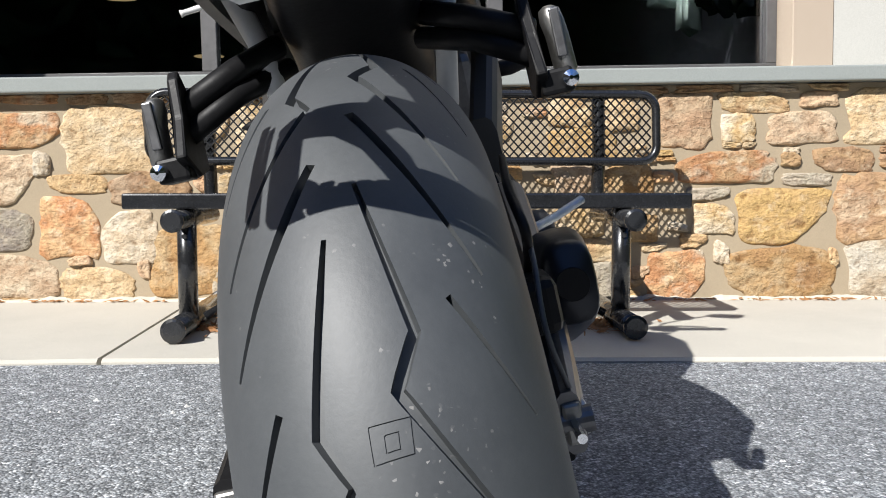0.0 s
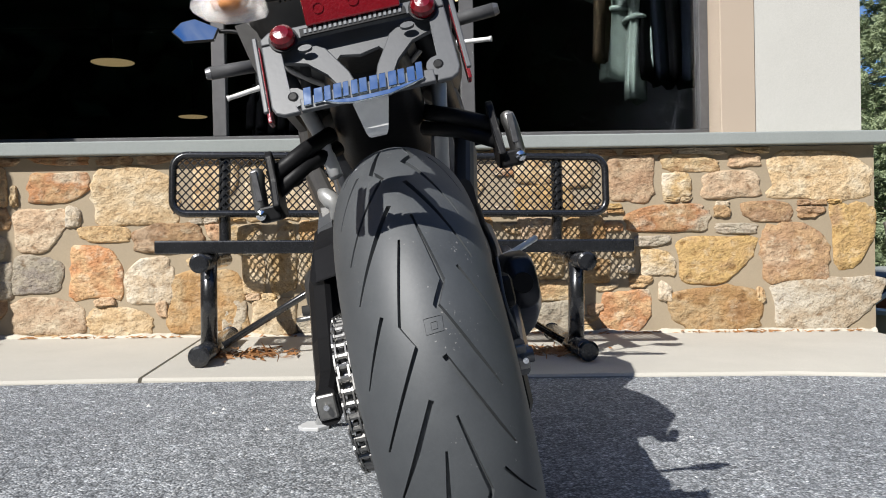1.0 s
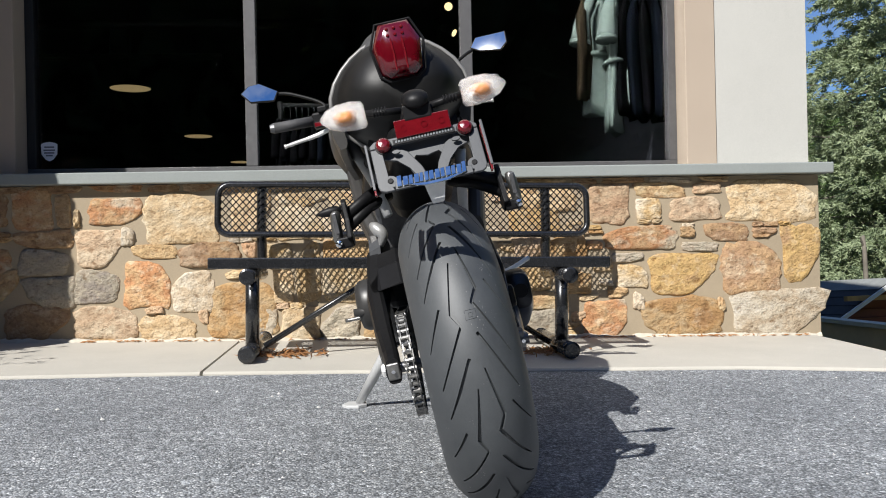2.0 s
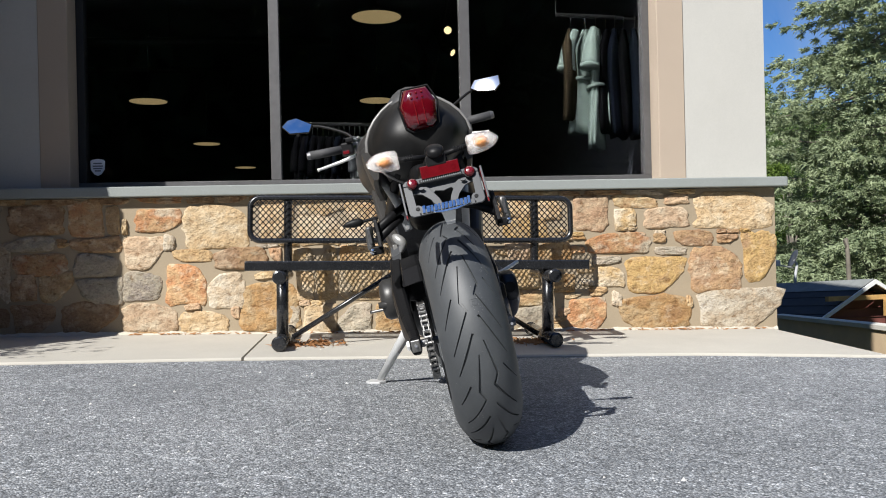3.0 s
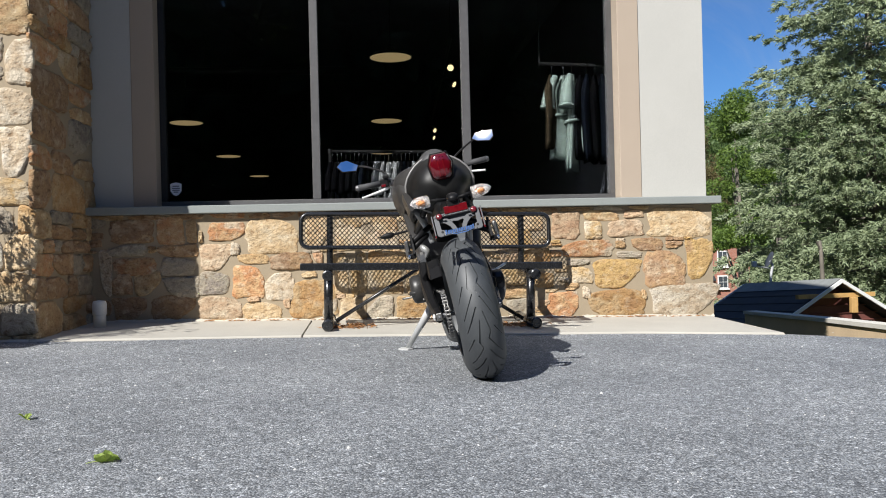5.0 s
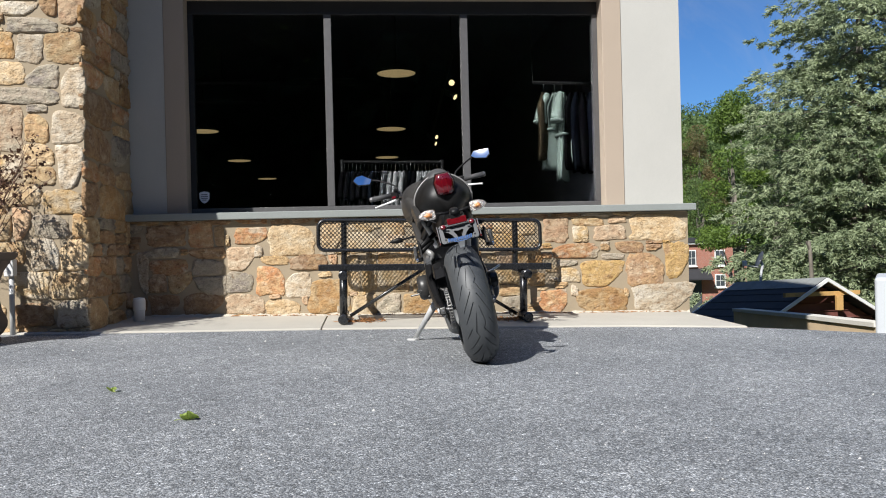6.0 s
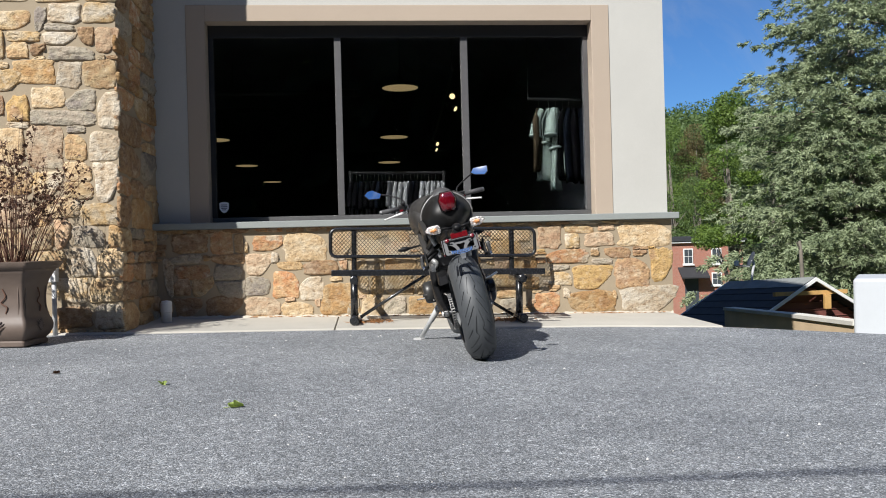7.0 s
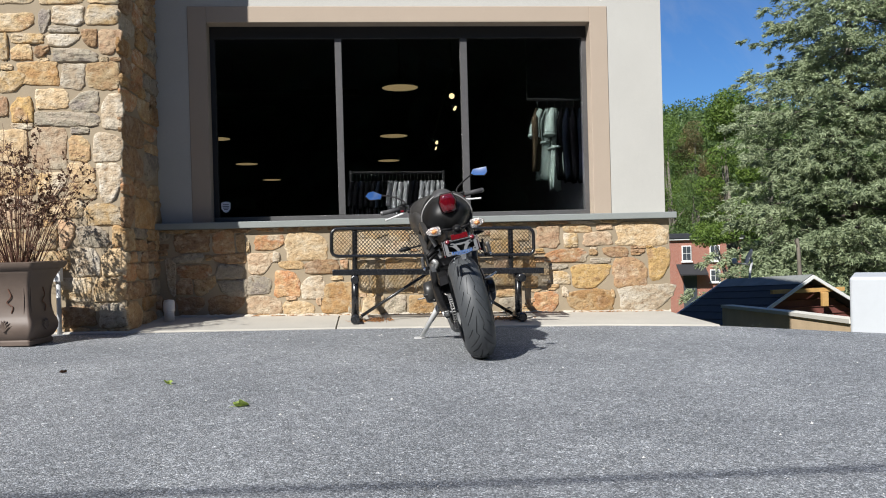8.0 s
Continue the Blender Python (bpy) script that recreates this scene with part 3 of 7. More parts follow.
def groove(bm, pts, width, depth=0.0065):
    """A closed cutter for one groove: it follows the tread and tapers at both ends."""
    fine = []
    for (t0, a0, w0), (t1, a1, w1) in zip([(*p, w) for p, w in zip(pts, width)], [(*p, w) for p, w in zip(pts[1:], width[1:])]):
        k = max(2, int(abs(t1 - t0) / 1.6) + int(abs(a1 - a0) / 5) + 1)
        for i in range(k):
            s = i / k
            fine.append((t0 + (t1 - t0) * s, a0 + (a1 - a0) * s, w0 + (w1 - w0) * s))
    fine.append((*pts[-1], width[-1]))
    rings = []
    for i, (t, a, w) in enumerate(fine):
        p = tread(t, a)
        d = (tread(*fine[min(i + 1, len(fine) - 1)][:2]) - tread(*fine[max(i - 1, 0)][:2])).normalized()
        nrm = (tread(t, a, 0.01) - p).normalized()
        s = d.cross(nrm).normalized() * (w / 2)
        rings.append([bm.verts.new(q) for q in (p + s * 1.15 + nrm * 0.004, p - s * 1.15 + nrm * 0.004, p - s * 0.8 - nrm * depth, p + s * 0.8 - nrm * depth)])
    for u, v in zip(rings, rings[1:]):
        for k in range(4):
            bm.faces.new((u[k], u[(k + 1) % 4], v[(k + 1) % 4], v[k]))
    bm.faces.new(rings[0][::-1])
    bm.faces.new(rings[-1])


def rear_tyre(parent):
    prof = [(TW * math.sin(radians(a)), TR - TH + TH * math.cos(radians(a))) for a in range(-84, 85, 3)]
    prof = [(-0.066, 0.213), (-0.076, 0.215), (-0.086, 0.202 + 0.014)] + prof[1:-1] + [(0.086, 0.216), (0.076, 0.215), (0.066, 0.213)]
    bm = lathe(prof, "x", 300, close=True)
    for v in bm.verts:
        v.co.z += TR
    body = part("tyre", bm, RUBBER, parent, "charcoal rubber tyre with sharp zigzag tread grooves")
    cut = bmesh.new()
    for k in range(-4, 4):
        o = 42.4 * k
        for pts, w in (([(37.5, -4), (19.7, -14.5), (15.2, -7), (-4.6, -45)], (0.002, 0.0052, 0.0032, 0.0022)),
                       ([(43.5, 7.5), (27.2, 18.5), (22.2, 10.5), (4, 45)], (0.002, 0.0046, 0.0052, 0.0016)),
                       ([(47.3, -6), (41, -17), (27.2, -43)], (0.004, 0.0048, 0.0018)),
                       ([(22.6, -26.5), (9, -51)], (0.0036, 0.0016)),
                       ([(12.4, 8.2), (7.5, 16.5), (-9, 46)], (0.0042, 0.0044, 0.0018)),
                       ([(30.4, 31), (18, 57)], (0.003, 0.0012))):
            groove(cut, [(t + o, a) for t, a in pts], [1.35 * v for v in w])
    # the small moulded emblem box on the crown
    for loop in ([(19.7, 0.5), (19.9, 12.6), (16.9, 11.8), (16.6, 0.2), (19.7, 0.5)], [(18.8, 4.5), (18.9, 8.5), (17.5, 8.2), (17.4, 4.2), (18.8, 4.5)]):
        groove(cut, loop, [0.0009] * 5, 0.0008)
    bmesh.ops.recalc_face_normals(cut, faces=cut.faces[:])
    cutter = part("cutter", cut, RUBBER)
    md = body.modifiers.new("grooves", "BOOLEAN")
    md.object, md.operation, md.solver, md.use_self = cutter, "DIFFERENCE", "EXACT", True
    body.parent = None
    dg = bpy.context.evaluated_depsgraph_get()
    me = bpy.data.meshes.new_from_object(body.evaluated_get(dg))
    body.modifiers.clear()
    old = body.data
    body.data = me
    body.parent = parent
    bpy.data.objects.remove(cutter)
    bpy.data.meshes.remove(old)
    me.materials.clear()
    me.materials.append(RUBBER)
    for p in me.polygons:
        p.use_smooth = True
    me.set_sharp_from_angle(angle=radians(28))
    return body


def wheel(name, y, r_rim, half, parent):
    prof = [(-half, r_rim + 0.004), (-half, r_rim - 0.006), (-half * 0.6, r_rim - 0.022), (half * 0.6, r_rim - 0.022), (half, r_rim - 0.006), (half, r_rim + 0.004), (half * 0.8, r_rim), (0, r_rim - 0.012), (-half * 0.8, r_rim)]
    w = part(name, lathe(prof, "x", 64, close=True), BLACK_PLASTIC, parent, "black cast alloy wheel", smooth=True, at=pose(0, y, r_rim + 0.0974))
    part("hub", lathe([(-0.06, 0.03), (-0.05, 0.045), (0.05, 0.045), (0.06, 0.03)], "x", 24), BLACK_PLASTIC, w, smooth=True)
    for k in range(5):
        bm = bmesh.new()
        for off in (-9, 9):
            a = radians(72 * k + off)
            add_tube(bm, [(0.012, 0.035 * math.cos(a), 0.035 * math.sin(a)), (0.0, (r_rim - 0.015) * math.cos(a), (r_rim - 0.015) * math.sin(a))], [0.013, 0.01], 8)
        part("spoke", bm, BLACK_PLASTIC, w, smooth=True)
    return w


rear = wheel("rear_wheel", 0, 0.216, 0.072, bike)
tyre = rear_tyre(bike)
# sprocket and chain
SPR = part("sprocket", lathe([(-0.118, 0.062), (-0.118, 0.094), (-0.112, 0.094), (-0.112, 0.062)], "x", 48, close=True), STEEL, bike, at=pose(0, 0, TR))
for k in range(5):
    a = radians(72 * k)
    part("arm", prism([(-0.012, 0.03), (0.012, 0.03), (0.007, 0.066), (-0.007, 0.066)], 0.006, pose(-0.115, 0, 0, 0, 90, 0) @ pose(0, 0, 0, 0, 0, 72 * k)), STEEL, SPR)
for k in range(43):
    a = 360 / 43 * k
    part("tooth", prism([(-0.0045, 0.093), (0.0045, 0.093), (0.0018, 0.103), (-0.0018, 0.103)], 0.006, pose(-0.115, 0, 0, 0, 90, 0) @ pose(0, 0, 0, 0, 0, a)), STEEL, SPR)
chain = part("chain", lathe([(-0.126, 0.018), (-0.126, 0.034), (-0.104, 0.034), (-0.104, 0.018)], "x", 24, close=True), STEEL, bike, "oily bare steel drive chain", at=pose(0, 0.56, 0.36))


def link_mesh(outer):
    bm = bmesh.new()
    w = 0.0096 if outer else 0.0066
    out = []
    for cx, a0 in ((-0.00795, 90), (0.00795, -90)):
        for k in range(5):
            a = radians(a0 + 180 * k / 4)
            out.append((cx + 0.0064 * math.cos(a), 0.0064 * math.sin(a)))
    waist = [(x, y) for x, y in out]
    for s in (-w, w):
        add_prism(bm, waist, 0.0022, pose(s, 0, 0, 0, 90, 0) @ pose(0, 0, 0, 0, 0, 90))
    for y in (-0.00795, 0.00795):
        add_tube(bm, [(-0.011, y, 0), (0.011, y, 0)], 0.0036 if outer else 0.0046, 8)
    me = bpy.data.meshes.new("link")
    bm.to_mesh(me)
    bm.free()
    me.materials.append(CHAIN_STEEL)
    return me


LINKS = [link_mesh(False), link_mesh(True)]
Cr, Rr, Cf, Rf = Vector((0, TR)), 0.101, Vector((0.56, 0.36)), 0.034
path = []
tilt = math.atan2(Cf.y - Cr.y, Cf.x - Cr.x)
spread = math.acos((Rr - Rf) / (Cf - Cr).length)
ta, tb = tilt + spread, tilt - spread
top_r, top_f = Cr + Rr * Vector((math.cos(ta), math.sin(ta))), Cf + Rf * Vector((math.cos(ta), math.sin(ta)))
bot_r, bot_f = Cr + Rr * Vector((math.cos(tb), math.sin(tb))), Cf + Rf * Vector((math.cos(tb), math.sin(tb)))
for k in range(60):
    path.append(top_f.lerp(top_r, k / 60))
for k in range(40):
    a = ta + (2 * math.pi + tb - ta) * k / 40
    path.append(Cr + Rr * Vector((math.cos(a), math.sin(a))))
for k in range(61):
    p = bot_r.lerp(bot_f, k / 60)
    path.append(p - Vector((0, 0.018 * math.sin(math.pi * k / 60))))
lens = [0]
for a, b in zip(path, path[1:]):
    lens.append(lens[-1] + (b - a).length)
count = int(lens[-1] / 0.0159)
for i in range(count):
    s = (i + 0.5) * 0.0159
    k = max(j for j in range(len(lens)) if lens[j] <= s)
    k = min(k, len(path) - 2)
    f = (s - lens[k]) / max(lens[k + 1] - lens[k], 1e-6)
    p, d = path[k].lerp(path[k + 1], f), path[k + 1] - path[k]
    ob = new("link", LINKS[i % 2])
    ob.matrix_basis = pose(-0.115, p.x - 0.56, p.y - 0.36, math.degrees(math.atan2(d.y, d.x)), 0, 0)
    ob.parent = chain

# swingarm: two tapering beams and a cross brace
def beam(pts, widths, heights):
    rings = []
    for (x, y, z), w, h in zip(pts, widths, heights):
        rings.append([(x + dx * w / 2, y, z + dz * h / 2) for dx, dz in ((-0.42, -1), (0.42, -1), (0.8, -0.84), (1, -0.45), (1, 0.45), (0.8, 0.84), (0.42, 1), (-0.42, 1), (-0.8, 0.84), (-1, 0.45), (-1, -0.45), (-0.8, -0.84))])
    return loft(rings)


swing = part("swingarm", beam([(-0.152, -0.045, 0.312), (-0.155, 0.03, 0.318), (-0.163, 0.14, 0.345), (-0.170, 0.30, 0.42), (-0.158, 0.46, 0.50), (-0.13, 0.6, 0.45)],
                             [0.03, 0.036, 0.042, 0.046, 0.05, 0.06], [0.05, 0.062, 0.078, 0.1, 0.12, 0.1]), BLACK_PLASTIC, bike, "satin black cast swingarm")
part("right_beam", beam([(0.113, -0.015, 0.312), (0.117, 0.05, 0.325), (0.128, 0.2, 0.37), (0.13, 0.40, 0.45), (0.12, 0.6, 0.45)], [0.02, 0.03, 0.034, 0.045, 0.06], [0.05, 0.06, 0.075, 0.1, 0.1]), STEEL, swing)
part("cross_brace", box(-0.15, 0.13, 0.43, 0.55, 0.4, 0.52, 0.02), BLACK_PLASTIC, swing)
for x in (-0.152, 0.114):
    blk = part("axle_block", box(x - (0.013 if x < 0 else 0.008), x + (0.013 if x < 0 else 0.008), -0.05 if x < 0 else -0.02, 0.022, 0.295, 0.329, 0.003), CHAIN_STEEL, swing, "bare alloy chain adjuster block")
    s = -1 if x < 0 else 1
    part("axle_nut", lathe([(0, 0.015), ((0.014 if s < 0 else 0.004) * s, 0.015), ((0.018 if s < 0 else 0.006) * s, 0.011)], "x", 6), ALLOY, blk, at=pose(x + s * 0.008, 0.0, 0.312))
    part("adjuster_bolt", tube([(x, -0.06, 0.313), (x, -0.015, 0.313)], 0.004, 8), CHROME, blk)
part("axle", tube([(-0.17, -0.01, 0.312), (0.13, -0.01, 0.312)], 0.011, 16), STEEL, bike)
part("chain_guard", loft([[(-0.150, y, z0), (-0.096, y, z0 + 0.006), (-0.092, y, z1), (-0.100, y, z1 + 0.003), (-0.144, y, z1 - 0.004), (-0.152, y, z0 + 0.004)] for y, z0, z1 in ((0.07, 0.47, 0.476), (0.12, 0.472, 0.52), (0.25, 0.475, 0.55), (0.45, 0.46, 0.54))]), BLACK_PLASTIC, bike, "black plastic chain guard")
disc = part("brake_disc", lathe([(0.092, 0.062), (0.092, 0.108), (0.097, 0.108), (0.097, 0.062)], "x", 48, close=True), STEEL, bike, at=pose(0, 0, TR))
part("brake_caliper", box(0.083, 0.128, 0.02, 0.10, 0.375, 0.425, 0.01), BLACK_PLASTIC, bike, "black brake caliper above the right swingarm")
part("brake_hose", tube(smooth_path([(0.112, 0.09, 0.42), (0.112, 0.02, 0.462), (0.11, 0.08, 0.50), (0.125, 0.3, 0.53)]), 0.0045, 8), BLACK_PLASTIC, bike, smooth=True)
part("sensor_cable", tube(smooth_path([(0.118, -0.005, 0.33), (0.108, -0.02, 0.39), (0.114, 0.03, 0.45), (0.12, 0.2, 0.50)]), 0.0025, 6), GREY_PLASTIC, bike, smooth=True)

# silencer, low on the right
sil = part("silencer", loft([oval(0.152 + dx, y, z, w, h, 20, 3.2) for dx, y, z, w, h in ((0.0, 0.12, 0.398, 0.021, 0.036), (0.0, 0.14, 0.398, 0.026, 0.042), (0.004, 0.25, 0.385, 0.036, 0.058), (0.002, 0.42, 0.34, 0.045, 0.06), (-0.03, 0.62, 0.27, 0.05, 0.05), (-0.08, 0.8, 0.24, 0.05, 0.04))]), BLUE_DARK, bike, "dark short silencer beside the rear wheel", smooth=True)
part("outlet", lathe([(0.1185, 0.001), (0.1185, 0.016), (0.1215, 0.017)], "y", 20), BLACK_PLASTIC, sil, at=pose(0.152, 0, 0.398))

part("exhaust_box", box(-0.07, 0.15, 0.36, 0.66, 0.13, 0.30, 0.03), BLACK_PLASTIC, bike, "black exhaust box slung under the engine")

# engine: block, covers, cylinders
eng = part("engine", loft([oval(0, y, z, w, h, 20, 3.5) for y, z, w, h in ((0.52, 0.42, 0.14, 0.10), (0.58, 0.41, 0.17, 0.13), (0.8, 0.38, 0.18, 0.15), (0.98, 0.36, 0.16, 0.13), (1.04, 0.36, 0.12, 0.09))]), BLACK_PLASTIC, bike, "black engine cases", smooth=True)
part("cylinder_head", box(-0.15, 0.15, 0.82, 1.04, 0.48, 0.68, 0.02, m=pose(0, 0.2, -0.1, 12)), STEEL, eng)
part("generator_cover", lathe([(-0.17, 0.074), (-0.225, 0.072), (-0.24, 0.062), (-0.246, 0.035), (-0.246, 0.001)], "x", 36), STEEL_DARK, eng, "dark grey round engine cover", smooth=True, at=pose(0, 0.66, 0.415))
for k in range(6):
    a = radians(60 * k + 20)
    part("cover_bolt", lathe([(-0.222, 0.006), (-0.214, 0.006)], "x", 6), STEEL, eng, at=pose(0, 0.66 + 0.056 * math.cos(a), 0.415 + 0.056 * math.sin(a)))
part("clutch_cover", lathe([(0.17, 0.07), (0.2, 0.068), (0.21, 0.055), (0.21, 0.001)], "x", 36), GREY_PLASTIC, eng, smooth=True, at=pose(0, 0.72, 0.37))
part("sump", box(-0.1, 0.1, 0.6, 0.95, 0.17, 0.28, 0.03), BLACK_PLASTIC, eng)
# frame: two main beams, pivot plates, subframe tubes
frame_thing = part("frame", beam([(-0.135, 0.5, 0.55), (-0.165, 0.6, 0.66), (-0.175, 0.75, 0.78), (-0.12, 0.98, 0.86), (-0.03, 1.08, 0.88)], [0.04] * 5, [0.08, 0.07, 0.06, 0.06, 0.08]), GRAPHITE, bike, "graphite painted main frame beam")
part("beam", beam([(0.12, 0.5, 0.55), (0.15, 0.6, 0.66), (0.155, 0.75, 0.78), (0.11, 0.98, 0.86), (0.03, 1.08, 0.88)], [0.04] * 5, [0.08, 0.07, 0.06, 0.06, 0.08]), GRAPHITE, frame_thing)
part("pivot_plate", prism([(0.44, 0.44), (0.52, 0.36), (0.62, 0.38), (0.66, 0.55), (0.58, 0.62), (0.5, 0.60)], 0.02, Matrix(((0, 0, 1, -0.152), (1, 0, 0, 0), (0, 1, 0, 0), (0, 0, 0, 1))), 0.003), GRAPHITE, frame_thing)
part("heel_plate", loft([[(-0.172, y, z - 0.022), (-0.142, y, z - 0.016), (-0.138, y, z + 0.012), (-0.168, y, z + 0.002)] for y, z in ((0.44, 0.555), (0.50, 0.578), (0.58, 0.60), (0.64, 0.605))]), GREY_PLASTIC, bike, "grey frame casting behind the footrest")
GREY_HEEL = simple("satin_alloy_plate", (0.34, 0.34, 0.335), 0.38, 0.4, 0.15, 70, 0.1)
part("heel_guard", tube(smooth_path([(-0.150, 0.46, 0.628), (-0.137, 0.45, 0.612), (-0.126, 0.445, 0.592), (-0.136, 0.455, 0.566)], 5), [0.006, 0.009, 0.012, 0.014, 0.015, 0.016, 0.017, 0.017, 0.017, 0.016, 0.015, 0.013, 0.012, 0.010, 0.008, 0.006], 12), GREY_HEEL, bike, "bare alloy heel guard", smooth=True)
for s in (-1, 1):
    part("subframe_tube", tube([(s * 0.15, 0.62, 0.70), (s * 0.118, 0.34, 0.755), (s * 0.085, 0.12, 0.80)], 0.0155, 14), BLACK_PLASTIC, frame_thing, "black subframe tube", smooth=True)
    low = [(-0.152, 0.33, 0.84), (-0.112, 0.29, 0.715), (-0.097, 0.27, 0.63)] if s < 0 else [(0.118, 0.32, 0.81), (0.098, 0.30, 0.70), (0.079, 0.28, 0.60)]
    part("lower_subframe_tube", tube(low, [0.016, 0.0125, 0.012], 14), SILVER_PAINT, frame_thing, "silver-grey subframe tube", smooth=True)

# bodywork
SEAT_VINYL = simple("seat_vinyl", (0.05, 0.05, 0.051), 0.55, 0.0, 0.2, 240, 0.25)
GREY_EDGE = simple("silver_grey_edge", (0.20, 0.195, 0.19), 0.38, 0.2, 0.12, 60, 0.05)


def shield(y, k, top, bottom, w, cx=-0.010, n=28):
    out = []
    for i in range(n):
        a = 2 * math.pi * i / n
        c, s = math.cos(a), math.sin(a)
        x = math.copysign(abs(c) ** 0.85, c) * w * (1 - 0.24 * max(s, 0) ** 2 - 0.42 * max(-s, 0) ** 2)
        z = 0.875 + (s * top if s > 0 else s * bottom)
        out.append((cx + x * k, y + 0.02 * s * s, 0.875 + (z - 0.875) * k))
    return out


tail = part("tail_cowl", loft([shield(-0.012, 0.28, 0.14, 0.13, 0.15, -0.002), shield(-0.004, 0.50, 0.15, 0.13, 0.15, -0.004), shield(0.02, 0.68, 0.15, 0.13, 0.152, -0.008), shield(0.06, 0.82, 0.145, 0.13, 0.153, -0.012), shield(0.11, 0.92, 0.14, 0.132, 0.153),
                               shield(0.14, 0.975, 0.138, 0.132, 0.154), shield(0.15, 1.0, 0.14, 0.132, 0.156), shield(0.20, 1.02, 0.15, 0.125, 0.157), shield(0.30, 1.0, 0.165, 0.11, 0.16), shield(0.42, 0.9, 0.15, 0.12, 0.16), shield(0.56, 0.75, 0.08, 0.12, 0.16)]), MATT_BLACK, bike, "matt black tail unit", smooth=True)
part("pillion_pad", loft([shield(0.12, 0.8, 0.18, -0.13, 0.11), shield(0.17, 0.95, 0.18, -0.11, 0.12), shield(0.32, 1.0, 0.18, -0.1, 0.12), shield(0.44, 0.8, 0.17, -0.08, 0.13)]), SEAT_VINYL, tail, "grey-black vinyl pillion seat", smooth=True)
part("rider_seat", loft([oval(-0.01, y, z, w, h, 20, 3) for y, z, w, h in ((0.42, 0.86, 0.11, 0.05), (0.5, 0.845, 0.13, 0.05), (0.62, 0.84, 0.11, 0.05), (0.7, 0.85, 0.08, 0.05))]), BLACK_PLASTIC, bike, smooth=True)
part("fuel_tank", loft([oval(-0.012, y, z, w, h, 24, 2.6) for y, z, w, h in ((0.58, 0.88, 0.07, 0.05), (0.62, 0.9, 0.12, 0.08), (0.72, 0.93, 0.19, 0.11), (0.85, 0.94, 0.205, 0.115), (0.98, 0.93, 0.17, 0.10), (1.04, 0.92, 0.10, 0.06))]), GRAPHITE, bike, "matt graphite fuel tank", smooth=True)
for s in (-1, 1):
    blade = [(0.165, 0.872), (0.153, 0.81), (0.147, 0.79), (0.133, 0.79), (0.128, 0.80), (0.13, 0.85), (0.148, 0.874)]
    part("side_panel", loft([[(-0.018 + s * (x + dx), y, z + dz) for x, z in blade] for y, dx, dz in ((0.13, 0.0, 0.0), (0.20, 0.004, -0.006), (0.34, 0.006, -0.02), (0.5, 0.0, -0.04))]), GRAPHITE, bike, "matt graphite side panel")
    part("tank_shroud", loft([oval(-0.012 + s * x, y, z, w, h, 18, 2.6) for y, x, z, w, h in ((0.60, 0.12, 0.87, 0.03, 0.04), (0.7, 0.155, 0.90, 0.04, 0.065), (0.85, 0.175, 0.90, 0.042, 0.08), (1.0, 0.165, 0.88, 0.04, 0.08), (1.08, 0.14, 0.83, 0.02, 0.05))]), GRAPHITE, bike, "matt graphite tank side", smooth=True)
part("tail_rim", ring_tube(shield(0.148, 1.0, 0.14, 0.132, 0.156), 0.0052, 8), GREY_EDGE, tail, "thin grey edge of the tail unit", smooth=True)
part("undertray", loft([oval(-0.004, y, z, w, h, 20, 4) for y, z, w, h in ((-0.05, 0.765, 0.04, 0.02), (0.04, 0.765, 0.055, 0.035), (0.2, 0.755, 0.075, 0.05), (0.42, 0.72, 0.085, 0.08), (0.5, 0.70, 0.08, 0.08))]), BLACK_PLASTIC, bike, "black plastic undertray over the tyre", smooth=True)
# tail light
LM = pose(0.002, 0, 0.945) @ Matrix.Diagonal((0.95, 1, 0.93, 1)) @ pose(-0.002, 0, -0.945)
lamp = part("tail_light", loft([[(cx + 0.003, y, z) for cx, z in o] for y, o in ((-0.034, [(-0.018, 0.99), (0.02, 0.99), (0.034, 0.955), (0.028, 0.912), (0.018, 0.905), (-0.018, 0.905), (-0.028, 0.912), (-0.034, 0.955)]),
                                                                                (-0.026, [(-0.031, 1.0), (0.031, 1.0), (0.05, 0.957), (0.042, 0.898), (0.028, 0.886), (-0.028, 0.886), (-0.042, 0.898), (-0.05, 0.957)]),
                                                                                (0.02, [(-0.036, 1.006), (0.036, 1.006), (0.056, 0.957), (0.047, 0.892), (0.031, 0.88), (-0.031, 0.88), (-0.047, 0.892), (-0.056, 0.957)]),
                                                                                (0.09, [(-0.034, 1.0), (0.034, 1.0), (0.052, 0.957), (0.045, 0.895), (0.03, 0.885), (-0.03, 0.885), (-0.045, 0.895), (-0.052, 0.957)]))]), RED_LENS, bike, "dark red tail light lens", smooth=True, at=LM)
part("bezel", ring_tube([(0.003 + dx, -0.012, z) for dx, z in ((-0.038, 1.006), (0.038, 1.006), (0.058, 0.957), (0.049, 0.891), (0.031, 0.878), (-0.031, 0.878), (-0.049, 0.891), (-0.058, 0.957))], 0.003, 8), BLACK_PLASTIC, lamp)
for x in (-0.016, 0.0, 0.016):
    for z in (0.972, 0.986):
        part("led", lathe([(-0.037, 0.002), (-0.034, 0.004)], "y", 10), RED_PLASTIC, lamp, at=pose(x + 0.003, 0, z))
for s in (-1, 1):
    part("fin", beam([(0.003 + s * 0.012, -0.036, 0.955), (0.003 + s * 0.012, -0.037, 0.93), (0.003 + s * 0.012, -0.034, 0.905)], [0.004] * 3, [0.02] * 3), RED_PLASTIC, lamp)

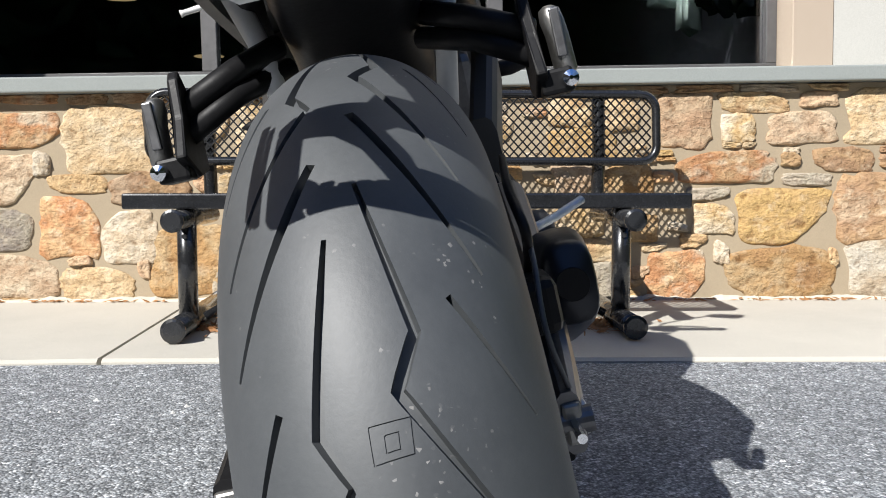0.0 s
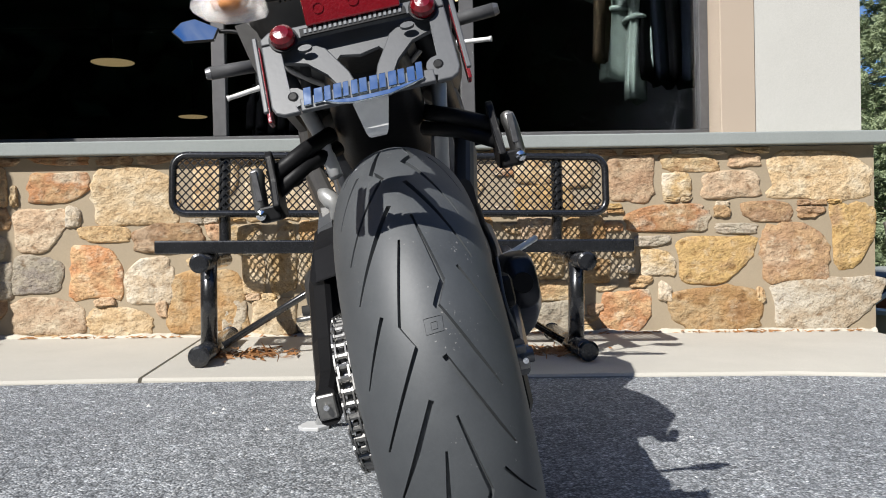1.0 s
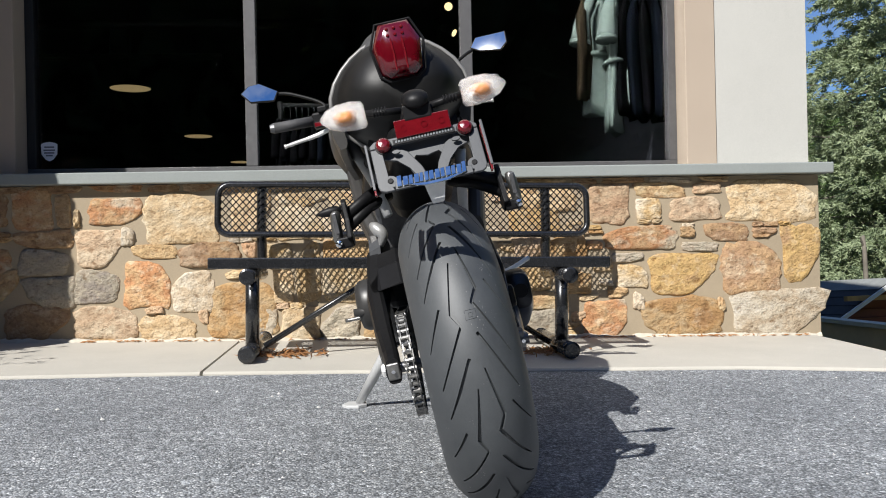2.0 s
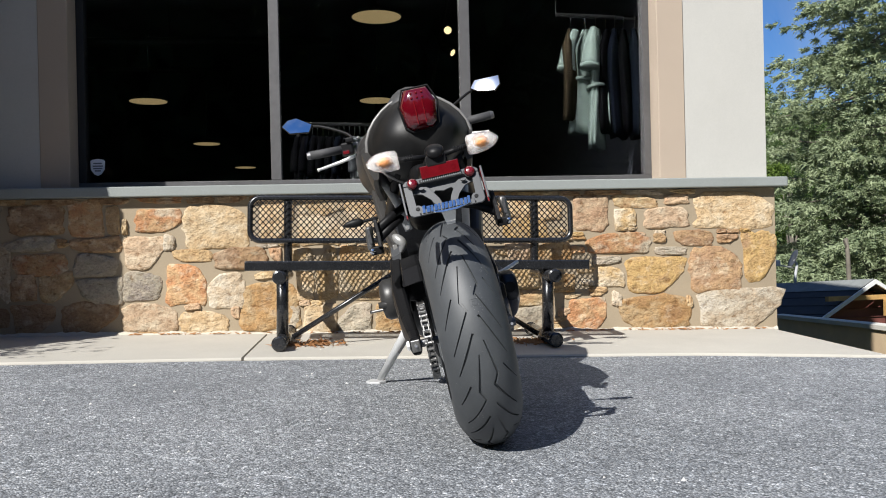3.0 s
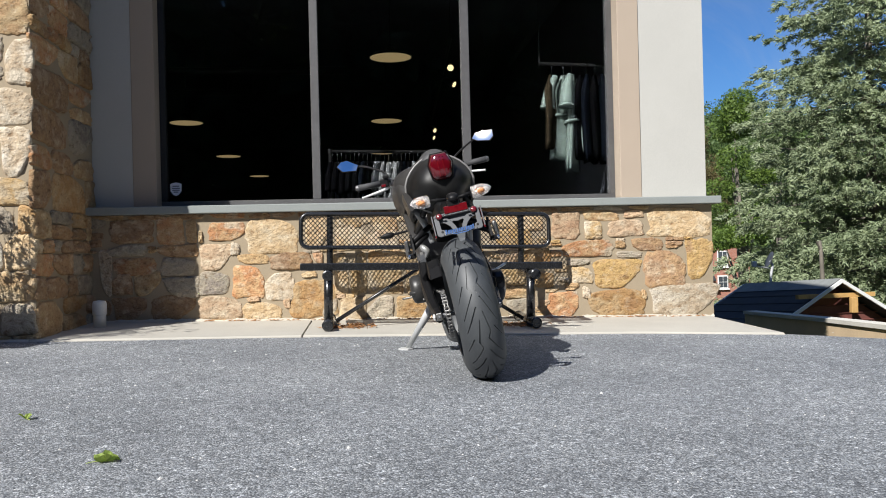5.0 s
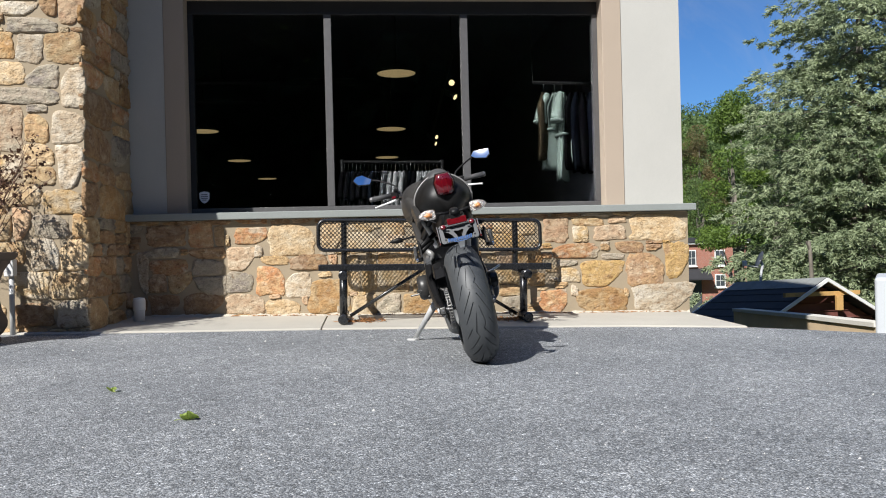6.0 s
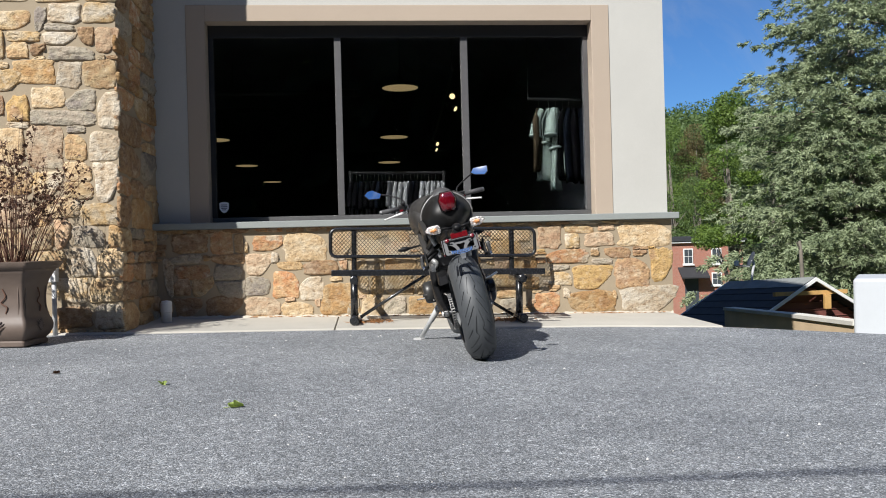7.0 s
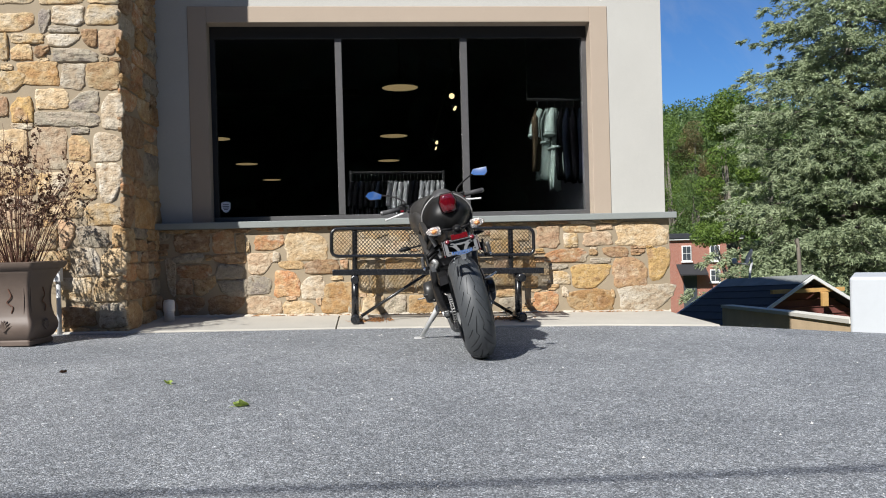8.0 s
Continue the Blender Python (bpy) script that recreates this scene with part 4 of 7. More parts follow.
# number plate hanger
PLATE = pose(0, -0.331, 0.685, 68.0, 0, 0)
hanger = part("plate_hanger", loft([oval(0, y, z, w, h, 16, 3.5) for y, z, w, h in ((-0.03, 0.76, 0.045, 0.03), (-0.14, 0.755, 0.034, 0.024), (-0.24, 0.762, 0.03, 0.022), (-0.285, 0.765, 0.028, 0.02))]), BLACK_PLASTIC, bike, "black number plate hanger arm", smooth=True)
part("plate_lamp", loft([oval(0, y, z, w, h, 18, 2.2) for y, z, w, h in ((-0.262, 0.793, 0.010, 0.006), (-0.27, 0.792, 0.021, 0.013), (-0.295, 0.790, 0.024, 0.0175), (-0.325, 0.784, 0.022, 0.016), (-0.338, 0.780, 0.012, 0.009))]), BLACK_PLASTIC, hanger, "black plate lamp housing", smooth=True)
part("plate_lamp_foot", box(-0.026, 0.022, -0.325, -0.29, 0.752, 0.779, 0.003), BLACK_PLASTIC, hanger)
rr = part("rear_reflector", box(-0.045, 0.049, -0.324, -0.317, 0.727, 0.757, 0.0015), RED_PLASTIC, hanger, "red rectangular rear reflector")
for x in (-0.03, 0.005, 0.035):
    part("moulded_mark", lathe([(0, 0.0055), (0.0006, 0.0055), (0.0006, 0.0048), (0, 0.0048)], "y", 20, close=True), RED_PLASTIC, rr, at=pose(x, -0.3252, 0.742))
# slotted bracket behind the frame
for s in (-1, 1):
    part("bracket_arm", prism([(s * 0.077, 0.018), (s * 0.052, 0.012), (s * 0.034, -0.006), (s * 0.021, -0.034), (s * 0.006, -0.034), (s * 0.014, -0.008), (s * 0.032, 0.024), (s * 0.05, 0.036), (s * 0.077, 0.036)][::s], 0.006, PLATE @ pose(0, 0, -0.010), 0.0012), GREY_PLASTIC, hanger, "grey moulded bracket arm")
part("bracket_top", prism([(-0.066, 0.020), (-0.042, 0.010), (-0.028, 0.006), (-0.020, 0.018), (0.0, 0.012), (0.020, 0.018), (0.028, 0.006), (0.042, 0.010), (0.066, 0.020), (0.066, 0.043), (-0.066, 0.043)], 0.005, PLATE @ pose(0, 0, -0.016), 0.001), GREY_PLASTIC, hanger)
part("mud_tip", loft([[(x0, y, z), (x1, y, z), (x1 * 0.8, y + 0.014, z), (x0 * 0.8, y + 0.014, z)] for x0, x1, y, z in ((-0.0175, 0.0175, -0.336, 0.656), (-0.0175, 0.0175, -0.333, 0.640), (-0.0115, 0.0105, -0.326, 0.612), (-0.010, 0.009, -0.323, 0.609))]), ALLOY, hanger, "silver wedge under the number plate")
# number plate frame with no plate in it
pf = part("plate_frame", prism([(-0.093, 0.034), (-0.093, -0.036), (-0.090, -0.043), (-0.082, -0.047), (-0.066, -0.047), (-0.074, -0.03), (-0.074, 0.034)], 0.006, PLATE, 0.0014), GREY_PLASTIC, bike, "empty grey number plate frame with chrome lettering strip")
part("right_bar", prism([(0.073, 0.034), (0.073, -0.03), (0.066, -0.047), (0.081, -0.047), (0.088, -0.043), (0.091, -0.036), (0.091, 0.034)], 0.006, PLATE, 0.0014), GREY_PLASTIC, pf)
part("top_bar", prism([(-0.093, 0.035), (-0.06, 0.035), (0.06, 0.035), (0.091, 0.035), (0.091, 0.042), (0.082, 0.049), (-0.084, 0.049), (-0.093, 0.042)], 0.006, PLATE, 0.0014), GREY_PLASTIC, pf)
part("bottom_bar", prism([(-0.0655, -0.0465), (0.0655, -0.0465), (0.0655, -0.033), (0.04, -0.031), (-0.04, -0.031), (-0.0655, -0.033)], 0.006, PLATE, 0.0012), GREY_PLASTIC, pf)
for x in (-0.071, 0.071):
    part("corner_tab", prism([(x + 0.012 * math.cos(k * math.pi / 6), -0.03 + 0.011 * math.sin(k * math.pi / 6)) for k in range(12)], 0.005, PLATE), GREY_PLASTIC, pf)
    part("hole", lathe([(0.0026, 0.0035), (0.0034, 0.005), (0.0040, 0.0035)], "z", 14), BLACK_PLASTIC, pf, at=PLATE @ pose(x, -0.029, 0))
    bolt = part("bolt_reflector", lathe([(0.003, 0.0125), (0.008, 0.0125), (0.013, 0.0115), (0.017, 0.0075), (0.018, 0.0005)], "z", 24), RED_PLASTIC, pf, "round red reflector bolt", at=PLATE @ pose(x * 0.985, 0.036, 0))
    part("collar", lathe([(0.0028, 0.0145), (0.0055, 0.0145), (0.0055, 0.012)], "z", 24), BLACK_PLASTIC, bolt)
    part("slot_lug", prism([(x - 0.02 * (1 if x > 0 else -1) + 0.007 * math.cos(k * math.pi / 5), 0.022 + 0.0035 * math.sin(k * math.pi / 5)) for k in range(10)], 0.004, PLATE @ pose(0, 0, 0.0015)), GREY_PLASTIC, pf)
# chrome emblem strip: plain raised bars and a swoosh
EMBLEM = simple("polished_emblem_metal", (0.86, 0.93, 1.0), 0.1, 1.0, 0.05, 90, 0.0)
emb = part("emblem_strip", prism([(-0.045, -0.0435), (-0.015, -0.0475), (0.02, -0.0475), (0.056, -0.042), (0.05, -0.045), (0.02, -0.0525), (-0.015, -0.0525), (-0.03, -0.049)], 0.003, PLATE @ pose(0, 0.001, 0.005), 0.0006), EMBLEM, pf, "chrome raised emblem bars")
widths = (0.0075, 0.0085, 0.0065, 0.008, 0.0055, 0.0065, 0.0075, 0.008, 0.0065, 0.008, 0.0065, 0.0075, 0.0065)
xx = -0.062
for i, w in enumerate(widths):
    h = 0.0195 if i in (0, 12) else 0.0165
    part("bar", prism([(xx, -0.0455), (xx + w, -0.0455), (xx + w + 0.002, -0.0455 + h), (xx + 0.002, -0.0455 + h)], 0.004, PLATE @ pose(0, 0.002, 0.0045), 0.0007), EMBLEM, emb)
    xx += w + (0.0014 if i % 2 else 0.0024)
MARK_GREY = simple("raised_grey_print", (0.10, 0.107, 0.118), 0.5, 0.2, 0.1, 80, 0.0)
strip = part("dealer_strip", prism([(-0.053, 0.0345), (0.053, 0.0345), (0.053, 0.0435), (-0.053, 0.0435)], 0.002, PLATE @ pose(0, 0, 0.0038)), BLACK_PLASTIC, pf, "black strip with small pale raised marks")
for i in range(20):
    part("mark", prism([(-0.049 + i * 0.005, 0.0368), (-0.0462 + i * 0.005, 0.0368), (-0.0457 + i * 0.005, 0.0412 + 0.001 * (i % 3)), (-0.0485 + i * 0.005, 0.0412 + 0.001 * (i % 3))], 0.0014, PLATE @ pose(0, 0, 0.0052)), MARK_GREY, strip)
for s in (-1, 1):
    wing = part("side_marker", prism([(-0.004, -0.04), (0.012, -0.036), (0.012, 0.046), (-0.002, 0.05)], 0.004, PLATE @ pose(s * 0.0995, 0, -0.02) @ pose(0, 0, 0, 0, 90, 0) @ pose(0, 0, 0, 0, 0, 0), 0.001), RED_PLASTIC, bike, "red side reflector on a chrome edge")
    part("edge", prism([(-0.0024, -0.036), (0.0024, -0.036), (0.0024, 0.05), (-0.0024, 0.05)], 0.004, PLATE @ pose(s * 0.0995, 0, -0.004) @ pose(0, 0, 0), 0.001), GREY_PLASTIC, wing)

# indicators
def indicator(s, y, z, x0, x1, parent):
    c = Vector((s * (x0 + x1) / 2, y, z))
    L = x1 - x0
    body = part("indicator", loft([[(s * (x0 + u * L), y + 0.012 + 0.008 * math.cos(a) * k, z + math.sin(a) * 0.023 * k + 0.004 * u) for a in (2 * math.pi * j / 20 for j in range(20))] for u, k in ((0.0, 0.75), (0.06, 0.95), (0.3, 1.0), (0.6, 0.9), (0.85, 0.6), (1.0, 0.12))]), BRIGHT, parent, "clear indicator with an amber bulb", smooth=True)
    lens_ = part("lens", loft([[(s * (x0 + u * L), y + 0.006 - 0.028 * k * math.cos(a) if math.cos(a) > 0 else y + 0.006 - 0.004 * math.cos(a), z + math.sin(a) * 0.0255 * k + 0.004 * u) for a in (2 * math.pi * j / 28 for j in range(28))] for u, k in ((0.0, 0.72), (0.05, 0.95), (0.3, 1.03), (0.6, 0.95), (0.85, 0.68), (1.0, 0.25), (1.04, 0.02))]), CLEAR, body, smooth=True)
    lens_.visible_shadow = False
    part("bulb", loft([oval(c.x - s * 0.004, y - 0.002 + d, z, 0.017 * k, 0.0095 * k, 14) for d, k in ((-0.009, 0.15), (-0.006, 0.75), (0.0, 1.0), (0.006, 0.8))]), AMBER, body, smooth=True)
    part("stalk", tube([(s * 0.02, y + 0.01, z - 0.008), (s * x0, y + 0.01, z)], 0.0068, 12), BLACK_PLASTIC, body, smooth=True)
    for k in range(5):
        part("stalk_ring", lathe([(0, 0.0062), (0.0012, 0.0085), (0.0026, 0.0085), (0.0038, 0.0062)], "x", 14), BLACK_PLASTIC, body, at=pose(s * (x0 - 0.012 - k * 0.0055), y + 0.01, z - 0.002))
    return body


indicator(-1, -0.235, 0.795, 0.088, 0.167, bike)
indicator(1, -0.235, 0.792, 0.086, 0.166, bike)
for s in (-1, 1):
    fi = part("front_indicator", loft([[(-0.03 + s * (0.235 + u * 0.09), 1.2 + 0.014 * math.cos(a) * k, 0.727 + math.sin(a) * 0.018 * k) for a in (2 * math.pi * j / 16 for j in range(16))] for u, k in ((0.0, 0.5), (0.15, 0.95), (0.45, 1.0), (0.8, 0.6), (1.0, 0.1))]), BLACK_PLASTIC, bike, "dark front indicator", smooth=True)
    part("stalk", tube([(s * 0.08 - 0.02, 1.2, 0.73), (-0.03 + s * 0.24, 1.2, 0.727)], 0.007, 10), BLACK_PLASTIC, fi)

# pillion footrests, folded up
for s in (-1, 1):
    cx = -0.009
    h = part("footrest_hanger", prism([(0.165, 0.598), (0.205, 0.578), (0.24, 0.585), (0.245, 0.635), (0.225, 0.672), (0.210, 0.690), (0.200, 0.68), (0.19, 0.64)], 0.012, pose(cx + s * 0.181, 0, 0, 0, 0, 0) @ Matrix(((0, 0, 1, 0), (1, 0, 0, 0), (0, 1, 0, 0), (0, 0, 0, 1))), 0.003), BLACK_PLASTIC, bike, "black footrest hanger on two tubes")
    part("upper_tube", tube([(cx + s * 0.185, 0.215, 0.648), (cx + s * 0.128, 0.25, 0.682), (cx + s * 0.082, 0.29, 0.705)], 0.0135, 12), BLACK_PLASTIC, h, smooth=True)
    part("lower_tube", tube([(cx + s * 0.182, 0.21, 0.622), (cx + s * 0.13, 0.25, 0.657), (cx + s * 0.075, 0.30, 0.680)], 0.0125, 12), BLACK_PLASTIC, h, smooth=True)
    part("hinge", box(cx + s * 0.196 - 0.017, cx + s * 0.196 + 0.017, 0.178, 0.212, 0.577, 0.602, 0.004), BLACK_PLASTIC, h)
    part("hinge_pin", lathe([(0.168, 0.002), (0.170, 0.008), (0.178, 0.009), (0.215, 0.009)], "y", 14), CHROME, h, at=pose(cx + s * 0.208, 0, 0.589))
    peg = part("footpeg", loft([[(cx + s * (0.209 - u * 0.004) + 0.0118 * math.cos(a) * k, 0.197 + 0.014 * math.sin(a) * k, z) for a in (2 * math.pi * j / 14 for j in range(14))] for u, k, z in ((0, 0.6, 0.592), (0, 1.0, 0.600), (0.4, 1.0, 0.635), (1, 1.05, 0.650), (1.2, 0.9, 0.661), (1.3, 0.4, 0.665))]), CHAIN_STEEL, h, "bare alloy folding footpeg", smooth=True)
    part("peg_pad", box(cx + s * 0.2065 - 0.005, cx + s * 0.2065 + 0.005, 0.180, 0.186, 0.612, 0.66, 0.0015), STEEL, peg)
# rider footrest, gear lever
rf = part("rider_footrest", tube([(-0.17, 0.60, 0.40), (-0.255, 0.60, 0.405)], 0.011, 12), STEEL_DARK, bike, smooth=True)
part("gear_lever", tube(smooth_path([(-0.19, 0.60, 0.36), (-0.205, 0.70, 0.372), (-0.215, 0.76, 0.376), (-0.298, 0.77, 0.378)]), 0.0055, 10), CHAIN_STEEL, bike, "bare alloy gear lever", smooth=True)
part("gear_rod", tube([(-0.18, 0.58, 0.37), (-0.19, 0.8, 0.34)], 0.004, 8), STEEL, bike)
part("brake_pedal", tube(smooth_path([(0.17, 0.60, 0.42), (0.21, 0.66, 0.425), (0.262, 0.70, 0.44)]), 0.007, 10), ALLOY, bike, "bare alloy footrest and pedal", smooth=True)

# sidestand
stand = part("sidestand", tube([(-0.145, 0.80, 0.32), (-0.22, 0.86, 0.233), (-0.330, 0.95, 0.104)], [0.021, 0.018, 0.0135], 14), SILVER_PAINT, bike, "silver sidestand, folded out", smooth=True)
part("foot", prism([(-0.378, 0.935), (-0.362, 0.908), (-0.325, 0.905), (-0.30, 0.93), (-0.305, 0.98), (-0.362, 0.985)], 0.010, pose(0, 0, 0.099) @ pose(0, 0, 0, 0, 11.8 - 0, 0) @ pose(0, 0, -0.0685), 0.002), SILVER_PAINT, stand)
part("spring", tube([(-0.16, 0.70, 0.285), (-0.23, 0.83, 0.205)], 0.0055, 8), STEEL, stand)

# handlebars, mirrors
BX = -0.037
bar = part("handlebar", tube(smooth_path([(BX - 0.36, 0.975, 1.012), (BX - 0.25, 1.0, 1.012), (BX - 0.12, 1.06, 0.985), (BX, 1.07, 0.975), (BX + 0.12, 1.06, 0.985), (BX + 0.25, 1.0, 1.012), (BX + 0.36, 0.975, 1.012)]), 0.011, 14), STEEL, bike, "tapered black handlebar", smooth=True)
for s in (-1, 1):
    d0, d1 = Vector((BX + s * 0.235, 1.003, 1.012)), Vector((BX + s * 0.362, 0.974, 1.012))
    g = part("grip", tube([d0, d1], 0.0165, 18), GRIP, bar, smooth=True)
    part("bar_end", tube([d1, d1 + (d1 - d0).normalized() * 0.012], [0.017, 0.0125], 16), STEEL, bar)
    part("switchgear", box(BX + s * 0.215 - 0.024, BX + s * 0.215 + 0.024, 0.985, 1.03, 0.985, 1.035, 0.008), BLACK_PLASTIC, bar)
    part("start_button", box(BX + s * 0.222 - 0.012, BX + s * 0.222 + 0.012, 0.978, 0.987, 0.988, 1.002, 0.002), RED_PLASTIC, bar, "small red switch")
    part("lever", tube(smooth_path([(BX + s * 0.195, 1.065, 0.985), (BX + s * 0.25, 1.085, 0.976), (BX + s * 0.31, 1.075, 0.967), (BX + s * 0.352, 1.062, 0.960)]), [0.0075] * 9 + [0.0065] * 6 + [0.006] * 3 + [0.008], 10), ALLOY, bar, "bare alloy lever", smooth=True)
    part("lever_perch", box(BX + s * 0.185 - 0.018, BX + s * 0.185 + 0.018, 1.0, 1.05, 0.99, 1.03, 0.006), STEEL, bar)
    cxm = -0.428 if s < 0 else 0.342
    m_at = Vector((cxm, 1.07, 1.148))
    stalk = part("mirror_stalk", tube(smooth_path([(BX + s * 0.19, 1.03, 1.02), (BX + s * 0.2, 1.05, 1.07), (BX + s * 0.29, 1.075, 1.125), (cxm - s * 0.055, 1.085, 1.14)]), 0.0055, 10), BLACK_PLASTIC, bar, smooth=True)
    outline = [(-0.062, 0.012), (-0.036, 0.036), (0.0, 0.039), (0.056, -0.002), (0.04, -0.034), (-0.036, -0.025)]
    if s > 0:
        tl = radians(-11.8)
        outline = [(x * math.cos(tl) - y * math.sin(tl), x * math.sin(tl) + y * math.cos(tl)) for x, y in ((-0.03, -0.022), (0.041, -0.030), (0.062, -0.005), (0.057, 0.034), (-0.042, 0.027), (-0.060, -0.006))][::-1]
    world_n = Vector((-0.05, -0.925, 0.375)) if s < 0 else Vector((-0.339, -0.904, 0.263))
    nloc = (BIKE.to_3x3().inverted() @ world_n).normalized()
    side = Vector((1, 0, 0)) - nloc * nloc.x
    side.normalize()
    upv = nloc.cross(side)
    MM = Matrix((side, upv, nloc)).transposed().to_4x4()
    MM.translation = m_at
    mir = part("mirror", loft([[(x * k, y * k, z) for x, y in outline] for z, k in ((-0.022, 0.3), (-0.018, 0.75), (-0.008, 1.0), (0.0, 1.03), (0.0015, 1.0))]), BLACK_PLASTIC, bike, "angular black mirror showing blue sky", smooth=False, at=MM)
    bm = bmesh.new()
    rings = []
    for k in (0.0, 0.25, 0.5, 0.75, 0.97):
        ring = []
        for i in range(24):
            f = i / 24 * 6
            a, b = outline[int(f) % 6], outline[(int(f) + 1) % 6]
            x, y = (a[0] + (b[0] - a[0]) * (f % 1)) * k, (a[1] + (b[1] - a[1]) * (f % 1)) * k
            ring.append((x, y, 0.0028 - (x * x + y * y) / 4.0))
        rings.append(ring)
    vs = [bm.verts.new((0, 0, 0.0028))]
    prev = None
    for ring in rings[1:]:
        cur = [bm.verts.new(p) for p in ring]
        for i in range(24):
            j = (i + 1) % 24
            if prev is None:
                bm.faces.new((vs[0], cur[i], cur[j]))
            else:
                bm.faces.new((prev[i], cur[i], cur[j], prev[j]))
        prev = cur
    bmesh.ops.recalc_face_normals(bm, faces=bm.faces[:])
    part("glass", bm, MIRROR, mir, "silvered mirror glass", smooth=True)
for k, (x0, z0, dip) in enumerate(((BX - 0.19, 1.005, -0.10), (BX - 0.17, 0.99, -0.16), (BX + 0.18, 1.0, -0.12))):
    part("control_cable", tube(smooth_path([(x0, 1.04, z0), (x0 * 0.6, 1.12, z0 + 0.03), (x0 * 0.25, 1.15, z0 + dip * 0.6), (-0.02, 1.12, z0 + dip - 0.08)], 8), 0.0045, 8), BLACK_PLASTIC, bar, "black control cable", smooth=True)
part("switch_block", box(BX - 0.20 - 0.016, BX - 0.20 + 0.016, 0.975, 1.0, 1.03, 1.05, 0.005), BLACK_PLASTIC, bar)
part("clamp_bolt", lathe([(-0.006, 0.006), (0.006, 0.006)], "y", 8), CHROME, bar, at=pose(BX - 0.185, 0.992, 1.012))
part("fluid_reservoir", lathe([(0, 0.018), (0.03, 0.02), (0.034, 0.016)], "z", 18), GREY_PLASTIC, bar, at=pose(BX + 0.16, 1.09, 1.02))

# front end
fork = part("fork_yoke", box(-0.13, 0.07, 1.07, 1.14, 0.93, 0.96, 0.01), STEEL, bike)
FS = pose(0, 1.08, 0.95, 0, 0, 4) @ pose(0, -1.08, -0.95)
for s in (-1, 1):
    part("fork_leg", tube([FS @ Vector((s * 0.1 - 0.02, 1.06, 1.0)), FS @ Vector((s * 0.1 - 0.02, 1.2, 0.62)), FS @ Vector((s * 0.1 - 0.02, 1.38, 0.29))], [0.025, 0.025, 0.021], 16), STEEL, fork, smooth=True)
    part("headlight", lathe([(0, 0.03), (0.03, 0.06), (0.07, 0.065), (0.085, 0.055), (0.09, 0.001)], "y", 28), CHROME, bike, "round headlight", smooth=True, at=pose(s * 0.072 - 0.025, 1.2, 0.83))
FW = pose(-0.035, 0, 0) @ pose(0, 1.385, 0, 0, 0, 4)
fw = wheel("front_wheel", 0, 0.2, 0.045, bike)
fw.matrix_basis = FW @ pose(0, 0, 0.2974)
ft = lathe([(0.06 * math.sin(radians(a)), 0.2974 - 0.07 + 0.07 * math.cos(radians(a))) for a in range(-84, 85, 12)] + [(0.05, 0.2), (-0.05, 0.2)], "x", 72, close=True)
t2 = part("front_tyre", ft, RUBBER, bike, smooth=True)
t2.matrix_basis = FW @ pose(0, 0, 0.2974)
part("front_mudguard", loft([[(math.cos(a) * 0.07, 1.385 - 0.33 * math.cos(b) + 0.0, 0.2974 + (0.33 + 0.02 * math.sin(a)) * math.sin(b)) for a in (math.pi * j / 8 for j in range(9))] for b in (radians(x) for x in range(20, 121, 10))], close=False), MATT_BLACK, bike, smooth=True)
part("radiator", box(-0.17, 0.14, 1.04, 1.07, 0.45, 0.72, 0.008), STEEL, bike)

# ---------- shop interior ----------
LAMP_GLOW = glow("warm_lamp_disc", (0.75, 0.55, 0.26), 0.28)
SPOT_GLOW = glow("spot_lamp", (1.0, 0.78, 0.38), 1.3)
PIPE = simple("black_pipe", (0.03, 0.03, 0.031), 0.35, 0.6, 0.2, 60, 0.05)
SAGE = simple("sage_cotton", (0.12, 0.152, 0.138), 0.9, 0, 0.15, 200, 0.4)
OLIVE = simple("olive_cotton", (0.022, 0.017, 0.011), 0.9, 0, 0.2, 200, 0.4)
GREY_CLOTH = simple("grey_cotton", (0.12, 0.125, 0.128), 0.9, 0, 0.2, 200, 0.4)
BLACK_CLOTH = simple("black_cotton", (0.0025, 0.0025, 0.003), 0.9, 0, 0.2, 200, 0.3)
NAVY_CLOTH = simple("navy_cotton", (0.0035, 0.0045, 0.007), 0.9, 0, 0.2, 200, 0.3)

for cloth_m in (SAGE, OLIVE, GREY_CLOTH, BLACK_CLOTH, NAVY_CLOTH):
    cloth_m.node_tree.nodes["Principled BSDF"].inputs["Specular IOR Level"].default_value = 0.0


def pendant(x, y, z, r=0.21):
    ob = tagged(new("pendant_lamp"), "shallow round pendant lamp, dimly lit warm disc", "pendant lamp", "shop pendant lamps")
    ob.matrix_basis = pose(x, y, z)
    shade = part("shade", lathe([(0.0, r), (0.012, r), (0.035, r * 0.8), (0.06, 0.06), (0.10, 0.04), (0.10, 0.001)], "z", 40), PIPE, ob, smooth=True)
    part("diffuser", lathe([(-0.004, 0.001), (-0.004, r * 0.97), (0.002, r * 0.98)], "z", 40), LAMP_GLOW, shade)
    part("rod", tube([(0, 0, 0.1), (0, 0, 3.3 - z)], 0.008, 8), PIPE, ob)
    return ob


first = pendant(-0.148, 5.19, 2.475)
for x, y, z in ((-0.12, 8.24, 2.31), (-0.10, 11.6, 2.27), (-2.70, 7.9, 2.26), (-2.80, 11.9, 2.28), (-2.72, 15.6, 2.26)):
    copy_thing(first, pose(x, y, z))


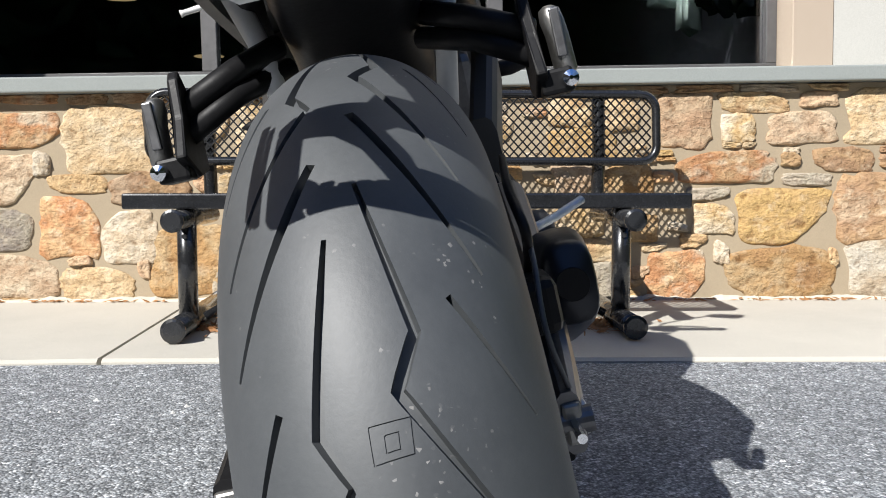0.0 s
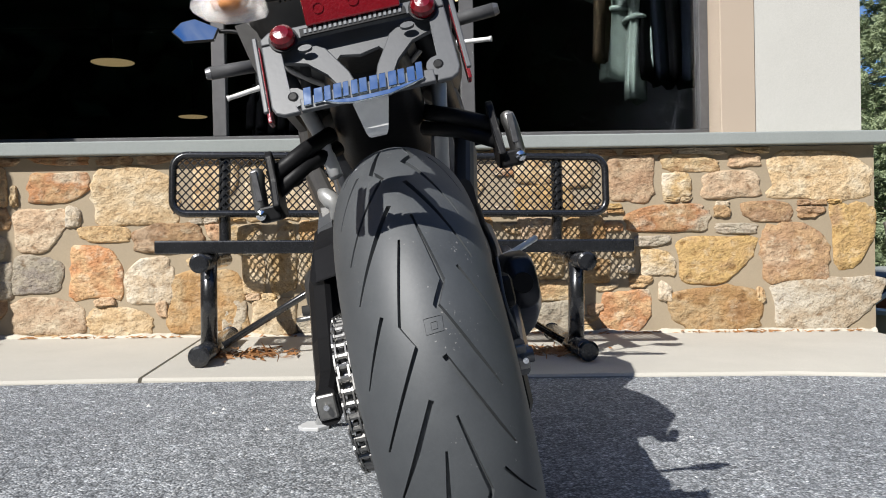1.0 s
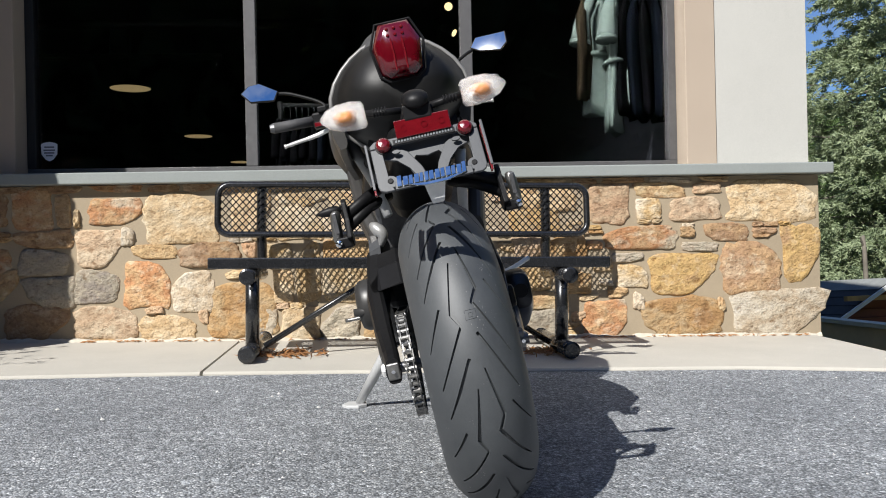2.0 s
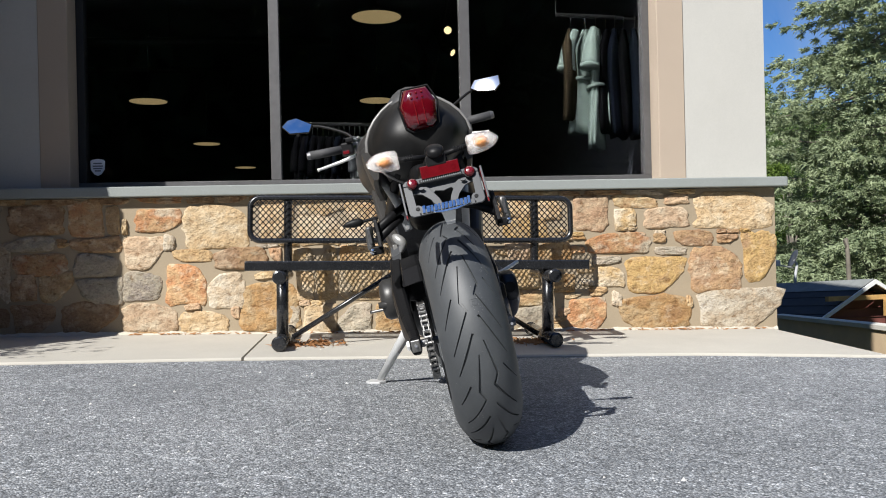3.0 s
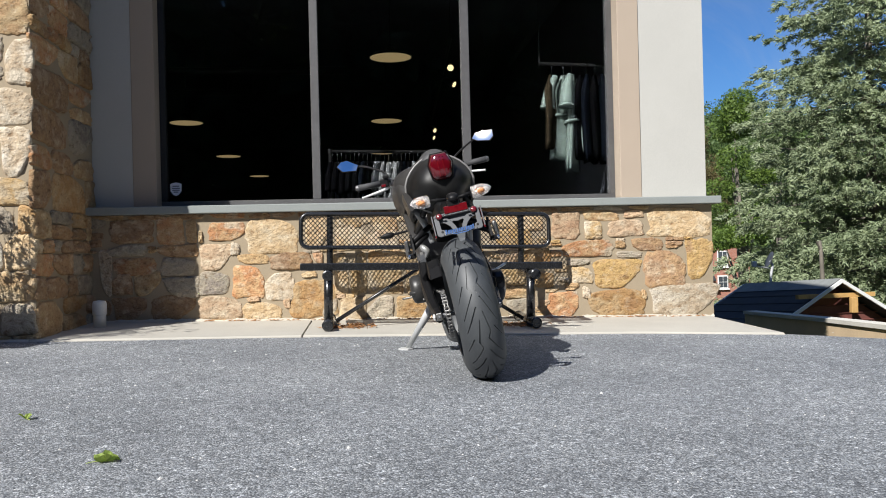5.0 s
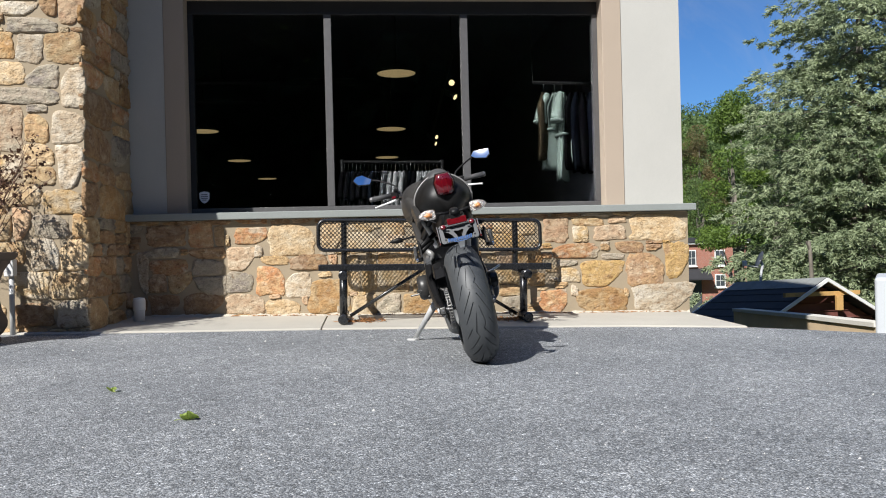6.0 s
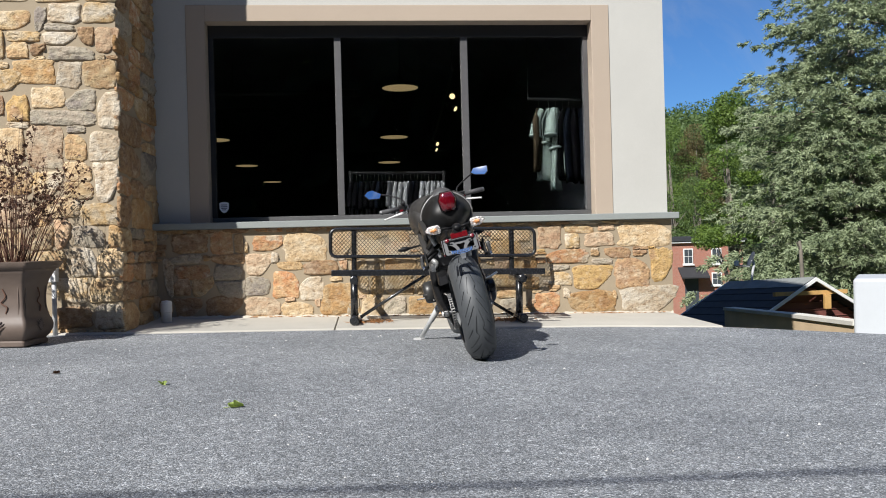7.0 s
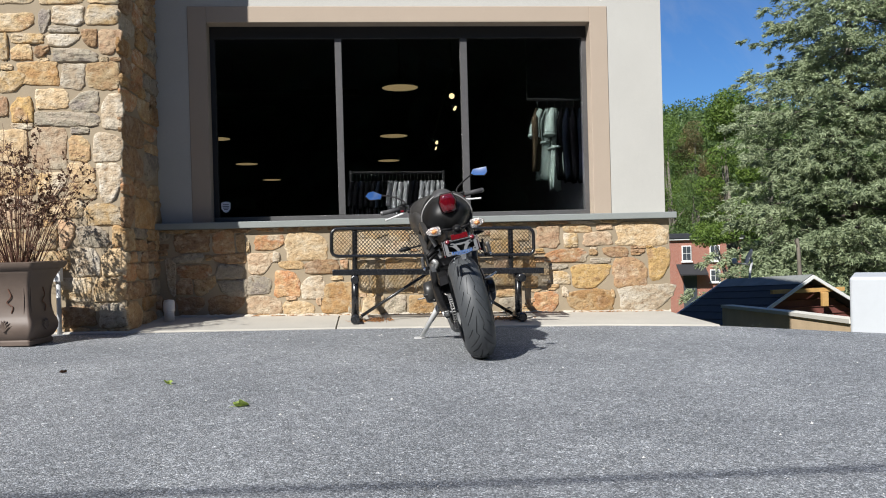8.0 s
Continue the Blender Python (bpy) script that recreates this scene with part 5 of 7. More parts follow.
def spot(x, y, z, aim):
    ob = tagged(new("track_spotlight"), "small lit track spotlight under the ceiling", "spotlight", "track spotlights")
    ob.matrix_basis = look((x, y, z), aim)
    can = part("can", lathe([(-0.055, 0.036), (0.0, 0.036), (0.08, 0.032), (0.09, 0.015)], "z", 24), PIPE, ob, smooth=True)
    part("lens", lathe([(-0.058, 0.001), (-0.058, 0.032), (-0.05, 0.032)], "z", 24), SPOT_GLOW, can)
    part("stem", tube([(0, 0, 0.08), (0, 0.05, 0.2)], 0.01, 8), PIPE, ob)
    return ob


spot(0.466, 5.36, 2.404, (0.1, 1.5, 1.6))
spot(0.53, 6.01, 2.385, (2.6, 4.6, 0.9))
spot(0.597, 9.44, 2.36, (2.6, 7.3, 1.1))
spot(0.63, 10.1, 2.343, (3.2, 8.6, 0.9))
rail = tagged(part("ceiling_track", tube([(0.45, 5.1, 2.66), (0.65, 10.4, 2.55)], 0.018, 8), PIPE), "black ceiling light track", "light track")
for y, z in ((5.2, 2.658), (10.2, 2.554)):
    part("hanger_rod", tube([(0.45 + (y - 5.1) * 0.035, y, z), (0.45 + (y - 5.1) * 0.035, y, 3.3)], 0.006, 6), PIPE, rail)


for (ax, ay), (bx_, by_), z, r_ in (((-6.5, 7.6), (-0.62, 7.6), 2.86, 0.05), ((-6.5, 9.4), (-2.0, 9.4), 2.93, 0.04)):
    duct = tagged(part("ceiling_pipe", tube([(ax, ay, z), (bx_, by_, z)], r_, 14), PIPE, smooth=True), "long black pipe hung under the shop ceiling", "pipe", "ceiling pipes")
    for f in (0.3, 0.7):
        hx = ax + (bx_ - ax) * f
        part("hanger_rod", tube([(hx, ay, z), (hx, ay, 3.3)], 0.006, 6), PIPE, duct)


def garment(name, label, material, w, length, seed, sleeves=True, tied=False):
    """A shirt hung edge-on from a hanger: folded cloth hanging from the shoulders, origin at the rail."""
    r = random.Random(seed)
    ob = tagged(new(name), label, "garment", "hanging clothes")
    n = 26
    rings = []
    for k in range(11):
        t = k / 10
        half = w * (0.16 + 0.84 * min(1, t * 4.5)) * (1 + 0.08 * t)
        th = 0.012 + 0.03 * min(1, t * 5)
        if tied:
            half *= 0.82 + 0.3 * abs(t - 0.5)
        ring = []
        for i in range(n):
            a = 2 * math.pi * i / n
            fold = 0.018 * t * math.sin(a * 5 + seed) + 0.008 * math.sin(a * 9 + seed * 2 + t * 3)
            ring.append((math.cos(a) * half + fold, math.sin(a) * (th + fold) + 0.01 * math.sin(t * 4 + seed), -0.07 - t * length + 0.02 * t * math.sin(a * 3 + seed)))
        rings.append(ring)
    part("cloth", loft(rings), material, ob, smooth=True)
    if tied:
        for s in (-1, 1):
            arm = smooth_path([(s * w * 0.62, 0, -0.09), (s * w * 1.0, 0.012, -0.2), (s * w * 1.12, 0.02, -0.34)])
            sleeve_ = part("sleeve", tube(arm, [0.026 + 0.034 * k / 12 for k in range(13)], 14), material, ob, "wide short sleeve", smooth=True)
            part("cuff", tube([arm[-1], Vector(arm[-1]) + Vector((s * 0.004, 0, -0.022))], 0.064, 14), material, sleeve_, smooth=True)
        loop_ = [(math.cos(a) * w * 0.93, math.sin(a) * 0.06, -0.07 - length * 0.5 - 0.012 * math.sin(a)) for a in (2 * math.pi * k / 20 for k in range(21))]
        part("belt", tube(loop_, 0.014, 8), material, ob, "tied cloth belt", smooth=True)
        for s in (-1, 1):
            part("belt_end", tube(smooth_path([(s * 0.012, -0.07, -0.07 - length * 0.5), (s * 0.04, -0.085, -0.09 - length * 0.6), (s * 0.03, -0.08, -0.11 - length * 0.78)]), 0.011, 8), material, ob, smooth=True)
    elif sleeves:
        for s in (-1, 1):
            part("sleeve", tube(smooth_path([(s * w * 0.8, 0, -0.10), (s * w * 1.0, 0.012, -0.2), (s * w * 1.02, 0.02, -0.32 - 0.05 * r.random())]), [0.018] * 6 + [0.026] * 7, 10), material, ob, smooth=True)
    part("hanger", tube(smooth_path([(0, 0, 0.0), (0.012, 0, 0.018), (0.0, 0, 0.03), (-0.008, 0, 0.012), (0, 0, -0.02), (0, 0, -0.06)]), 0.0025, 6), CHROME, ob)
    return ob


def rail_rack(x0, y0, x1, y1, z, label, hung=False):
    """A pipe rail on two flanged uprights, or on one with its other end hung from the ceiling by a thin rod."""
    ob = tagged(new("clothes_rack"), label, "clothes rack", "clothes racks")
    part("rail", tube([(x0, y0, z), (x1, y1, z)], 0.014, 12), PIPE, ob)
    if hung:
        part("hanger_rod", tube([(x0, y0, z), (x0, y0, 3.3)], 0.0035, 6), PIPE, ob)
    for x, y in ((x0, y0), (x1, y1))[1 if hung else 0:]:
        part("upright", tube([(x, y, 0.10), (x, y, z)], 0.014, 12), PIPE, ob)
        part("elbow", lathe([(-0.02, 0.019), (0.02, 0.019)], "z", 12), PIPE, ob, at=pose(x, y, z))
        part("flange", lathe([(0.08, 0.05), (0.095, 0.05), (0.105, 0.02)], "z", 16), PIPE, ob, at=pose(x, y, 0))
    return ob


rail_rack(-0.72, 3.95, 0.225, 4.1, 1.40, "black pipe clothes rack with hanging shirts")
names = {"black_cotton": "black cotton shirt on a hanger", "navy_cotton": "navy cotton shirt on a hanger", "grey_cotton": "pale grey cotton shirt on a hanger"}
for i in range(26):
    t = (i + 0.6) / 26
    pale = 0.39 < t < 0.62 or t > 0.75
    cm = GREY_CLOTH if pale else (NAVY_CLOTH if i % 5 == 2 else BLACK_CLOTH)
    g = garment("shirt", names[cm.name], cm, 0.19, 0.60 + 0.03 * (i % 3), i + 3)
    g.matrix_basis = pose(-0.72 + 0.945 * t, 3.95 + 0.15 * t, 1.386, 0, 0, 84 + 5 * math.sin(i * 2.1))
rail_rack(1.02, 3.62, 1.70, 3.72, 2.06, "tall black pipe rack holding pale green shirts", True)
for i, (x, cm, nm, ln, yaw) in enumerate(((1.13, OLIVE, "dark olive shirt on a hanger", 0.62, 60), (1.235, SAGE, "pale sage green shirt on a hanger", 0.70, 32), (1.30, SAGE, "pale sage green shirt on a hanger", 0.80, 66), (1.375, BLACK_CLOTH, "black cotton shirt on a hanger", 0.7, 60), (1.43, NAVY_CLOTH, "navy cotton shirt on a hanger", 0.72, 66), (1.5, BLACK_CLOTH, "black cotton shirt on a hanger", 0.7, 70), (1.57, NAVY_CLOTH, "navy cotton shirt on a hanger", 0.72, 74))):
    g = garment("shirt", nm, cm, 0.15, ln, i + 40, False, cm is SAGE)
    g.matrix_basis = pose(x, 3.66 + 0.02 * (i % 2), 2.045, 0, 0, yaw)

STICKER = simple("white_sticker", (0.75, 0.75, 0.78), 0.5, 0, 0.05, 80, 0.0)
GREY_INK = simple("grey_ink", (0.16, 0.17, 0.2), 0.5, 0, 0.05, 80, 0.0)
shieldm = pose(-1.845, 3.2462, 1.05, 90, 0, 0)
st = tagged(part("window_sticker", prism([(-0.042, 0.036), (-0.03, 0.044), (0.0, 0.05), (0.03, 0.044), (0.042, 0.036), (0.04, -0.015), (0.02, -0.042), (0.0, -0.052), (-0.02, -0.042), (-0.04, -0.015)], 0.0012, shieldm), STICKER), "white shield-shaped sticker on the window glass", "sticker")
for y, w in ((0.022, 0.05), (0.006, 0.058), (-0.008, 0.052), (-0.022, 0.034)):
    part("print_bar", prism([(-w / 2, y - 0.004), (w / 2, y - 0.004), (w / 2, y + 0.004), (-w / 2, y + 0.004)], 0.001, shieldm @ pose(0, 0, 0.0012)), GREY_INK, st)

# ---------- beside and behind the forecourt ----------
DARK_ROOF = simple("dark_shingles", (0.032, 0.035, 0.041), 0.85, 0, 0.3, 30, 0.6)
LIT_ROOF = simple("lit_shingles", (0.22, 0.23, 0.22), 0.85, 0, 0.2, 30, 0.6)
WHITE_TRIM = simple("white_trim_paint", (0.75, 0.75, 0.73), 0.5, 0, 0.08, 20, 0.05)
RED_SIDING = simple("red_brown_siding", (0.16, 0.055, 0.045), 0.7, 0, 0.2, 12, 0.2)
TIMBER = simple("yellow_timber", (0.55, 0.33, 0.12), 0.7, 0, 0.2, 14, 0.2)
WINDOW_DARK = simple("far_window_pane", (0.06, 0.07, 0.08), 0.1, 0, 0.1, 4, 0.0)
DARK_FABRIC = simple("dark_awning", (0.03, 0.03, 0.033), 0.85, 0, 0.2, 10, 0.1)
BRICK = brick_mat()
BARK = simple("grey_bark", (0.17, 0.15, 0.12), 0.9, 0, 0.3, 9, 0.8)
PLASTIC_WHITE = simple("white_pvc", (0.72, 0.72, 0.7), 0.4, 0, 0.06, 30, 0.05)
TERRA = simple("brown_glazed_clay", (0.115, 0.085, 0.068), 0.55, 0, 0.2, 14, 0.25)
STEM = simple("dry_stem", (0.12, 0.058, 0.038), 0.85, 0, 0.3, 40, 0.3)

COPING = concrete_mat("pale_coping", (0.72, 0.69, 0.62), 0.3)
# low retaining wall going down behind the lot
lw = tagged(new("low_wall"), "low weathered concrete wall beside the drive", "wall", kind="structure")
part("wall_body", loft([[(x, y, -4.5), (x + 0.2, y, -4.5), (x + 0.2, y, z), (x, y, z)] for x, y, z in ((5.85, 6.2, -0.55), (6.22, 8.7, -0.65), (6.75, 12.4, -0.82))]), LOW_WALL, lw)
part("coping", loft([[(x - 0.03, y, z + 0.003), (x + 0.23, y, z + 0.003), (x + 0.23, y, z + 0.06), (x - 0.03, y, z + 0.06)] for x, y, z in ((5.85, 6.2, -0.55), (6.22, 8.7, -0.65), (6.75, 12.4, -0.82))]), COPING, lw, "pale rendered coping")
wp = tagged(part("white_pier", box(0.0, 2.0, 0.0, 1.4, -4.0, 0.09, 0.045, 4, m=pose(5.72, 6.0, 0, 0, 0, -33)), WHITE_PAINT), "white painted concrete pier by the drive", "pier")

# small house below: ridge, eaves, gable
hs = tagged(new("small_house"), "low house with a dark shingle roof and timber gable", "house")
rf0, rf1 = Vector((9.25, 13.4, -0.32)), Vector((8.72, 16.6, -0.53))
along = (rf1 - rf0).normalized()
acr = Vector((along.y, -along.x, 0)).normalized()
drop = 1.38
for s in (-1, 1):
    bm = bmesh.new()
    quad = [rf0, rf1, rf1 + acr * s * 2.45 - Vector((0, 0, drop)), rf0 + acr * s * 2.45 - Vector((0, 0, drop))]
    upn = Vector((0, 0, 0.06))
    a = [bm.verts.new(q) for q in quad]
    b = [bm.verts.new(q + upn) for q in quad]
    bm.faces.new(a)
    bm.faces.new(b[::-1])
    for i in range(4):
        bm.faces.new((a[i], a[(i + 1) % 4], b[(i + 1) % 4], b[i]))
    bmesh.ops.recalc_face_normals(bm, faces=bm.faces[:])
    roof_ = part("roof", bm, DARK_ROOF, hs, "dark shingle roof slope")
    for k in range(9):
        f0 = k / 9
        p0, p1 = rf0 + (quad[3] - rf0) * f0 + upn * 1.05, rf1 + (quad[2] - rf1) * f0 + upn * 1.05
        part("shingle_course", tube([p0 + (quad[3] - rf0) / 9 * 0.98, p1 + (quad[2] - rf1) / 9 * 0.98], 0.011, 6), DARK_ROOF, roof_)
    for e0, e1 in ((rf0, quad[3]), (rf1, quad[2])):
        out = along * (-0.09 if e0 is rf0 else 0.05)
        part("barge_board" if s > 0 else "verge_board", loft([[p + out + Vector((0, 0, dz)) + along * dy for dz, dy in ((-0.01, 0), (0.07, 0), (0.07, 0.04), (-0.01, 0.04))] for p in (e0, e1)]), WHITE_TRIM, hs, "white barge board")
# paler than the slopes: sunlight along the ridge is painted into its colour
part("ridge_cap", loft([[p + acr * dx + Vector((0, 0, dz)) for dx, dz in ((-0.34, -0.115), (0, 0.085), (0.34, -0.115), (0, 0.055))] for p in (rf0 - along * 0.02, rf1 + along * 0.02)]), LIT_ROOF, hs, "ridge shingles coloured as sunlit")
gw = [rf0 + along * 0.3 + acr * s - Vector((0, 0, d)) for s, d in ((-2.2, 1.28), (0, 0.04), (2.2, 1.28), (2.2, 4.2), (-2.2, 4.2))]
bm = bmesh.new()
a = [bm.verts.new(p) for p in gw]
b = [bm.verts.new(p + along * 2.7) for p in gw]
bm.faces.new(a)
bm.faces.new(b[::-1])
for i in range(5):
    bm.faces.new((a[i], a[(i + 1) % 5], b[(i + 1) % 5], b[i]))
bmesh.ops.recalc_face_normals(bm, faces=bm.faces[:])
part("wall", bm, RED_SIDING, hs, "red-brown board siding")
for k in range(12):
    z = -0.5 - k * 0.16
    hw = min(2.2, (0.18 + k * 0.16) / 1.24 * 2.2)
    c = rf0 + along * 0.285
    part("siding_board", tube([Vector((c.x, c.y, z)) - acr * hw, Vector((c.x, c.y, z)) + acr * hw], 0.014, 6), RED_SIDING, hs)
c = rf0 - along * 0.02
part("collar_beam", loft([[Vector((c.x, c.y, z)) + acr * x + along * dy for z, dy in ((-0.63, 0), (-0.54, 0), (-0.54, 0.1), (-0.63, 0.1))] for x in (-1.0, 0.85)]), TIMBER, hs, "bare yellow timber beam")
part("post", box(-0.07, 0.07, -0.05, 0.05, -0.95, -0.634, 0.01, m=Matrix.Translation((c.x + 0.28, c.y, 0))), TIMBER, hs)
# satellite dish
dish = tagged(new("satellite_dish"), "grey satellite dish on a bent mast above the roof", "satellite dish")
dm = look((9.06, 15.98, 0.10), (5.6, 16.6, 1.6))
part("reflector", lathe([(0.0, 0.02), (-0.01, 0.12), (-0.04, 0.22), (-0.05, 0.22), (-0.02, 0.12), (-0.01, 0.0)], "z", 32), GREY_PLASTIC, dish, smooth=True, at=dm)
part("mast", tube(smooth_path([(8.85, 15.6, -0.50), (8.90, 15.65, -0.2), (9.08, 15.94, -0.02), (9.06, 16.0, 0.1)]), 0.03, 10), SILVER_PAINT, dish)
part("feed_arm", tube([(9.06, 15.98, -0.08), (8.47, 15.55, 0.0)], 0.018, 8), SILVER_PAINT, dish)
part("receiver", box(8.40, 8.50, 15.50, 15.60, -0.02, 0.11, 0.02), WHITE_TRIM, dish)
snag = tagged(part("dead_trunk", tube([(10.9, 17.0, -4.5), (10.92, 17.0, -1.0), (10.88, 17.0, 0.2), (10.84, 16.98, 0.55)], [0.09, 0.06, 0.05, 0.035], 10), BARK, smooth=True), "bare grey trunk standing behind the roof", "tree trunk")
part("stub", tube([(10.86, 17.0, 0.3), (10.72, 16.9, 0.52)], [0.03, 0.018], 8), BARK, snag)

# brick house down the street
HM = pose(20.0, 51.0, 0, 0, 0, -5)
bh = tagged(new("brick_house"), "two-storey red brick house with white sash windows", "house")
bh.matrix_basis = HM
part("wall", box(-1.5, 4.7, 0, 7, -8, 0.44), BRICK, bh, "red brick wall")
part("roof", box(-1.8, 4.9, -0.3, 7.2, 0.56, 0.9, 0.03), DARK_ROOF, bh)
part("cornice", box(-1.7, 4.8, -0.22, 7.1, 0.443, 0.557, 0.02), WHITE_TRIM, bh)


def sash(x, z, w, h):
    f = part("window", box(x - w / 2, x + w / 2, -0.08, 0.05, z - h / 2, z + h / 2, 0.01), WHITE_TRIM, bh, "white sash window")
    for i in range(2):
        for j in range(2):
            x0, z0 = x - w / 2 + 0.06 + i * (w - 0.10) / 2, z - h / 2 + 0.07 + j * (h - 0.10) / 2
            part("pane", box(x0, x0 + (w - 0.16) / 2, -0.1, -0.082, z0, z0 + (h - 0.18) / 2), WINDOW_DARK, f)
    part("sill", box(x - w / 2 - 0.06, x + w / 2 + 0.06, -0.16, 0.02, z - h / 2 - 0.09, z - h / 2 - 0.003), WHITE_TRIM, f)


sash(1.0, -0.45, 0.64, 1.05)
sash(2.9, -0.47, 0.68, 1.05)
sash(2.9, -2.0, 0.68, 0.85)
aw = part("awning", loft([[(x, 0.0, -1.17), (x, -1.0, -1.80), (x, -1.0, -1.9), (x, 0.0, -1.28)] for x in (0.3, 2.15)]), DARK_FABRIC, bh, "dark canvas awning")
part("doorway", box(0.75, 1.65, -0.06, 0.02, -4.2, -1.95), WINDOW_DARK, bh)


def crown(clumps, seed, size, squash=0.7):
    """Leaves as small bent blades round clump centres (centre, radius, count): verts and faces."""
    r = np.random.default_rng(seed)
    C = np.concatenate([np.repeat(c[None], k, axis=0) for c, _, k in clumps])
    R = np.concatenate([np.full(k, rad) for _, rad, k in clumps])
    n = len(C)
    p = r.normal(size=(n, 3))
    p *= (R * (0.6 + 0.45 * r.random(n) ** 0.5) / np.linalg.norm(p, axis=1))[:, None]
    p[:, 2] *= squash
    p += C
    d, e = r.normal(size=(2, n, 3))
    s = size * (0.6 + 0.8 * r.random((n, 1)))
    d *= s / np.linalg.norm(d, axis=1)[:, None]
    e *= 0.55 * s / np.linalg.norm(e, axis=1)[:, None]
    return np.stack((p - d, p + e, p + d, p - e), axis=1).reshape(-1, 3), np.arange(4 * n).reshape(-1, 4)


LEAF_YELLOW = leaf_mat("broad_leaf_bright", (0.065, 0.125, 0.02), (0.17, 0.25, 0.04))
LEAF_DARK = leaf_mat("broad_leaf_dark", (0.06, 0.11, 0.03), (0.13, 0.19, 0.05))
LEAF_BROWN = leaf_mat("broad_leaf_brown", (0.10, 0.085, 0.03), (0.2, 0.15, 0.06))
NEEDLE = leaf_mat("blue_spruce_needles", (0.10, 0.145, 0.07), (0.44, 0.50, 0.295), 0.65, 0.15)


def broad_tree(x, y, h, r_, seed, material, label, low=0.25):
    q = random.Random(seed)
    z0 = land(x, y)
    ob = tagged(new("broadleaf_tree"), label, "tree")
    part("trunk", tube([(x, y, z0), (x + 0.2, y, z0 + h * 0.35), (x - 0.1, y, z0 + h * 0.75)], [0.28, 0.2, 0.08], 10), BARK, ob, smooth=True)
    blobs = []
    for k in range(26):
        a, u = q.uniform(0, 6.28), q.uniform(low, 1.0)
        rr = r_ * math.sin(math.pi * min(u * 0.92 + 0.06, 0.98)) * q.uniform(0.4, 0.95)
        blobs.append((np.array((x + rr * math.cos(a), y + rr * math.sin(a), z0 + h * u)), r_ * q.uniform(0.28, 0.45), 800))
        if k % 3 == 0:
            part("limb", tube([(x, y, z0 + h * 0.3), (x + rr * 0.6 * math.cos(a), y + rr * 0.6 * math.sin(a), z0 + h * u * 0.9)], [0.09, 0.03], 6), BARK, ob)
    V, F = crown(blobs, seed, 0.066)
    raw_shards("crown", V, F, material, ob)
    return ob


broad_tree(17.2, 35.5, 13.2, 2.0, 3, LEAF_YELLOW, "bright green broadleaf tree beside the spruce", 0.47)
broad_tree(27.0, 70.0, 13.5, 3.2, 7, LEAF_YELLOW, "yellow-green broadleaf tree below the hill")
broad_tree(30.3, 72.0, 13.0, 2.6, 8, LEAF_BROWN, "brownish broadleaf tree below the hill")
broad_tree(26.0, 62.0, 10.0, 2.6, 9, LEAF_DARK, "dark green broadleaf tree behind the brick house")
broad_tree(28.5, 54.0, 13.5, 4.0, 5, LEAF_DARK, "dark green broadleaf tree behind the spruce")


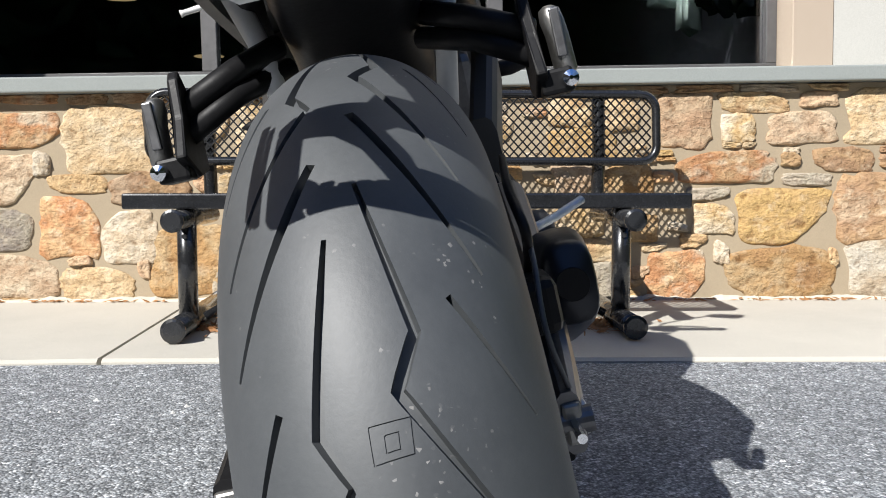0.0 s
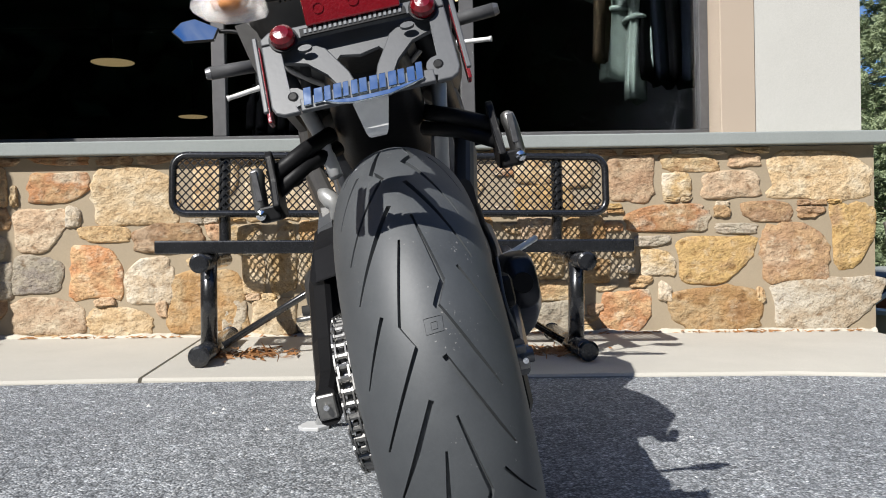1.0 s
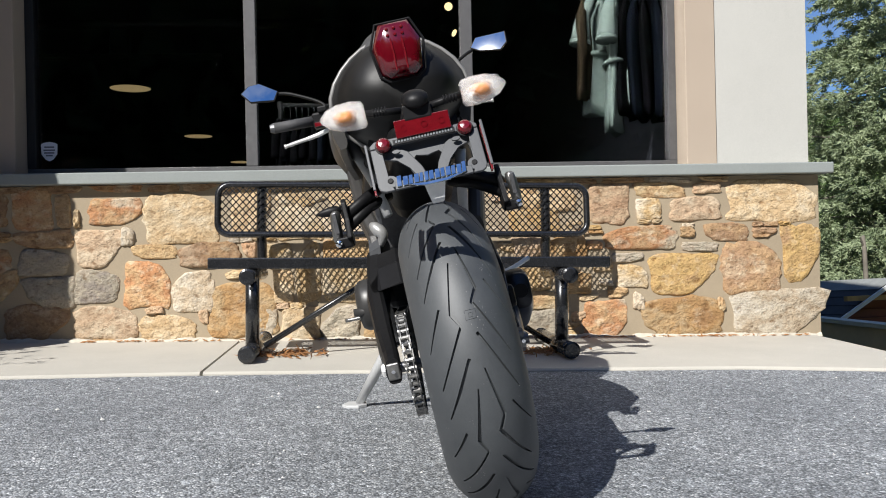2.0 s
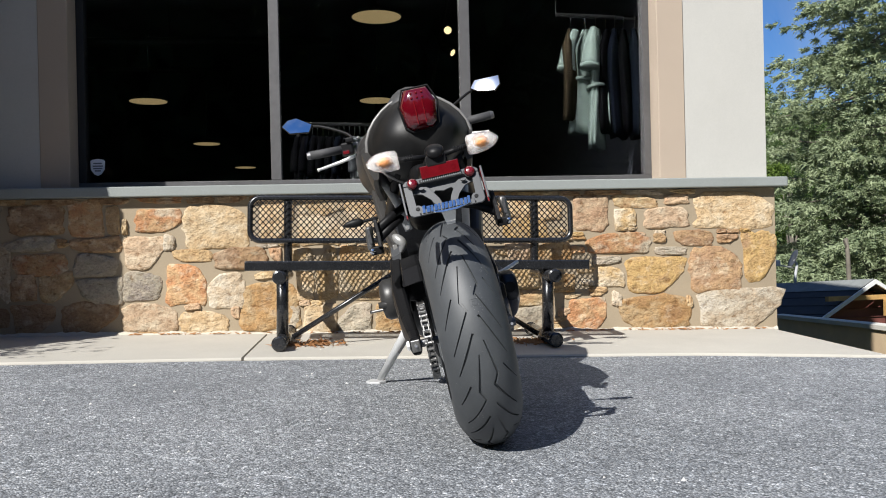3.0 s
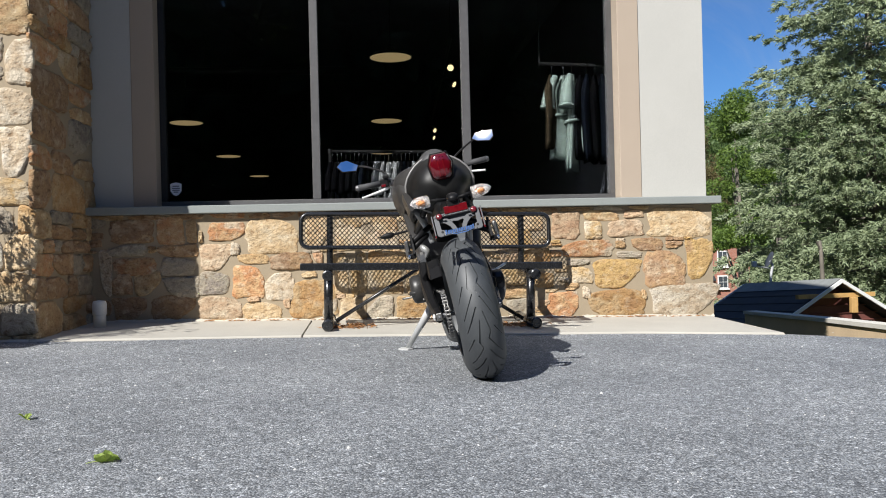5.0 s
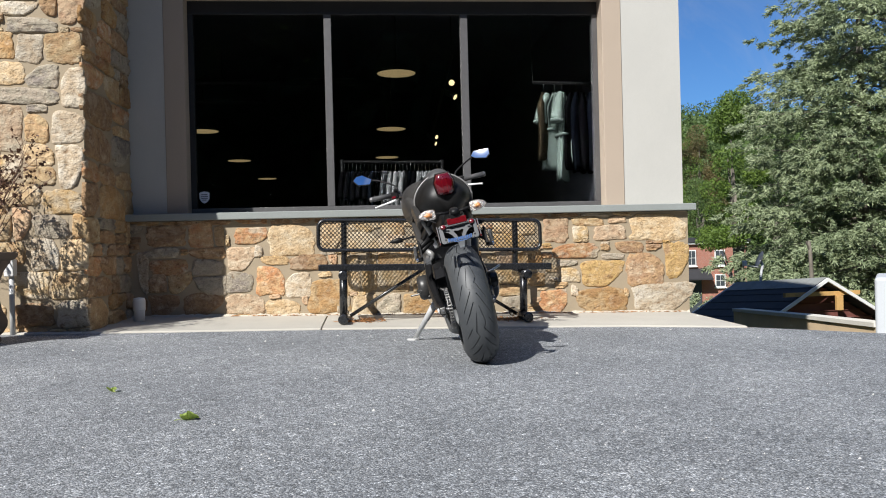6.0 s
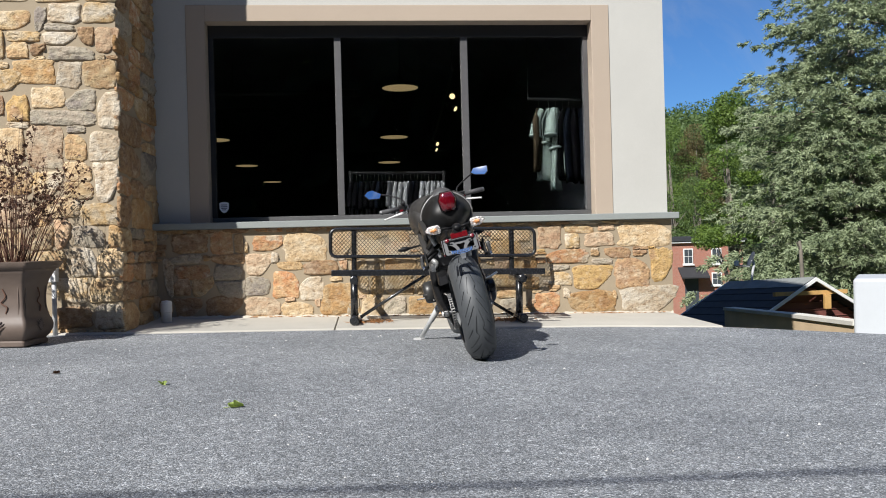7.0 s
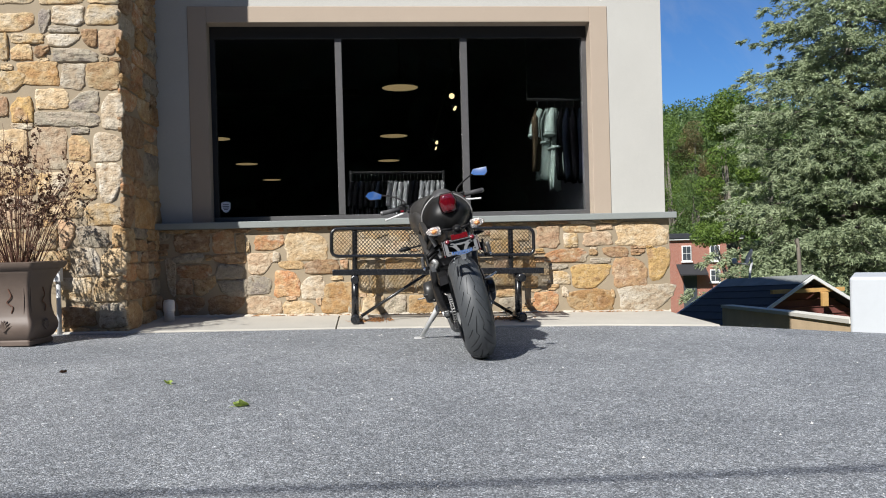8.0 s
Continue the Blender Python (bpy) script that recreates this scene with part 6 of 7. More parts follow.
def spruce(x, y, h, r0, seed, label, skirt=0.03, dense=1.0):
    """A blue spruce: tiers of drooping boughs, each a flat spray of needle fingers with hanging branchlets."""
    r = np.random.default_rng(seed)
    z0 = land(x, y)
    ob = tagged(new("spruce_tree"), label, "spruce")
    part("trunk", tube([(x, y, z0), (x, y, z0 + h * 0.5), (x, y, z0 + h)], [0.28, 0.11, 0.02], 10), BARK, ob, smooth=True)
    P, D, L, W = [], [], [], []
    z = skirt * h
    while z < min(h * 0.985, 15.2):
        u = z / h
        rad = r0 * (1 - u) ** 0.8
        n = max(7, int((8 * (1 - u) + 9) * dense))
        turn = r.random() * 6.28
        for k in range(n):
            a = turn + 2 * math.pi * (k + r.random() * 0.7) / n
            ln = rad * (0.55 + 0.53 * r.random() ** 0.7)
            zb = z + (r.random() - 0.5) * 0.9
            out = np.array((math.cos(a), math.sin(a), 0.0))
            side = np.array((-math.sin(a), math.cos(a), 0.0))
            sag = 0.10 + 0.26 * r.random()
            root = np.array((x, y, z0 + zb))
            if r.random() < 0.45:
                ends = [root + out * ln * t + np.array((0, 0, -sag * ln * t + 0.15 * ln * t ** 3 - 0.03)) for t in (0, 0.35, 0.65, 0.9)]
                part("limb", tube(ends, [0.04, 0.03, 0.02, 0.01], 5), BARK, ob)
            # side branchlets of their own along the bough, long in its middle, each a row of needle clumps
            nb = max(6, int(ln * 3.6))
            per = max(5, int(ln * 25 / nb))
            m = nb * per
            tb = np.repeat(np.linspace(0.16, 1.0, nb) + r.normal(size=nb) * 0.02, per)
            sg = np.repeat(np.where(np.arange(nb) % 2, 1.0, -1.0), per)
            reach = np.repeat((0.40 * ln * (1.12 - np.linspace(0.16, 1.0, nb)) + 0.16) * (0.7 + 0.5 * r.random(nb)), per)
            lift = np.repeat(r.normal(size=nb) * 0.09, per)
            s_ = r.random(m) ** 0.75
            t = tb
            lat = sg * reach * s_ * 0.8
            c = root + out * (ln * tb + reach * s_ * 0.55)[:, None] + side * lat[:, None]
            c[:, 2] += -sag * ln * t + 0.15 * ln * t ** 3 + lift - reach * s_ ** 2 * 0.30 + r.normal(size=m) * 0.035
            # every clump is a feathery twig: short fingers on both sides of its axis, some hanging
            axis = out * 0.8 + side * (sg * 0.6 + r.normal(size=m) * 0.35)[:, None]
            axis[:, 2] += -0.18 + r.normal(size=m) * 0.22
            axis /= np.linalg.norm(axis, axis=1)[:, None]
            kk = 15
            ax = np.repeat(axis, kk, axis=0)
            perp = np.cross(ax, (0.0, 0.0, 1.0))
            perp /= np.linalg.norm(perp, axis=1)[:, None] + 1e-9
            p = np.repeat(c, kk, axis=0) + ax * ((r.random((m * kk, 1)) - 0.4) * 0.34) + r.normal(size=(m * kk, 3)) * 0.018
            d = ax * 0.75 + perp * (r.choice((-1, 1), size=m * kk) * (0.3 + 0.6 * r.random(m * kk)))[:, None]
            d[:, 2] += np.where(r.random(m * kk) < 0.3, -0.8, 0.12) + r.normal(size=m * kk) * 0.3
            P.append(p)
            D.append(d)
            L.append(0.10 + 0.10 * r.random(m * kk))
            W.append(np.full(m * kk, 0.019))
        z += 0.52 + 0.18 * u
    P, D, L, W = np.concatenate(P), np.concatenate(D), np.concatenate(L)[:, None], np.concatenate(W)[:, None]
    D /= np.linalg.norm(D, axis=1)[:, None]
    S = np.cross(D, (0.3, 0.2, 0.9))
    S /= np.linalg.norm(S, axis=1)[:, None] + 1e-9
    U = np.cross(D, S)
    B = r.normal(size=(len(P), 1)) * S + r.normal(size=(len(P), 1)) * U
    B *= W / np.linalg.norm(B, axis=1)[:, None]
    V = np.stack((P, P + D * L * 0.3 + B, P + D * L, P + D * L * 0.3 - B), axis=1).reshape(-1, 3)
    F = np.arange(len(V)).reshape(-1, 4)
    raw_shards("crown", V, F, NEEDLE, ob)
    return ob


spruce(16.4, 23.6, 25.0, 6.2, 11, "tall blue spruce with drooping silver-green limbs")
spruce(23.5, 27.5, 24.0, 5.0, 12, "tall blue spruce standing behind its neighbour", dense=0.5)

# wooded hill beyond, and the woods across the road behind the camera
q = random.Random(4)
blobs = []
for k in range(380):
    d = q.uniform(84, 152)
    a = radians(q.uniform(16, 35))
    x, y = d * math.sin(a), d * math.cos(a)
    z, rad = land(x, y), q.uniform(1.7, 3.1)
    top = q.uniform(4.2, 6.8)
    for j in range(3):
        blobs.append((np.array((x + q.uniform(-0.6, 0.6) * rad, y + q.uniform(-0.6, 0.6) * rad, z + top - j * 1.6)), rad * q.uniform(0.7, 1.0), 270))
V, F = crown(blobs, 17, 0.23, 0.85)
tagged(raw_shards("hillside_woods", V, F, LEAF_DARK), "dense broadleaf woods on the far hillside", "woods", kind="stuff")
# unseen woods mirrored by the panes, made taller and wider to block sky light
blobs = []
for k in range(400):
    a = radians(q.uniform(50, 302))
    d = q.uniform(44, 66)
    x, y = d * math.sin(a), d * math.cos(a)
    top = q.uniform(20, 27)
    for j in range(9):
        blobs.append((np.array((x + q.uniform(-2.5, 2.5), y + q.uniform(-2.5, 2.5), -0.5 + (top + 0.5) * (j + q.random()) / 9)), q.uniform(2.6, 3.8), 30))
V, F = crown(blobs, 23, 1.3)
tagged(raw_shards("roadside_woods", V, F, LEAF_DARK), "tall dark woods across the road, widened to block sky light", "woods", kind="stuff")

# ---------- small things ----------
pipe = tagged(part("standpipe", tube([(-2.236, 2.64, gz(-2.22, 2.64) + 0.01), (-2.236, 2.64, 0.235)], 0.041, 20), PLASTIC_WHITE, smooth=True), "short white plastic pipe stub with a cap", "pipe")
part("cap", lathe([(0.155, 0.042), (0.158, 0.0465), (0.23, 0.0465), (0.25, 0.039), (0.256, 0.001)], "z", 24), PLASTIC_WHITE, pipe, at=pose(-2.236, 2.64, 0.008))

# ragged mortar left along the foot of the stone wall
q = random.Random(31)
SKIRT = concrete_mat("pale_mortar", (0.55, 0.5, 0.41), 0.35)
rings = []
for k in range(221):
    x = -2.39 + 4.57 * k / 220
    h = max(0.004, 0.017 + 0.016 * noise.noise(Vector((x * 5, 3, 0))) + 0.012 * noise.noise(Vector((x * 23, 8, 0))))
    d = 0.010 + 0.016 * max(0, noise.noise(Vector((x * 7, 0, 5)))) + 0.006 * q.random()
    z = gz(x, 2.96) + 0.012
    rings.append([(x, 2.975, z - 0.004), (x, 2.972 - d - 0.012, z - 0.004), (x, 2.972 - d - 0.004, z + h * 0.7), (x, 2.972 - d * 0.4, z + h), (x, 2.975, z + h)])
part("mortar_skirt", loft(rings), SKIRT, front, "ragged pale mortar along the wall foot")

cond = tagged(part("conduit", tube([(-2.862, 1.90, gz(-2.86, 1.9)), (-2.862, 1.90, 0.47)], 0.017, 12), SILVER_PAINT, smooth=True), "grey conduit with a small utility box on the pier", "conduit")
part("junction_box", box(-2.897, -2.837, 1.862, 1.935, 0.462, 0.575, 0.006), PLASTIC_WHITE, cond)

# planter
def square_ring(h, z, n=5, r=0.12):
    out = []
    rr = h * r
    for cx, cy, a0 in ((h - rr, h - rr, 0), (-h + rr, h - rr, 90), (-h + rr, -h + rr, 180), (h - rr, -h + rr, 270)):
        for k in range(n):
            a = radians(a0 + 90 * k / (n - 1))
            out.append((cx + rr * math.cos(a), cy + rr * math.sin(a), z))
    return out


PM = pose(-2.934, 1.362, gz(-2.934, 1.362), 0, 0, -9) @ Matrix.Diagonal((0.97, 0.97, 1.0, 1.0))
planter = tagged(new("planter"), "square brown clay planter with moulded panels and a dry shrub", "planter")
planter.matrix_basis = PM
pot = part("pot", loft([square_ring(h, z) for h, z in ((0.148, 0.0), (0.158, 0.006), (0.158, 0.03), (0.150, 0.04), (0.168, 0.06), (0.186, 0.10), (0.188, 0.13), (0.180, 0.165), (0.172, 0.178), (0.164, 0.20), (0.156, 0.26), (0.155, 0.32), (0.160, 0.38), (0.172, 0.43), (0.194, 0.475), (0.204, 0.49), (0.206, 0.50), (0.222, 0.508), (0.238, 0.53), (0.240, 0.55), (0.225, 0.555), (0.205, 0.54))]), TERRA, planter, smooth=True)
pot.data.set_sharp_from_angle(angle=radians(38))
part("soil", box(-0.2, 0.2, -0.2, 0.2, 0.525, 0.542, 0.004), STEM, planter)
for yaw in (0, 90):
    F_ = pose(0, 0, 0, 0, 0, yaw) @ pose(0, -0.158, 0.30, 90, 0, 0)
    for b in ((-0.13, 0.13, -0.105, -0.097), (-0.13, 0.13, 0.10, 0.108), (-0.13, -0.122, -0.096, 0.099), (0.122, 0.13, -0.096, 0.099)):
        part("panel_moulding", prism([(b[0], b[2]), (b[1], b[2]), (b[1], b[3]), (b[0], b[3])], 0.009, F_, 0.002), TERRA, pot)
    for k in range(7):
        a = radians(30 + 20 * k)
        part("leaf_relief", tube([F_ @ Vector((0, -0.20, 0.034)), F_ @ Vector((0.035 * math.cos(a), -0.20 + 0.06 * math.sin(a), 0.034)), F_ @ Vector((0.062 * math.cos(a), -0.20 + 0.075 * math.sin(a), 0.026))], [0.005, 0.006, 0.003], 6), TERRA, pot)
    part("vine_relief", tube([F_ @ Vector(p) for p in smooth_path([(0.02, 0.08, 0.006), (0.04, 0.03, 0.006), (0.01, -0.01, 0.006), (0.05, -0.04, 0.006), (0.04, -0.08, 0.006)])], 0.0045, 6), STEM, pot)
q = random.Random(12)
V, F = [], []
stems = bmesh.new()
for k in range(76):
    a, r0 = q.uniform(0, 2 * math.pi), q.uniform(0.0, 0.15)
    p0 = Vector((r0 * math.cos(a), r0 * math.sin(a), 0.53))
    reach = q.uniform(0.08, 0.56)
    tip = Vector((math.cos(a) * (r0 + reach), math.sin(a) * (r0 + reach), 0.53 + q.uniform(0.45, 0.98) * (1.12 - reach * 0.9)))
    midp = p0.lerp(tip, 0.5) + Vector((q.uniform(-0.04, 0.04), q.uniform(-0.04, 0.04), 0.08))
    pts = smooth_path([p0, midp, tip], 5)
    add_tube(stems, pts, [0.0030 - 0.0022 * i / len(pts) for i in range(len(pts))], 5)
    for side in range(5):
        t = q.uniform(0.45, 1.0)
        i = min(int(t * (len(pts) - 1)), len(pts) - 2)
        b0 = Vector(pts[i])
        d = Vector((q.uniform(-1, 1), q.uniform(-1, 1), q.uniform(0.1, 1))).normalized()
        tw = b0 + d * q.uniform(0.05, 0.13)
        add_tube(stems, [b0, tw], [0.0018, 0.0009], 4)
        for l_ in range(q.choice((3, 4))):
            c = b0.lerp(tw, q.uniform(0.3, 1.05)) + Vector((q.uniform(-1, 1), q.uniform(-1, 1), q.uniform(-1, 1))) * 0.012
            u = Vector((q.uniform(-1, 1), q.uniform(-1, 1), q.uniform(-1, 1))).normalized()
            w = u.orthogonal().normalized()
            s = q.uniform(0.009, 0.019)
            j = len(V)
            V += [c - u * s, c + w * s * 0.6 + u.cross(w) * s * 0.2, c + u * s, c - w * s * 0.6 + u.cross(w) * s * 0.2]
            F.append((j, j + 1, j + 2, j + 3))
shrub = tagged(part("dry_shrub", stems, STEM), "leggy dried brown shrub in the planter", "shrub")
shrub.matrix_basis = PM
DRY_LEAF = leaf_mat("dry_leaf", (0.055, 0.025, 0.014), (0.15, 0.078, 0.042))
raw("leaves", V, F, DRY_LEAF, shrub)

# leaves on the asphalt and litter under the bench
GREEN_LEAF = leaf_mat("fallen_green_leaf", (0.34, 0.46, 0.10), (0.50, 0.58, 0.18))


def fallen_leaf(x, y, size, yaw, material, name, label):
    bm = bmesh.new()
    rim = []
    for k in range(20):
        a = 2 * math.pi * k / 20
        r_ = size * (0.55 + 0.45 * abs(math.cos(2.5 * a)) ** 0.8)
        rim.append(bm.verts.new((r_ * math.cos(a), r_ * math.sin(a) * 0.8, 0.004 + 0.55 * size * abs(math.sin(a)) + 0.18 * size * math.sin(3 * a) ** 2)))
    c = bm.verts.new((0, 0, 0.003))
    for k in range(20):
        bm.faces.new((c, rim[k], rim[(k + 1) % 20]))
    bmesh.ops.solidify(bm, geom=bm.faces[:], thickness=0.0008)
    ob = part(name, bm, material, at=pose(x, y, gz(x, y), 0, 0, yaw))
    part("leaf_stalk", tube([(0, 0, 0.004), (-size * 0.8, 0.1 * size, 0.006), (-size * 1.4, 0, 0.004)], 0.0012, 5), material, ob)
    return tagged(ob, label, "leaf")


fallen_leaf(-1.149, -0.91, 0.036, 20, GREEN_LEAF, "fallen_leaf", "pale green fallen leaf on the asphalt")
fallen_leaf(-1.583, -0.32, 0.028, 130, GREEN_LEAF, "fallen_leaf", "small yellow-green fallen leaf on the asphalt")
fallen_leaf(-2.22, 0.086, 0.022, 60, DRY_LEAF, "fallen_leaf", "small dry brown leaf on the asphalt")
LITTER = leaf_mat("leaf_litter", (0.22, 0.09, 0.03), (0.45, 0.24, 0.10))
for cx, cy in ((-0.56, 2.42), (0.56, 2.40)):
    V, F = [], []
    for k in range(150):
        c = Vector((cx + q.gauss(0, 0.07), cy + q.gauss(0, 0.05), 0))
        c.z = gz(c.x, c.y) + 0.018 + abs(q.gauss(0, 0.008))
        u = Vector((q.uniform(-1, 1), q.uniform(-1, 1), q.uniform(-0.35, 0.35))).normalized()
        w = u.orthogonal().normalized()
        ln, wd = q.uniform(0.01, 0.045), q.uniform(0.001, 0.007)
        j = len(V)
        V += [c - u * ln, c + w * wd, c + u * ln, c - w * wd]
        F.append((j, j + 1, j + 2, j + 3))
    tagged(raw("leaf_litter", V, F, LITTER), "dry rust-brown needles and leaves on the concrete", "leaf litter", kind="stuff")
V, F = [], []
for k in range(240):
    x = q.uniform(-1.6, 2.1)
    c = Vector((x, 2.945 - abs(q.gauss(0, 0.012)), gz(x, 2.94) + 0.017 + q.uniform(0, 0.006)))
    u = Vector((q.uniform(-1, 1), q.uniform(-0.4, 0.4), q.uniform(-0.2, 0.2))).normalized()
    w = u.orthogonal().normalized()
    ln, wd = q.uniform(0.006, 0.03), q.uniform(0.001, 0.006)
    j = len(V)
    V += [c - u * ln, c + w * wd, c + u * ln, c - w * wd]
    F.append((j, j + 1, j + 2, j + 3))
tagged(raw("wall_foot_litter", V, F, LITTER), "thin line of dry litter along the wall foot", "leaf litter", kind="stuff")
# loose stone chips on the asphalt
V, F = [], []
for k in range(700):
    x, y = q.uniform(-3.2, 2.6), q.uniform(-3.2, 1.9)
    s = q.uniform(0.0016, 0.0042) if q.random() < 0.93 else q.uniform(0.005, 0.008)
    z = gz(x, y)
    j = len(V)
    V += [(x - s, y, z), (x, y - s * q.uniform(0.6, 1), z), (x + s, y, z), (x, y + s, z), (x + q.uniform(-s, s) * 0.4, y, z + s)]
    F += [(j, j + 1, j + 4), (j + 1, j + 2, j + 4), (j + 2, j + 3, j + 4), (j + 3, j, j + 4)]
CHIP = simple("pale_stone_chip", (0.55, 0.54, 0.52), 0.8, 0, 0.2, 30, 0.1)
tagged(raw("stone_chips", V, F, CHIP), "pale loose stone chips scattered on the asphalt", "gravel", kind="stuff")

# overhead line across the road: its shadow crosses the forecourt
for x in (-32, 30):
    tagged(part("utility_pole", tube([(x, -7.1, gz(max(x, -30), -7.1) - 1.5), (x, -7.1, 6.2)], [0.16, 0.11], 12), BARK, smooth=True), "wooden utility pole across the road", "utility pole", "utility poles")
tagged(part("overhead_cable", tube([(-32, -7.0, 6.0), (-16, -7.05, 5.35), (-3.8, -7.06, 5.0), (12, -7.2, 5.3), (30, -7.1, 6.0)], 0.015, 8), BLACK_PLASTIC, smooth=True), "thick black overhead cable between the poles", "cable")

# ---------- fieldstones (pieces of the walls) ----------
rnd = random.Random(7)


def stone_shape(seed, n=36):
    """A split fieldstone face of unit width and height: an uneven rounded polygon, its face cleft into soft facets, out towards -y."""
    r = random.Random(seed * 13 + 1)
    corners = []
    cut = r.choice((None, None, 0, 1, 2, 3))
    for i, (cx, cz) in enumerate(((-0.5, -0.5), (0.5, -0.5), (0.5, 0.5), (-0.5, 0.5))):
        px, pz = cx * (1 - r.uniform(0, 0.2)), cz * (1 - r.uniform(0, 0.2))
        if i == cut:
            k = r.uniform(0.25, 0.5)
            ends = [(px, pz - math.copysign(k, cz)), (px - math.copysign(k, cx), pz)]
            corners += ends if (cx > 0) == (cz > 0) else ends[::-1]
        else:
            corners.append((px, pz))
    # even steps round the outline, corners rounded off
    sides = [(a, b, math.dist(a, b)) for a, b in zip(corners, corners[1:] + corners[:1])]
    total = sum(d for _, _, d in sides)
    rim = []
    for k in range(n):
        s = (k + 0.5) / n * total
        for a, b, d in sides:
            if s <= d:
                rim.append([a[0] + (b[0] - a[0]) * s / d, a[1] + (b[1] - a[1]) * s / d])
                break
            s -= d
    for _ in range(2):
        rim = [[(rim[i - 1][j] + 2 * rim[i][j] + rim[(i + 1) % n][j]) / 4 for j in (0, 1)] for i in range(n)]
    for i, p in enumerate(rim):
        k = 1 + 0.13 * noise.noise(Vector((p[0] * 3.1 + seed, p[1] * 3.1, seed))) + 0.11 * noise.noise(Vector((p[0] * 9 + seed, p[1] * 9, seed * 2)))
        p[0], p[1] = p[0] * k, p[1] * k
    tilts = [(r.uniform(-0.9, 0.9), r.uniform(-0.9, 0.9), r.uniform(-0.12, 0.12)) for _ in range(3)]
    verts, faces = [], []
    rings = ((1.0, 0.9), (1.0, 0.0), (0.97, -0.5), (0.90, -0.85), (0.78, -1.0), (0.60, -1.0), (0.42, -1.0), (0.22, -1.0))
    for ri, (s, y) in enumerate(rings):
        for x, z in rim:
            x, z = x * s, z * s
            dy = 0.0
            if ri > 1:
                dy = -min(a * x + b * z + c for a, b, c in tilts) * 0.75 - 0.2
                dy += noise.noise(Vector((x * 4 + seed, seed * 1.7, z * 4))) * 0.7 + noise.noise(Vector((x * 11, seed * 2.3, z * 11 + seed))) * 0.35
                dy *= min(1, (ri - 1) * 0.34)
            verts.append((x, y + dy, z))
    m = len(verts)
    verts.append((0, sum(v[1] for v in verts[-n:]) / n, 0))
    for ri in range(len(rings) - 1):
        for k in range(n):
            a, b = ri * n + k, ri * n + (k + 1) % n
            faces.append((a, b, b + n, a + n))
    for k in range(n):
        faces.append((m - n + k, m - n + (k + 1) % n, m))
    return verts, faces


STONE_VARIANTS = [stone_shape(s + 1) for s in range(24)]
stone_cache = {}


def put_stone(parent, w, h, depth, tone, place, variant):
    """One stone of its own size; place is the pose of its face's middle."""
    key = (variant, tone)
    if key not in stone_cache:
        v, f = STONE_VARIANTS[variant]
        me = bpy.data.meshes.new("stone")
        me.from_pydata(v, [], f)
        for p in me.polygons:
            p.use_smooth = True
        me.materials.append(TONES[tone])
        stone_cache[key] = me
    ob = new("stone", stone_cache[key])
    ob.matrix_basis = place @ Matrix.Diagonal((w, depth, h, 1))
    ob.parent = parent
    return ob


laid = []


def stone(x0, x1, z0, z1, tone):
    laid.append((x0, x1, z0, z1))
    if x1 > 2.15:                                            # quoins run out to the corner
        x1 += 0.012
    put_stone(front, (x1 - x0) * 1.12 + 0.006, (z1 - z0) * 1.12 + 0.006, rnd.uniform(0.010, 0.017), tone, pose((x0 + x1) / 2, 2.972, (z0 + z1) / 2, 0, rnd.uniform(-2, 2), 0), rnd.randrange(24))


stone(0.951, 1.159, 0.613, 0.810, "salmon")
stone(1.196, 1.471, 0.741, 0.814, "tan")
stone(1.202, 1.322, 0.624, 0.730, "buff")
stone(1.381, 1.649, 0.610, 0.731, "pink")
stone(1.505, 1.652, 0.754, 0.809, "salmon")
stone(1.695, 2.173, 0.598, 0.822, "cream")
stone(1.026, 1.392, 0.477, 0.595, "rust")
stone(1.435, 1.508, 0.530, 0.582, "tan")
stone(1.553, 1.779, 0.502, 0.596, "brown")
stone(1.822, 1.954, 0.517, 0.568, "brown")
stone(1.450, 1.629, 0.455, 0.497, "grey")
stone(1.987, 2.182, 0.286, 0.585, "ochre")
stone(1.269, 1.605, 0.226, 0.450, "ochre")
stone(1.655, 1.970, 0.245, 0.491, "brown")
stone(1.075, 1.236, 0.409, 0.452, "grey")
stone(1.085, 1.246, 0.278, 0.384, "buff")
stone(1.175, 1.230, 0.155, 0.243, "white")
stone(1.206, 1.618, 0.007, 0.212, "orange")
stone(1.626, 1.661, 0.143, 0.208, "tan")
stone(1.710, 2.186, -0.015, 0.255, "white")
stone(0.925, 1.143, 0.014, 0.211, "rust")
stone(0.614, 0.744, 0.178, 0.235, "tan")
stone(0.592, 0.779, 0.010, 0.165, "grey")
stone(-1.542, -1.300, 0.656, 0.781, "rust")
stone(-1.289, -0.930, 0.565, 0.798, "cream")
stone(-1.623, -1.416, 0.438, 0.631, "pink")
stone(-1.409, -1.347, 0.551, 0.633, "white")
stone(-1.366, -1.158, 0.477, 0.547, "orange")
stone(-1.123, -0.834, 0.428, 0.555, "brown")
stone(-1.641, -1.424, 0.271, 0.424, "grey")
stone(-1.404, -1.185, 0.245, 0.454, "rust")
stone(-1.169, -0.973, 0.219, 0.416, "white")
stone(-1.627, -1.333, 0.089, 0.248, "pink")
stone(-1.324, -1.058, 0.074, 0.193, "cream")
stone(-1.042, -0.998, 0.151, 0.218, "salmon")
stone(-0.990, -0.656, 0.068, 0.335, "orange")
stone(-1.634, -1.608, 0.637, 0.722, "tan")
stone(-0.821, -0.757, 0.474, 0.548, "salmon")
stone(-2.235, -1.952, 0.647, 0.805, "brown")
